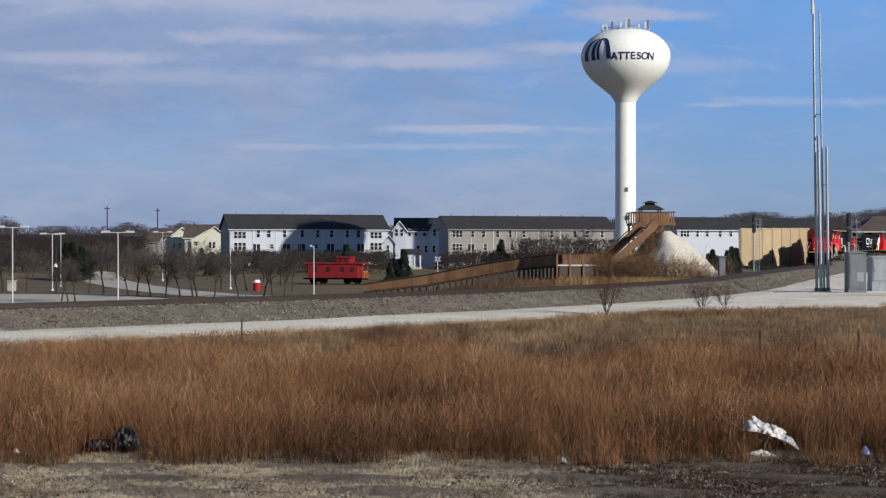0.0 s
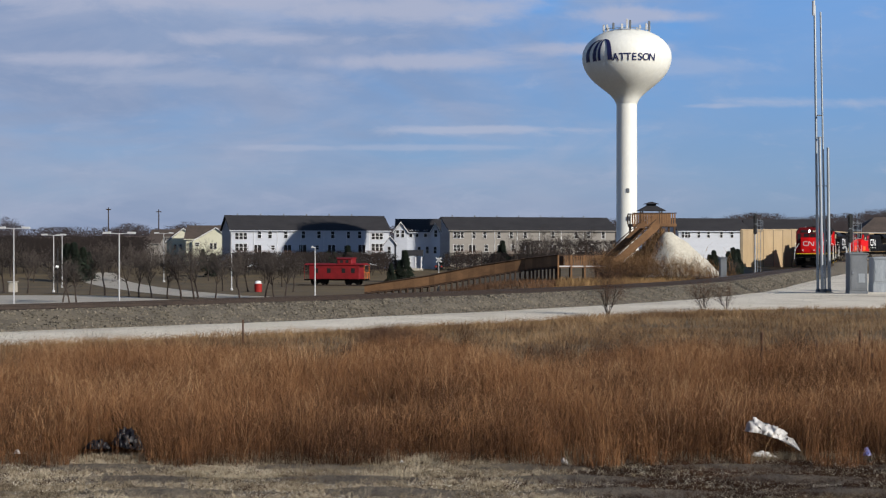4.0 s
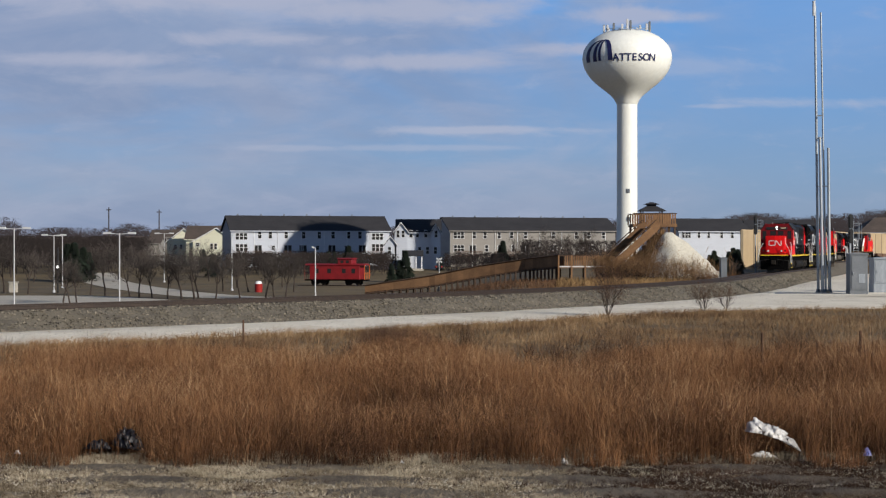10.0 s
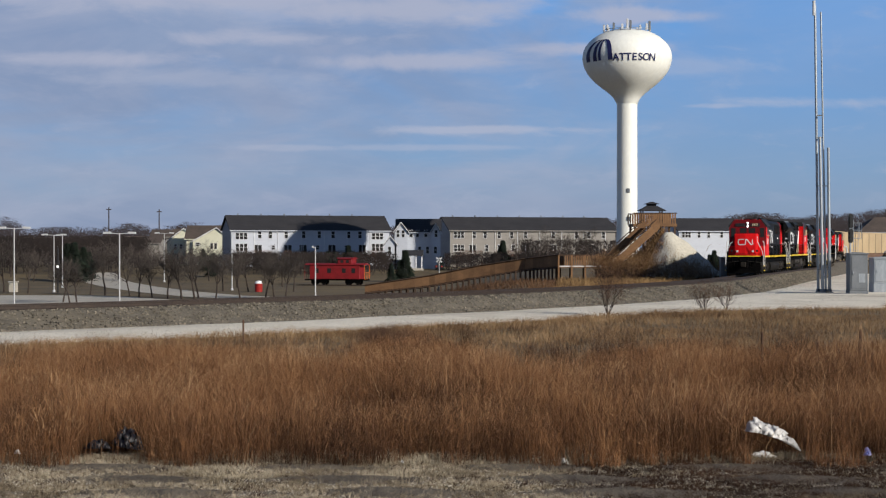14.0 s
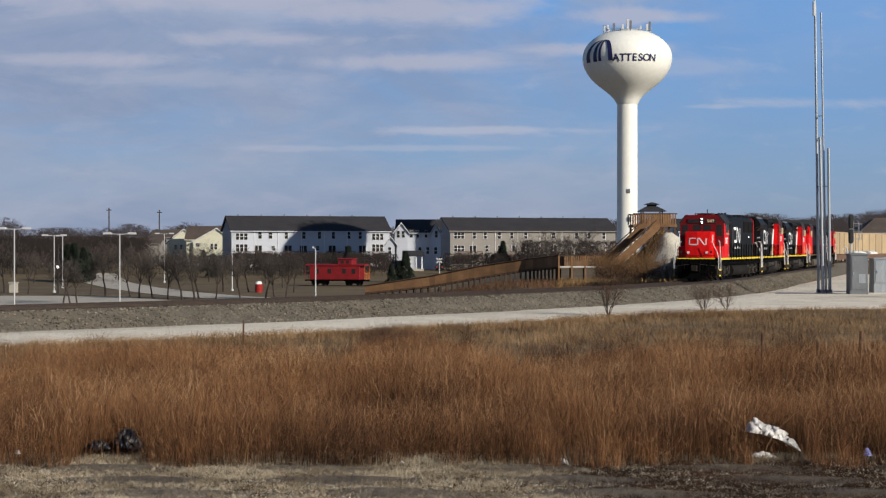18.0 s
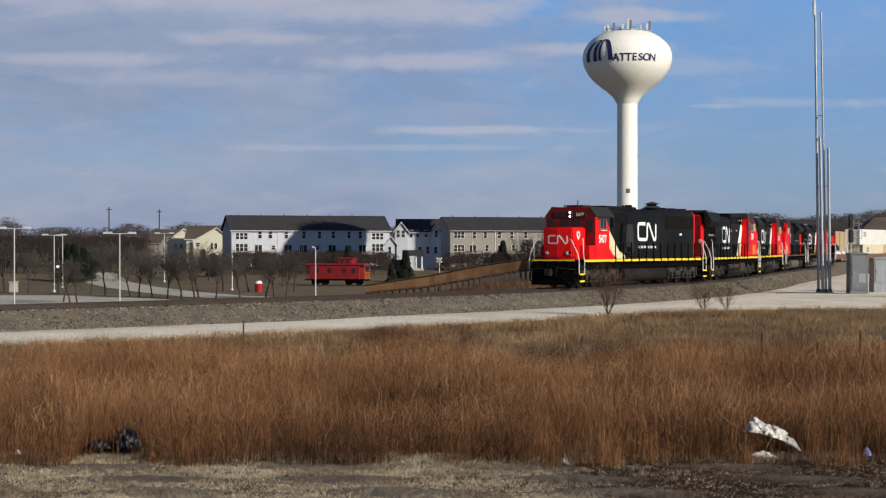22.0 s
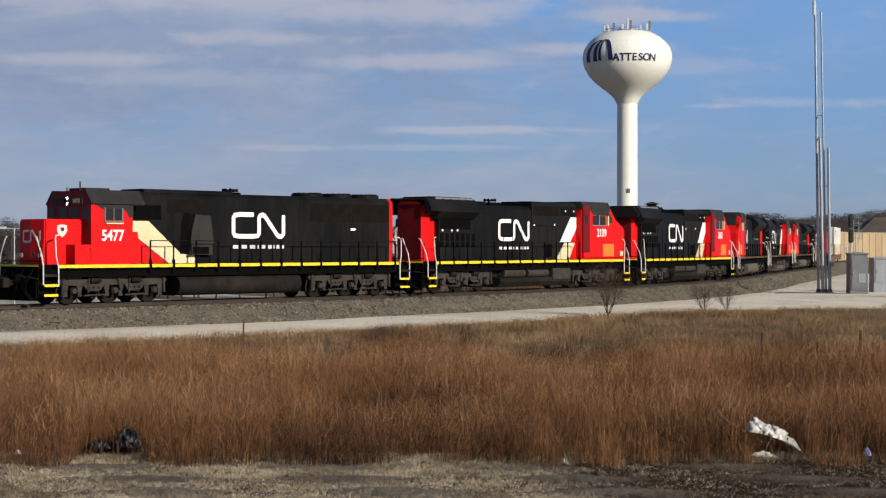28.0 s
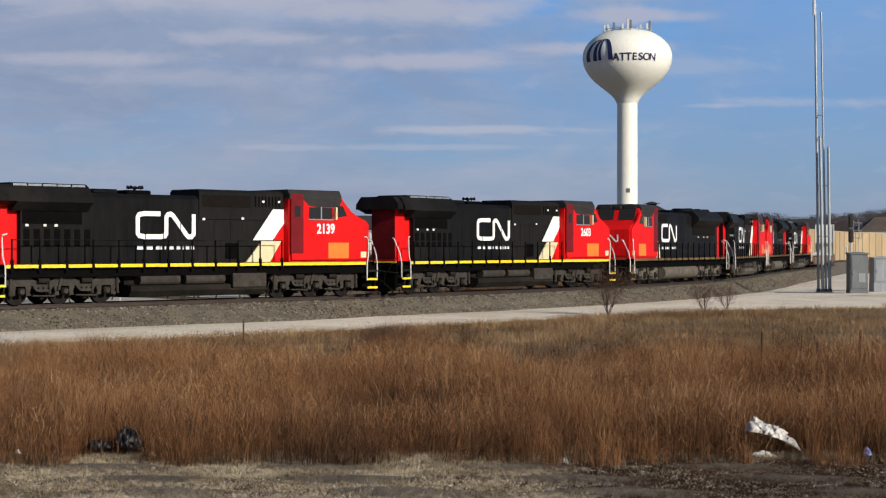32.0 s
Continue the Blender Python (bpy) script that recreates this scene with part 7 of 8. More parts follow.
def running_gear(loco, kind):
    """Sill, steps, couplers, tank and two three-axle trucks."""
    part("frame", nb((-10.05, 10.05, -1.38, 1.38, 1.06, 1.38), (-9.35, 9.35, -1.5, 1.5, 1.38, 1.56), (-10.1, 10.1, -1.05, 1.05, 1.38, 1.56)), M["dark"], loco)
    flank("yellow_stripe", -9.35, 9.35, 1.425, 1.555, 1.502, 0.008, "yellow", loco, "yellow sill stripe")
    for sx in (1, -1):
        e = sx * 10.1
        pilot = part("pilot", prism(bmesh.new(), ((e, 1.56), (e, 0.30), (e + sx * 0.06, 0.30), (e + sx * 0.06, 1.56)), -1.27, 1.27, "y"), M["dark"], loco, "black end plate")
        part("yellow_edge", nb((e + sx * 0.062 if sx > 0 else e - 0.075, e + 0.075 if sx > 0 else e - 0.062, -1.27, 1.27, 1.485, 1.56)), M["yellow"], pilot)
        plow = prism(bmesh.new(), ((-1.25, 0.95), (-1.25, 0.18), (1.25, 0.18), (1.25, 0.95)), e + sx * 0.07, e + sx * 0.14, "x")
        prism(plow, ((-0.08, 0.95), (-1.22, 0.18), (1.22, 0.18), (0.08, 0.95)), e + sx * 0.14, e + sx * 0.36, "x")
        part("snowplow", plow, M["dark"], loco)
        cp = nb((min(e, e + sx * 0.85), max(e, e + sx * 0.85), -0.13, 0.13, 0.76, 0.98), (min(e + sx * 0.6, e + sx * 0.9), max(e + sx * 0.6, e + sx * 0.9), -0.2, 0.2, 0.68, 1.06), bevel=0.03)
        part("coupler", cp, M["under"], loco)
        hose = bmesh.new()
        for yy in (-0.75, -0.55, 0.5, 0.7, 0.85):
            tube(hose, ((e + sx * 0.1, yy, 1.15), (e + sx * 0.32, yy, 0.85), (e + sx * 0.38, yy, 0.45)), 0.03, 5)
        part("air_hoses", hose, M["dark"], loco)
        cable = bmesh.new()
        for yy, drop in ((-0.95, 0.30), (-0.35, 0.42), (0.30, 0.36), (0.98, 0.28)):
            tube(cable, ((e + sx * 0.05, yy, 1.42), (e + sx * 0.22, yy * 0.97, 1.42 - drop), (e + sx * 0.50, yy * 0.94, 1.30 - drop)), 0.035, 5)
        part("jumper_cables", cable, M["dark"], loco, "black jumper cables")
        part("draft_gear", nb((min(e, e + sx * 0.42), max(e, e + sx * 0.42), -0.34, 0.34, 0.55, 1.20), bevel=0.06), M["dark"], loco)
        lever = bmesh.new()
        tube(lever, ((e + sx * 0.16, -1.42, 1.02), (e + sx * 0.20, -0.3, 1.12), (e + sx * 0.34, 0, 1.08), (e + sx * 0.20, 0.3, 1.12), (e + sx * 0.16, 1.42, 1.02)), 0.022, 5)
        part("uncoupling_lever", lever, M["truck"], loco)
        for sy in (1, -1):
            steps = part("step_well", nb((min(sx * 9.42, sx * 10.05), max(sx * 9.42, sx * 10.05), sy * 1.12 - 0.03, sy * 1.12 + 0.03, 0.35, 1.5)), M["dark"], loco)
            for z in (0.38, 0.76, 1.14):
                part("tread", nb((min(sx * 9.42, sx * 10.05), max(sx * 9.42, sx * 10.05), min(sy * 1.12, sy * 1.52), max(sy * 1.12, sy * 1.52), z, z + 0.045)), M["under"], steps)
                part("tread_edge", nb((min(sx * 9.42, sx * 10.05), max(sx * 9.42, sx * 10.05), min(sy * 1.522, sy * 1.545), max(sy * 1.522, sy * 1.545), z - 0.045, z + 0.05)), M["yellow"] if z < 1.0 else M["under"], steps, "worn yellow step edge")
            for way in (((10.07, 1.50, 0.80), (10.07, 1.50, 1.5), (10.08, 1.40, 1.95), (10.08, 1.12, 2.50), (10.08, 1.06, 2.62), (10.08, 0.98, 2.64)), ((9.40, 1.53, 0.72), (9.40, 1.53, 1.45), (9.50, 1.51, 1.85), (9.52, 1.49, 2.55), (9.46, 1.44, 2.68), (9.22, 1.35, 2.72))):
                part("grab_rail", tube(bmesh.new(), [(sx * p, sy * q, r) for p, q, r in way], 0.03, 6), M["railwhite"], loco, "white curved grab rail")
        end = bmesh.new()
        for yy in (-1.25, 1.25):
            tube(end, ((e - sx * 0.04, yy, 1.56), (e - sx * 0.04, yy, 2.35)), 0.022, 5)
        tube(end, ((e - sx * 0.04, -1.25, 1.70), (e - sx * 0.04, 1.25, 1.70)), 0.022, 5)
        part("end_railing", end, M["black"], loco)
    # side handrails: a dark post at each bracket
    post = None
    xs = np.linspace(-9.1, 5.0, 13) if kind == "emd" else np.linspace(-9.1, 4.3, 12)
    for sy in (1, -1):
        for q in xs:
            if post is None:
                bm = nb((-0.06, 0.06, 1.47, 1.535, 1.26, 1.74))
                tube(bm, ((0, 1.5, 1.5), (0, 1.5, 2.52)), 0.034, 5)
                post = part("stanchion", bm, M["dark"], loco)
                post.location.x = q
            else:
                o = part("stanchion", post.data, M["dark"], loco)
                o.location.x = q
                if sy < 0:
                    o.rotation_euler.z = math.pi
        part("handrail", tube(bmesh.new(), ((xs[0], sy * 1.5, 2.50), (xs[-1], sy * 1.5, 2.50)), 0.020, 5), M["black"], loco)
    # fuel tank and reservoirs
    if kind == "emd":
        prof = [(s * (1.0 + 0.44 * math.sin(k)), 0.66 - 0.42 * math.cos(k)) for s, ks in ((1, np.linspace(0, math.pi, 11)), (-1, np.linspace(math.pi, 0, 11))) for k in ks]
        part("fuel_tank", prism(bmesh.new(), prof, -3.3, 3.45, "x"), M["under"], loco, smooth=True)
        for sy in (1, -1):
            part("air_reservoir", tube(bmesh.new(), ((-2.2, sy * 1.2, 1.30), (2.6, sy * 1.2, 1.30)), 0.17, 12), M["under"], loco)
    else:
        prof = [(0.95, 1.1), (0.95, 0.72), (1.44, 0.66), (1.44, 0.45), (1.25, 0.20), (-1.25, 0.20), (-1.44, 0.45), (-1.44, 0.66), (-0.95, 0.72), (-0.95, 1.1)]
        tank = prism(bmesh.new(), prof, -3.6, 1.5, "x")
        prism(tank, ((1.44, 0.50), (1.44, 0.42), (1.25, 0.20), (-1.25, 0.20), (-1.44, 0.42), (-1.44, 0.50)), 1.5, 3.5, "x")
        part("fuel_tank", tank, M["under"], loco)
        part("equipment_box", nb((1.65, 3.5, -1.45, 1.45, 0.505, 1.12), bevel=0.04), M["truck"], loco)
        for sy in (1, -1):
            for a, b in ((-3.1, -1.1), (-0.8, 1.25)):
                part("air_reservoir", tube(bmesh.new(), ((a, sy * 1.20, 0.90), (b, sy * 1.20, 0.90)), 0.22, 14), M["truck"], loco)
    for sx in (1, -1):
        c = sx * 6.55
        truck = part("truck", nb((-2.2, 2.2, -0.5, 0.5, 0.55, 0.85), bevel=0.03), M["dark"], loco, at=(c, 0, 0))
        for sy in (1, -1):
            truck_side(truck, sy, kind)
        for q in (-1.95, 0.0, 1.95):
            bm = turned(((0.10, -1.0), (0.10, -0.83), (0.30, -0.81), (0.51, -0.81), (0.51, -0.715), (0.545, -0.715), (0.545, -0.68), (0.12, -0.68), (0.12, 0.68), (0.545, 0.68), (0.545, 0.715), (0.51, 0.715), (0.51, 0.81), (0.30, 0.81), (0.10, 0.83), (0.10, 1.0)))
            part("wheelset", bm, M["wheel"], truck, "worn steel wheels on an axle", at=(q, 0, 0.51))
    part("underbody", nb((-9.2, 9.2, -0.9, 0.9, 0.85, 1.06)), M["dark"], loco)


def hood_section(w, z0, z1, c=0.18):
    return [(-w, z0), (w, z0), (w, z1 - c), (w - c * 1.1, z1), (-w + c * 1.1, z1), (-w, z1 - c)]


def door_lines(parent, x0, x1, n, z0, z1, y):
    """Thin raised seams between the hood doors."""
    for s in (1, -1):
        for i in range(n + 1):
            q = x0 + (x1 - x0) * i / n
            part("door_seam", nb((q - 0.018, q + 0.018, min(s * y, s * (y + 0.014)), max(s * y, s * (y + 0.005)), z0, z1)), M["black"], parent)


def roof_fans(loco, xs, z, r=0.72):
    for q in xs:
        fan = part("roof_fan", lathe(bmesh.new(), [(r, z - 0.08), (r, z + 0.10), (r * 0.92, z + 0.15), (r * 0.2, z + 0.13)], 24, (q, 0, 0)), M["black"], loco)
        bl = bmesh.new()
        for k in range(6):
            a = k * math.pi / 6
            tube(bl, ((q - r * 0.9 * math.cos(a), -r * 0.9 * math.sin(a), z + 0.16), (q + r * 0.9 * math.cos(a), r * 0.9 * math.sin(a), z + 0.16)), 0.018, 4)
        part("guard", bl, M["grille"], fan)


def horn(loco, x, z):
    bm = bmesh.new()
    tube(bm, ((x, 0, z - 0.1), (x, 0, z + 0.14)), 0.05, 6)
    for k, (dx, yy) in enumerate(((0.35, -0.2), (-0.35, -0.1), (0.4, 0.0), (-0.35, 0.12), (0.3, 0.24))):
        tube(bm, ((x, yy, z + 0.14), (x + dx * 0.5, yy, z + 0.15), (x + dx * 0.75, yy, z + 0.16)), 0.03, 8, 0.085)
    part("horn", bm, M["black"], loco)


def standard_cab(loco, number):
    """Narrow nose and square cab with a window band."""
    bm = prism(bmesh.new(), ((7.80, -0.88), (9.58, -0.88), (9.66, 0.0), (9.58, 0.88), (7.80, 0.88)), 1.56, 3.33, "z")
    bmesh.ops.bevel(bm, geom=[e for e in bm.edges if e.verts[0].co.x > 9 and e.verts[1].co.x > 9 and (abs(e.verts[0].co.y) > 0.5 or e.verts[0].co.z > 3)] + [e for e in bm.edges if min(v.co.z for v in e.verts) > 3 and min(abs(v.co.y) for v in e.verts) > 0.5], offset=0.055, segments=2, affect="EDGES")
    part("nose", bm, M["red"], loco)
    logo(loco, face_x(9.664, 0.02, 2.66, 1), 1.20, 0.50, 0.080, "railwhite", 0.0905)
    part("nose_door", nb((9.58, 9.62, 0.45, 0.80, 1.75, 2.35), bevel=0.01), M["red"], loco)
    for s in (1, -1):
        # low red lockers flush with the cab
        part("locker", nb((5.95, 8.62, min(s * 0.86, s * 1.485), max(s * 0.86, s * 1.485), 1.562, 2.34), bevel=0.02), M["red"], loco, "low red equipment locker")
        for q in (6.3, 6.75, 7.2, 7.9, 8.3):
            part("latch", nb((q, q + 0.05, min(s * 1.486, s * 1.497), max(s * 1.486, s * 1.497), 2.12, 2.17)), M["maroon"], loco)
        part("nose_light", tube(bmesh.new(), ((9.60, s * 0.62, 1.92), (9.68, s * 0.62, 1.92)), 0.085, 12), M["railwhite"], loco, "round pale marker light")
    side = [(-1.5, 1.56), (1.5, 1.56), (1.5, 4.00), (1.12, 4.47), (-1.12, 4.47), (-1.5, 4.00)]
    part("cab", prism(bmesh.new(), side, 5.88, 7.88, "x"), M["red"], loco)
    # the cab front and its doors get a darker red for the shade there
    part("front_panel", prism(bmesh.new(), [(y * 0.995, z) for y, z in ((-1.5, 1.70), (1.5, 1.70), (1.5, 3.99), (1.12, 4.46), (-1.12, 4.46), (-1.5, 3.99))], 7.8805, 7.8835, "x"), M["maroon"], loco, "cab front in red darkened for shade")
    for s in (1, -1):
        # grey sloped roof edge over the side window
        part("roof_edge", prism(bmesh.new(), ((s * 1.590, 3.94), (s * 1.14, 4.50), (s * 1.08, 4.48), (s * 1.46, 3.90)), 5.3, 7.895, "x"), M["roofgrey"], loco)
        part("roof_edge", prism(bmesh.new(), ((5.86, 3.42), (6.05, 3.42), (6.25, 3.72), (7.35, 3.74), (7.70, 3.92), (7.88, 4.01), (5.86, 4.01)), s * 1.503, s * 1.511, "y"), M["roofgrey"], loco)
        win = part("side_window", nb((6.42, 7.20, min(s * 1.505, s * 1.515), max(s * 1.505, s * 1.515), 3.30, 3.76)), M["pane"], loco)
        part("frame", nb((6.36, 6.42, min(s * 1.505, s * 1.53), max(s * 1.505, s * 1.53), 3.26, 3.80), (7.20, 7.26, min(s * 1.505, s * 1.53), max(s * 1.505, s * 1.53), 3.26, 3.80), (6.79, 6.83, min(s * 1.516, s * 1.53), max(s * 1.516, s * 1.53), 3.30, 3.76), (6.36, 7.26, min(s * 1.505, s * 1.545), max(s * 1.505, s * 1.545), 3.22, 3.27)), M["steeldark"], win)
        part("armrest", nb((6.40, 7.22, min(s * 1.51, s * 1.60), max(s * 1.51, s * 1.60), 3.15, 3.20)), M["cream"], loco)
        # front: door-side pane, centre panes, number board
        part("windshield", nb((7.885, 7.895, min(s * 0.08, s * 0.62), max(s * 0.08, s * 0.62), 3.40, 3.80)), M["pane"], loco)
        part("windshield", nb((7.885, 7.895, min(s * 0.98, s * 1.34), max(s * 0.98, s * 1.34), 3.05, 3.80)), M["pane"], loco)
        part("cab_door", nb((7.885, 7.90, min(s * 0.98, s * 1.38), max(s * 0.98, s * 1.38), 2.36, 2.98), bevel=0.01), M["maroon"], loco)
        board = part("number_board", nb((7.885, 7.94, min(s * 0.22, s * 0.98), max(s * 0.22, s * 0.98), 3.92, 4.18), bevel=0.01), M["signalblack"], loco)
        if s > 0:
            lettering("digits", number, 0.24, M["cream"], board, face_x(7.945, s * 0.60, 4.05, 1))
        # crest on the nose side
        part("emblem", prism(bmesh.new(), ((9.02, 3.08), (8.90, 3.11), (8.80, 3.12), (8.70, 3.11), (8.58, 3.08), (8.56, 2.88), (8.68, 2.70), (8.80, 2.62), (8.92, 2.70), (9.04, 2.88)), s * 0.882, s * 0.889, "y"), M["railwhite"], loco, "pale painted crest")
        part("emblem", prism(bmesh.new(), ((8.88, 3.0), (8.70, 3.0), (8.72, 2.86), (8.86, 2.86)), s * 0.890, s * 0.895, "y"), M["maroon"], loco)
    head = part("headlight", nb((7.885, 7.96, -0.14, 0.14, 3.86, 4.28), bevel=0.03), M["signalblack"], loco)
    for z in (3.96, 4.18):
        part("lens", tube(bmesh.new(), ((7.96, 0, z), (7.975, 0, z)), 0.052, 14), M["lamp"], head, "lit white headlight lens")
    for s in (1, -1):
        part("ditch_light", tube(bmesh.new(), ((10.16, s * 1.0, 1.95), (10.20, s * 1.0, 1.95)), 0.09, 12), M["pane"], loco, "unlit ditch light")
    part("roof_box", nb((6.3, 7.5, -0.6, 0.6, 4.47, 4.60), bevel=0.05), M["roofgrey"], loco)
    part("antenna", tube(bmesh.new(), ((7.55, 0.3, 4.47), (7.55, 0.3, 4.85)), 0.03, 6), M["signalblack"], loco)
    part("beacon", tube(bmesh.new(), ((7.6, -0.45, 4.47), (7.6, -0.45, 4.62)), 0.07, 8), M["steeldark"], loco)


def wide_cab(loco):
    """Full-width cab with a sloped nose."""
    w = 1.42
    prof = ((4.85, 1.56), (9.70, 1.56), (9.70, 3.25), (9.50, 3.42), (8.45, 3.74), (8.02, 4.46), (7.80, 4.52), (4.85, 4.52))
    bm = prism(bmesh.new(), prof, -w, w, "y")
    es = [e for e in bm.edges if abs(e.verts[0].co.y) > 1.3 and e.verts[0].co.y * e.verts[1].co.y > 0]
    bmesh.ops.bevel(bm, geom=es, offset=0.10, segments=2, affect="EDGES")
    part("cab", bm, M["red"], loco)
    part("cab_roof", prism(bmesh.new(), ((-w - 0.012, 4.34), (w + 0.012, 4.34), (w + 0.004, 4.52), (w - 0.14, 4.75), (-w + 0.14, 4.75), (-w - 0.004, 4.52)), 4.82, 7.90, "x"), M["roofgrey"], loco)
    for s in (1, -1):
        part("roof_edge", prism(bmesh.new(), ((5.95, 4.05), (6.5, 3.98), (7.75, 4.02), (7.95, 4.335), (5.6, 4.335)), s * (w + 0.002), s * (w + 0.010), "y"), M["roofgrey"], loco)
        win = part("side_window", nb((5.95, 7.35, min(s * (w + 0.003), s * (w + 0.014)), max(s * (w + 0.003), s * (w + 0.014)), 3.48, 3.98)), M["pane"], loco)
        part("frame", nb((6.64, 6.70, min(s * (w + 0.015), s * (w + 0.03)), max(s * (w + 0.015), s * (w + 0.03)), 3.44, 4.02), (5.9, 7.4, min(s * (w + 0.003), s * (w + 0.04)), max(s * (w + 0.003), s * (w + 0.04)), 3.42, 3.47)), M["steel"], win)
        part("corner_window", prism(bmesh.new(), ((7.55, 3.55), (8.25, 3.62), (8.0, 4.05), (7.55, 4.10)), s * (w + 0.003), s * (w + 0.014), "y"), M["pane"], loco)
        part("mirror", nb((7.42, 7.52, min(s * (w + 0.02), s * (w + 0.16)), max(s * (w + 0.02), s * (w + 0.16)), 3.45, 4.0)), M["cream"], loco)
        # flat door; its darker red puts the shade of a recess into colour
        door = part("cab_door", nb((4.90, 5.62, min(s * (w + 0.003), s * (w + 0.012)), max(s * (w + 0.003), s * (w + 0.012)), 1.95, 4.55)), M["maroon"], loco, "cab door in red darkened for a recess's shade")
        part("window", nb((5.12, 5.44, min(s * (w + 0.013), s * (w + 0.02)), max(s * (w + 0.013), s * (w + 0.02)), 3.55, 4.02)), M["pane"], door)
        part("hatch", nb((7.1, 8.35, min(s * (w + 0.003), s * (w + 0.02)), max(s * (w + 0.003), s * (w + 0.02)), 1.72, 2.42), bevel=0.008), M["orange"], loco, "orange battery box door")
        part("decal", nb((9.1, 9.45, min(s * (w + 0.003), s * (w + 0.01)), max(s * (w + 0.003), s * (w + 0.01)), 1.75, 2.02)), M["cream"], loco)
        # windscreen panes on the slope
        bm = nb((-0.56, 0.56, 0.02, 0.98, 0, 0.012))
        bmesh.ops.transform(bm, matrix=Matrix.Translation((8.42, s * 0.66, 3.79)) @ Matrix(((0, -0.493, 0.870, 0), (1, 0, 0, 0), (0, 0.870, 0.493, 0), (0, 0, 0, 1))) @ Matrix.Diagonal((0.9, 0.85, 1, 1)), verts=bm.verts[:])
        part("windshield", bm, M["pane"], loco)
    part("nose_door", nb((9.70, 9.72, -0.35, 0.35, 1.75, 3.1), bevel=0.008), M["red"], loco)
    head = part("headlight", nb((7.86, 8.08, -0.22, 0.22, 4.44, 4.66), bevel=0.03), M["signalblack"], loco)
    for s in (1, -1):
        part("lens", tube(bmesh.new(), ((8.08, s * 0.11, 4.55), (8.10, s * 0.11, 4.55)), 0.08, 12), M["pane"], head)
        part("number_board", nb((7.9, 8.06, min(s * 0.4, s * 1.1), max(s * 0.4, s * 1.1), 4.46, 4.64), bevel=0.01), M["signalblack"], loco)
    logo(loco, face_x(9.73, 0.0, 2.75, 1), 1.3, 0.46, 0.085)


def markings(loco, x, z, y):
    for s in (1, -1):
        logo(loco, face_y(x, s * y, z, s), 3.05, 1.14, 0.20)
        web_bars(loco, face_y(x, s * y, z - 0.92, s), 2.9, 0.15)


def emd_standard(number):
    loco = thing("locomotive", "red and black diesel locomotive leading, with narrow red nose", "locomotive", None, "locomotives of the train")
    running_gear(loco, "emd")
    standard_cab(loco, number)
    hood = part("long_hood", prism(bmesh.new(), hood_section(0.92, 1.56, 4.50), -9.30, 5.88, "x"), M["black"], loco)
    part("hood_end", prism(bmesh.new(), hood_section(0.93, 1.56, 4.50), -9.52, -9.302, "x"), M["red"], loco, "red hood end")
    part("engine_cowl", prism(bmesh.new(), hood_section(0.80, 4.46, 4.62, 0.08), 0.1, 4.8, "x"), M["black"], loco)
    flank("intake_grille", 4.02, 5.45, 3.36, 3.95, 0.922, 0.012, "dark", loco, "black air intake")
    flank("brake_grille", 1.70, 3.70, 3.66, 4.22, 0.922, 0.012, "grille", loco, "dark dynamic brake grille")
    flank("radiator_grille", -6.78, -4.28, 3.38, 4.20, 0.922, 0.014, "grille", loco, "dark radiator grille")
    flank("radiator_grille", -9.25, -6.88, 3.38, 4.20, 0.922, 0.014, "grille", loco, "dark radiator grille")
    plate("cream_stripe", ((5.62, 3.30), (4.66, 3.30), (3.02, 1.98), (2.30, 1.90), (2.20, 1.57), (3.62, 1.57), (5.16, 2.58), (5.22, 2.86), (5.62, 2.86)), 0.922, 0.008, "cream", loco, "cream slanted stripe")
    plate("red_flash", ((5.87, 2.84), (5.23, 2.84), (5.17, 2.56), (3.67, 1.57), (5.87, 1.57)), 0.922, 0.006, "red", loco)
    plate("red_flash", ((5.87, 3.9), (5.64, 3.75), (5.64, 2.84), (5.87, 2.84)), 0.922, 0.006, "red", loco)
    # blower housing; its step notch and the gap before it are shade-dark plates
    for s in (1, -1):
        part("blower_housing", prism(bmesh.new(), ((2.72, 1.92), (1.52, 1.92), (1.42, 2.3), (1.62, 3.55), (2.42, 3.6), (2.62, 2.9)), s * 0.925, s * 1.18, "y"), M["roofgrey"], loco, "grey blower housing")
        part("gap", prism(bmesh.new(), ((3.05, 1.95), (2.73, 1.95), (2.64, 2.9), (2.47, 3.62), (2.82, 3.68), (2.98, 3.2)), s * 0.924, s * 0.935, "y"), M["dark"], loco)
        part("step_notch", nb((1.72, 2.57, min(s * 1.181, s * 1.19), max(s * 1.181, s * 1.19), 1.95, 2.25)), M["dark"], loco)
        part("side_lamp", nb((-7.05, -6.80, min(s * 0.924, s * 0.96), max(s * 0.924, s * 0.96), 3.0, 3.1)), M["lens"], loco, "small white lamp")
        for q in (5.3, 4.55, 3.98):
            part("marker", nb((q, q + 0.10, min(s * 0.80, s * 0.86), max(s * 0.80, s * 0.86), 4.30, 4.38)), M["white"], loco)
        lettering("road_number", number, 0.60, M["white"], loco, face_y(6.85, s * 1.504, 2.68, s), squeeze=0.9)
    markings(loco, -1.26, 3.17, 0.923)
    door_lines(hood, -9.0, 1.6, 15, 1.72, 3.30, 0.921)
    roof_fans(loco, (-4.95, -6.75, -8.5), 4.52)
    part("exhaust", nb((-0.75, -0.35, -0.35, 0.35, 4.48, 4.60), bevel=0.03), M["dark"], loco)
    horn(loco, -0.45, 4.54)
    return loco


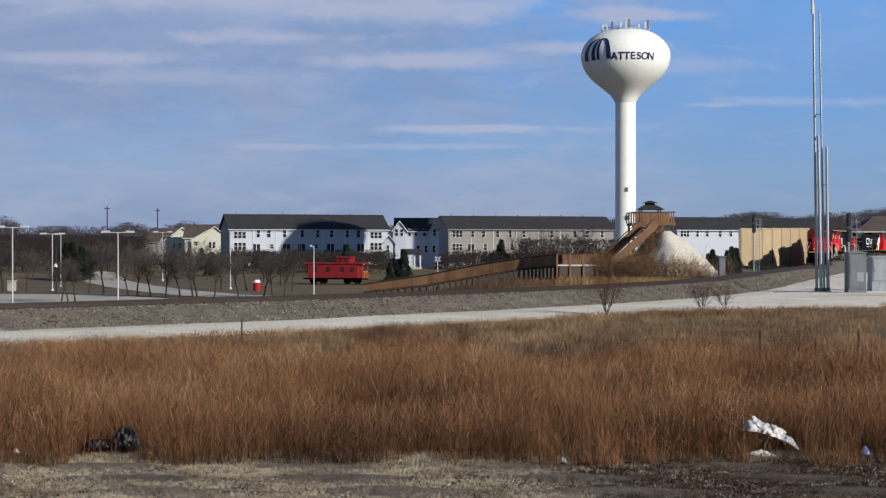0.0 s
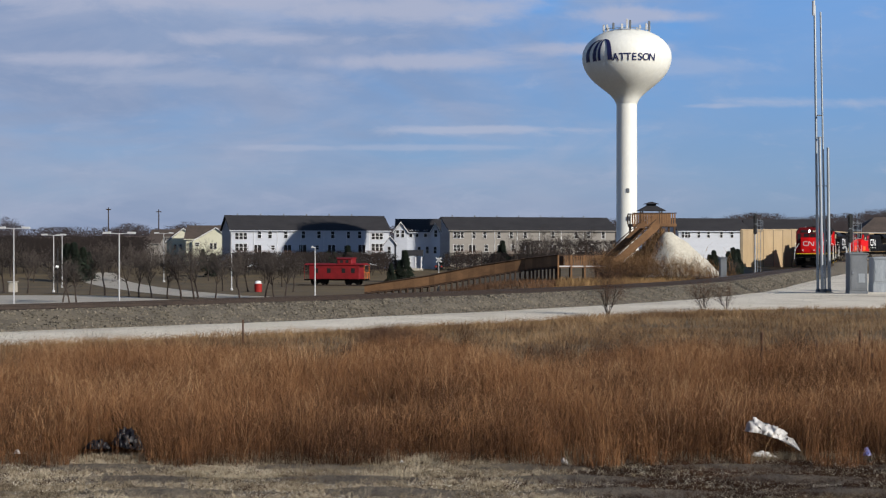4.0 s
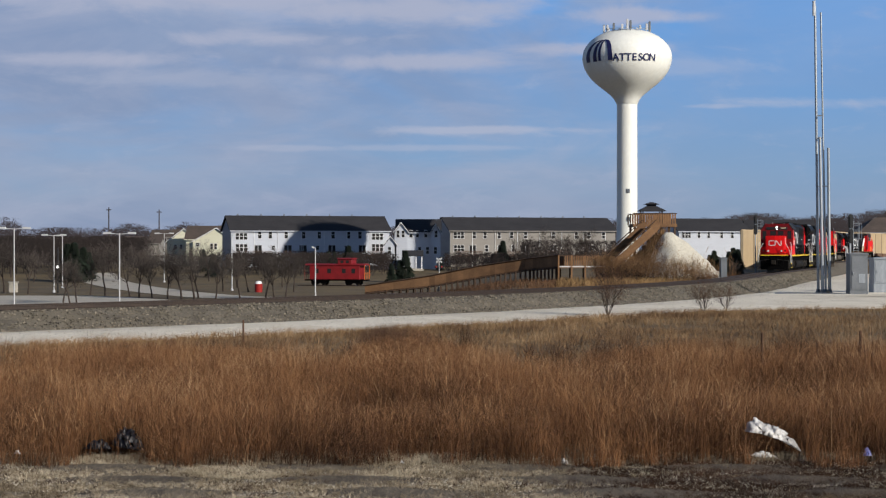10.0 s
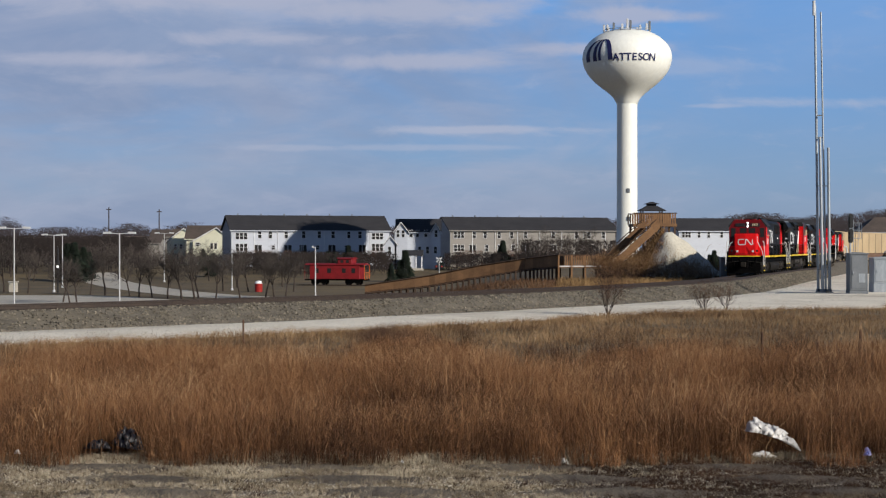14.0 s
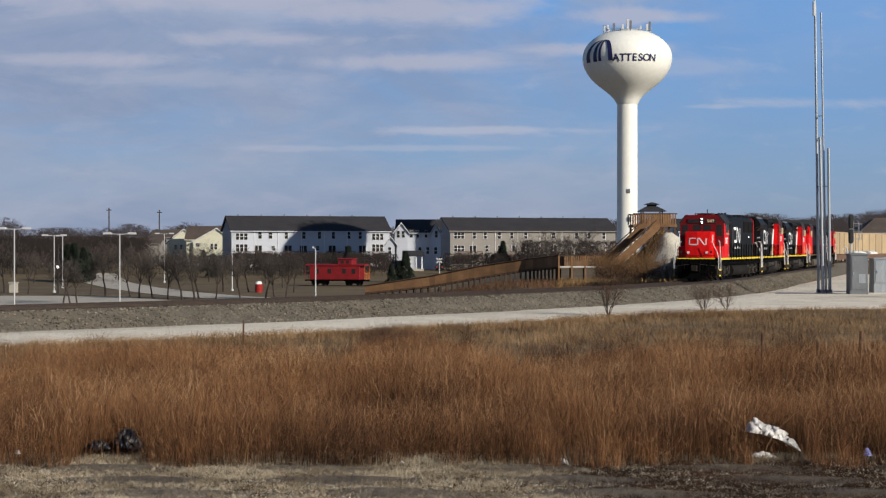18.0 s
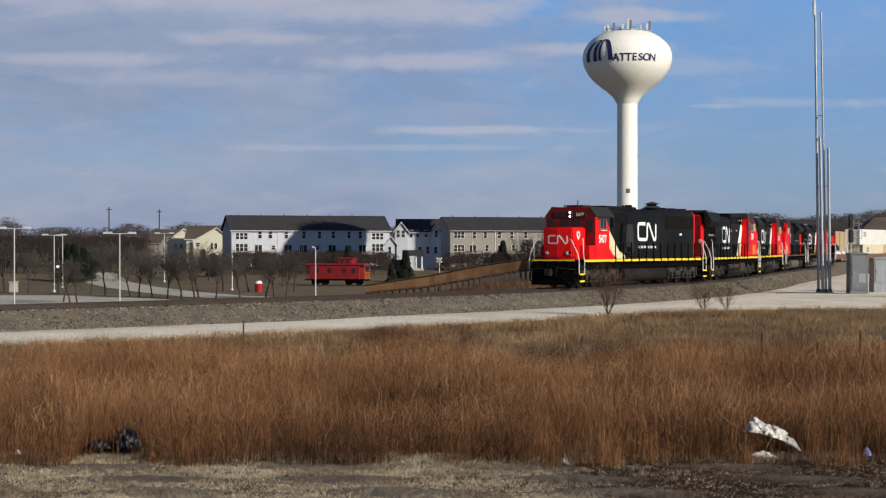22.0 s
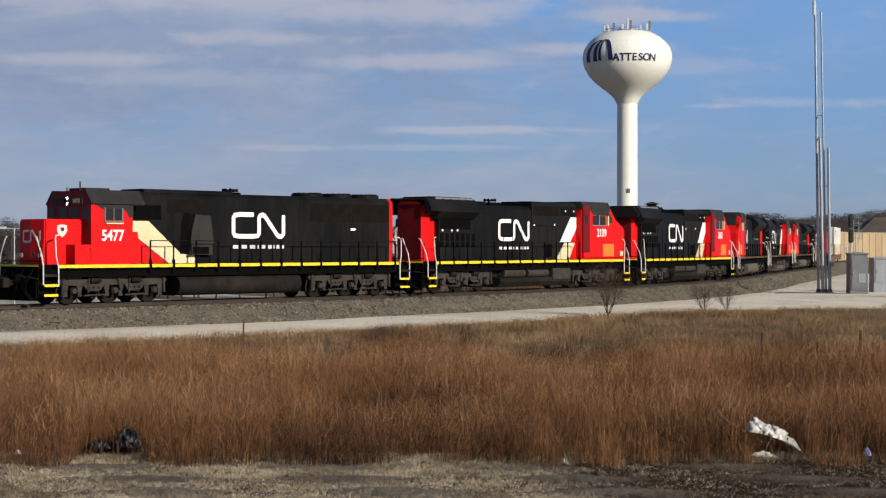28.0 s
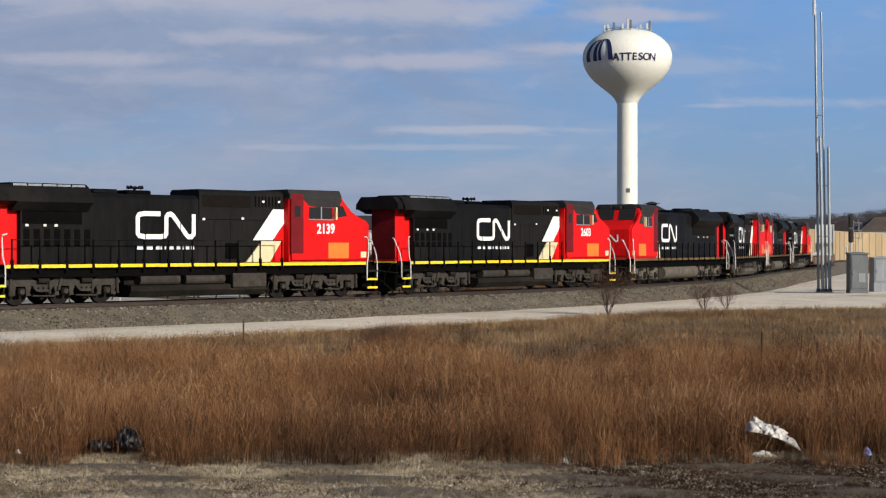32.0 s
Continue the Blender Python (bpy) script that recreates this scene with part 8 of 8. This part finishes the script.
def radiator(wing):
    """Wings over the flanks, carried to the hood's end on both sides of the red panel."""
    bm = prism(bmesh.new(), wing, -8.79, -5.35, "x")
    for s in (1, -1):
        prism(bm, [(s * y, z) for y, z in ((0.98, 3.80), (1.38, 3.98), (1.38, 4.12), (1.16, 4.50), (0.98, 4.62))], -9.62, -8.79, "x")
    return bm


def ge_unit():
    loco = thing("locomotive", "red and black diesel locomotive with wide cab and flared radiators", "locomotive", None, "locomotives of the train")
    running_gear(loco, "ge")
    wide_cab(loco)
    hood = part("long_hood", prism(bmesh.new(), hood_section(0.95, 1.56, 4.38), -8.38, 4.84, "x"), M["black"], loco)
    part("hood_end", prism(bmesh.new(), hood_section(0.70, 1.56, 4.46), -9.52, -8.385, "x"), M["red"], loco, "red hood end")
    # darker mottled red puts the end face's shade into its colour
    part("end_panel", nb((-9.53, -9.522, -0.69, 0.69, 1.68, 4.30)), M["sooty"], loco, "red hood end panel darkened for its weak light")
    part("end_cap", nb((-9.66, -8.80, -1.0, 1.0, 4.48, 4.60), bevel=0.03), M["black"], loco)
    part("equipment_cab", prism(bmesh.new(), hood_section(1.0, 3.4, 4.66, 0.12), 0.18, 4.84, "x"), M["black"], loco)
    # radiator: wings that overhang the flanks
    wing = [(-1.0, 3.62), (1.0, 3.62), (1.38, 3.96), (1.38, 4.12), (1.16, 4.50), (0.85, 4.70), (-0.85, 4.70), (-1.16, 4.50), (-1.38, 4.12), (-1.38, 3.96)]
    rad = part("radiator_wing", radiator(wing), M["black"], loco, "overhanging black radiator housing")
    for s in (1, -1):
        for k in range(5):
            q = -8.75 + 0.66 * k
            part("slot", prism(bmesh.new(), ((q, 4.55), (q + 0.6, 4.55), (q + 0.6, 4.66), (q, 4.66)), s * 0.95, s * 1.04, "y"), M["steel"], rad, "pale louvre slot")
        # near-black plate on the flank, painting the shade beneath the wing
        part("radiator_recess", nb((-8.30, -5.6, min(s * 0.952, s * 0.965), max(s * 0.952, s * 0.965), 3.12, 3.60)), M["dark"], loco)
        for k in range(7):
            q = -8.25 + 0.46 * k
            part("louvre", nb((q, q + 0.26, min(s * 0.952, s * 0.97), max(s * 0.952, s * 0.97), 2.25, 2.92)), M["dark"], loco)
        part("brake_grille", nb((0.35, 2.95, min(s * 1.002, s * 1.016), max(s * 1.002, s * 1.016), 3.92, 4.42)), M["grille"], loco)
        for k in range(8):
            q = 3.2 + 0.19 * k
            part("louvre", nb((q, q + 0.08, min(s * 1.002, s * 1.014), max(s * 1.002, s * 1.014), 3.95, 4.42)), M["dark"], loco)
        for q, z in ((-8.2, 3.02), (-7.4, 3.02), (-6.9, 3.02), (0.35, 3.36), (2.45, 3.40), (3.6, 4.15), (4.5, 4.15)):
            part("marker", nb((q, q + 0.13, min(s * 1.003, s * 1.02), max(s * 1.003, s * 1.02), z, z + 0.09)), M["white"], loco)
        # flat dark plate for the shade inside a step notch
        part("step_notch", nb((1.6, 2.3, min(s * 0.952, s * 0.966), max(s * 0.952, s * 0.966), 1.72, 2.4)), M["dark"], loco)
    plate("cream_stripe", ((4.22, 3.87), (4.84, 3.87), (4.84, 3.25), (4.20, 2.52), (3.08, 2.52)), 1.004, 0.008, "white", loco, "white lightning stripe")
    plate("cream_stripe", ((3.62, 2.50), (4.72, 2.50), (4.06, 1.58), (2.72, 1.58)), 0.953, 0.055, "cream", loco, "cream lightning stripe")
    plate("red_flash", ((4.84, 3.22), (4.22, 2.50), (4.74, 2.50), (4.09, 1.58), (4.84, 1.58)), 0.953, 0.05, "red", loco)
    markings(loco, -1.50, 3.12, 0.952)
    door_lines(hood, -5.2, 2.8, 9, 1.72, 3.35, 0.951)
    part("exhaust", nb((-3.1, -1.9, -0.5, 0.5, 4.36, 4.55), bevel=0.05), M["dark"], loco)
    part("roof_box", nb((-4.9, -3.7, -0.7, 0.7, 4.36, 4.56), bevel=0.05), M["black"], loco)
    horn(loco, -2.4, 4.52)
    return loco


def emd_wide():
    loco = thing("locomotive", "red and black wide-nosed diesel locomotive running nose first", "locomotive", None, "locomotives of the train")
    running_gear(loco, "emd")
    wide_cab(loco)
    hood = part("long_hood", prism(bmesh.new(), hood_section(0.93, 1.56, 4.40), -9.10, 4.84, "x"), M["black"], loco)
    part("hood_end", prism(bmesh.new(), hood_section(0.95, 1.56, 4.42), -9.50, -9.102, "x"), M["red"], loco, "red hood end")
    wing = [(-0.95, 3.5), (0.95, 3.5), (1.45, 3.95), (1.42, 4.15), (1.0, 4.56), (-1.0, 4.56), (-1.42, 4.15), (-1.45, 3.95)]
    part("radiator_wing", prism(bmesh.new(), wing, -8.9, -3.4, "x"), M["black"], loco, "overhanging black radiator housing")
    for s in (1, -1):
        part("radiator_grille", nb((-8.6, -3.6, min(s * 0.932, s * 0.945), max(s * 0.932, s * 0.945), 3.0, 3.5)), M["grille"], loco)
        part("brake_grille", nb((1.6, 4.2, min(s * 0.932, s * 0.945), max(s * 0.932, s * 0.945), 3.75, 4.2)), M["grille"], loco)
        for q in (-7.0, -6.2, -5.0):
            part("marker", nb((q, q + 0.25, min(s * 0.933, s * 0.95), max(s * 0.933, s * 0.95), 2.85, 2.92)), M["cream"], loco)
    plate("cream_stripe", ((4.84, 3.40), (4.55, 3.40), (3.3, 2.4), (3.1, 1.58), (4.84, 1.58)), 0.933, 0.05, "cream", loco, "cream curved stripe")
    markings(loco, 1.2, 3.10, 0.933)
    door_lines(hood, -9.0, 1.5, 13, 1.72, 2.95, 0.931)
    roof_fans(loco, (-4.4, -6.2, -8.0), 4.58)
    part("exhaust", nb((-1.4, -0.6, -0.4, 0.4, 4.38, 4.58), bevel=0.04), M["dark"], loco)
    horn(loco, 4.2, 4.5)
    return loco


def well_car(loaded, h=8.6):
    car = thing("well_car", "rust-brown container well car carrying two stacked containers" if loaded else "empty rust-brown container well car", "freight car", None, "freight cars of the train")
    part("side_sill", nb((-h, h, 1.25, 1.38, 0.35, 1.15), (-h, h, -1.38, -1.25, 0.35, 1.15)), M["carbrown"], car)
    part("floor", nb((-h + 0.1, h - 0.1, -1.24, 1.24, 0.33, 0.42)), M["carbrown"], car)
    for sx in (1, -1):
        part("end_platform", prism(bmesh.new(), ((sx * h, 0.45), (sx * h, 1.2), (sx * (h + 2), 1.2), (sx * (h + 2), 0.85)), -1.3, 1.3, "y"), M["carbrown"], car)
        part("coupler", nb((min(sx * (h + 2), sx * (h + 2.7)), max(sx * (h + 2), sx * (h + 2.7)), -0.13, 0.13, 0.76, 1.0)), M["under"], car)
        truck = part("truck", nb((sx * (h + 1) - 1.15, sx * (h + 1) + 1.15, -1.1, -0.92, 0.3, 0.75), (sx * (h + 1) - 1.15, sx * (h + 1) + 1.15, 0.92, 1.1, 0.3, 0.75), bevel=0.04), M["under"], car)
        for q in (-0.85, 0.85):
            bm = turned(((0.08, -1.0), (0.08, -0.8), (0.42, -0.8), (0.42, -0.68), (0.08, -0.68), (0.08, 0.68), (0.42, 0.68), (0.42, 0.8), (0.08, 0.8), (0.08, 1.0)))
            part("wheelset", bm, M["wheel"], truck, at=(sx * (h + 1) + q, 0, 0.42))
    return car


def container(mat, label, L, h):
    c = thing("container", label, "shipping container", None, "containers of the train")
    w = 1.22
    part("shell", nb((-L, L, -w, w, 0, h), bevel=0.03), M[mat], c)
    for s in (1, -1):
        n = int(2 * L / 0.55)
        for i in range(n):
            q = -L + 0.25 + (2 * L - 0.5) * i / (n - 1)
            part("side_rib", nb((q - 0.09, q + 0.09, min(s * (w + 0.002), s * (w + 0.035)), max(s * (w + 0.002), s * (w + 0.035)), 0.12, h - 0.12)), M[mat], c)
        part("marking", nb((L - 3.6, L - 2.2, min(s * (w + 0.037), s * (w + 0.045)), max(s * (w + 0.037), s * (w + 0.045)), h - 0.75, h - 0.5)), M["steeldark"], c, "dark marking bar")
        part("marking", nb((L - 3.6, L - 2.2, min(s * (w + 0.037), s * (w + 0.045)), max(s * (w + 0.037), s * (w + 0.045)), h - 1.2, h - 0.95)), M["steeldark"], c, "dark marking bar")
    for x in (-L, L):
        for sy in (-1, 1):
            part("corner_post", nb((x - 0.1, x + 0.1, sy * w - 0.06, sy * w + 0.06, 0.004, h + 0.01)), M[mat], c)
    return c


lead = emd_standard("5477")
ge2 = ge_unit()
wide4 = emd_wide()
ID = Matrix.Identity(4)
ge3, ge5, ge7, wide6 = copy_thing(ge2, ID), copy_thing(ge2, ID), copy_thing(ge2, ID), copy_thing(wide4, ID)
for unit, number in ((ge2, "2139"), (ge3, "2603")):
    for s in (1, -1):
        lettering("road_number", number, 0.60, M["white"], unit, face_y(6.95, s * 1.435, 3.02, s), squeeze=0.9)
for unit in (ge3, ge5, ge7):
    part("radiator_overhang", prism(bmesh.new(), [(-1.25, 4.0), (1.25, 4.0), (1.25, 4.25), (0.95, 4.60), (-0.95, 4.60), (-1.25, 4.25)], -10.02, -9.61, "x"), M["black"], unit, "black rear overhang")
ge3["label"] = "red and black wide-cab diesel locomotive, third in the train"
ge5["label"] = "weathered red and black diesel locomotive running cab last"
ge7["label"] = "last red and black diesel locomotive before the containers"
wide6["label"] = "weathered red-nosed diesel locomotive far back in the train"
# the rear units are dusty, their stripe dulled
for unit in (wide4, ge5, wide6, ge7):
    for o in unit.children_recursive:
        kind_of = o.name.split(".")[0]
        swap = {"yellow_stripe": "dullyellow", "yellow_edge": "dullyellow", "tread_edge": "dullyellow", "side_frame": "dusty", "fuel_tank": "dusty", "equaliser": "dusty", "pedestal_leg": "dusty"}.get(kind_of)
        if swap:
            o.data = o.data.copy()
            o.data.materials[0] = M[swap]
stack, empty = well_car(True), well_car(False, 11.2)
empty2 = copy_thing(empty, ID)
top_box = container("boxwhite", "white steel shipping container, upper of the stack", 8.0, 2.65)
def tarped_load(L, label):
    """A low white load under a rounded cover."""
    o = thing("covered_load", label, "freight load", None, "covered loads of the train")
    pts = [(-1.1, 0), (1.1, 0), (1.1, 0.75), (0.85, 1.1), (0.4, 1.28), (-0.4, 1.28), (-0.85, 1.1), (-1.1, 0.75)]
    part("cover", prism(bmesh.new(), pts, -L, L, "x"), M["boxwhite"], o)
    for q in (-0.8, 0.0, 0.8):
        part("strap", prism(bmesh.new(), [(y * 1.012, z * 1.012) for y, z in pts], q * L - 0.05, q * L + 0.05, "x"), M["steeldark"], o)
    return o


load_a, load_b = tarped_load(3.4, "low white covered load on a flat freight car"), tarped_load(2.4, "small white covered load on a flat freight car")
low_box = container("boxcream", "cream steel shipping container, lower of the stack", 6.1, 2.30)

# name, metres from the train's datum to its middle, cab towards the rear, distance between truck centres
CONSIST = ((lead, 9.40, False, 13.1), (ge2, 30.88, True, 13.1), (ge3, 52.70, True, 13.1), (wide4, 74.85, False, 13.1), (ge5, 96.8, True, 13.1), (wide6, 118.6, False, 13.1), (ge7, 140.4, True, 13.1), (empty, 166.0, False, 24.0), (empty2, 193.6, False, 24.0), (stack, 219.0, False, 19.2))
TIMES = (0, 1.2, 3, 6, 7, 8, 9, 11, 12, 13, 14, 16.5, 17, 19, 20, 22, 23, 24, 25.5, 27.5, 28, 32)
PLACES = (163.44, 157.17, 147.73, 131.85, 126.49, 121.02, 115.42, 103.93, 98.1, 92.21, 86.28, 71.39, 68.43, 56.71, 50.88, 39.22, 33.28, 27.54, 18.67, 7.03, 4.0, -19.92)
RUN = np.polyfit(TIMES, PLACES, 4)


def datum(t):
    return float(np.polyval(RUN, t))


def vehicle_pose(t, back, reverse, base):
    s = datum(t) + back
    xa, ya, _ = on_track(s - base / 2)
    xb, yb, _ = on_track(s + base / 2)
    yaw = math.degrees(math.atan2(ya - yb, xa - xb)) + (180 if reverse else 0)
    return pose((xa + xb) / 2, (ya + yb) / 2, 0, 0, 0, yaw)


def motions():
    steps = [0.5 * i for i in range(65)]
    for ob, back, reverse, base in CONSIST:
        walk(ob, [(t, vehicle_pose(t, back, reverse, base)) for t in steps])
    for ob, z, back, fore, base in ((low_box, 0.43, 219.0, 0, 19.2), (top_box, 2.74, 219.0, 0, 19.2), (load_a, 0.43, 193.6, 5.6, 24.0), (load_b, 0.43, 193.6, -2.6, 24.0)):
        walk(ob, [(t, vehicle_pose(t, back, False, base) @ pose(fore, 0, z)) for t in steps])
    # turning wheels of the units that pass close by
    for ob, back, reverse, base in CONSIST[:3]:
        for w in ob.children_recursive:
            if w.name.startswith("wheelset"):
                p = w.location.copy()
                rows = []
                for i in range(321):
                    t = i * 0.1
                    turn = -datum(t) / 0.51 * (-1 if reverse else 1)
                    rows.append((t, Matrix.Translation(p) @ Matrix.Rotation(turn, 4, "Y")))
                walk(w, rows)


motions()
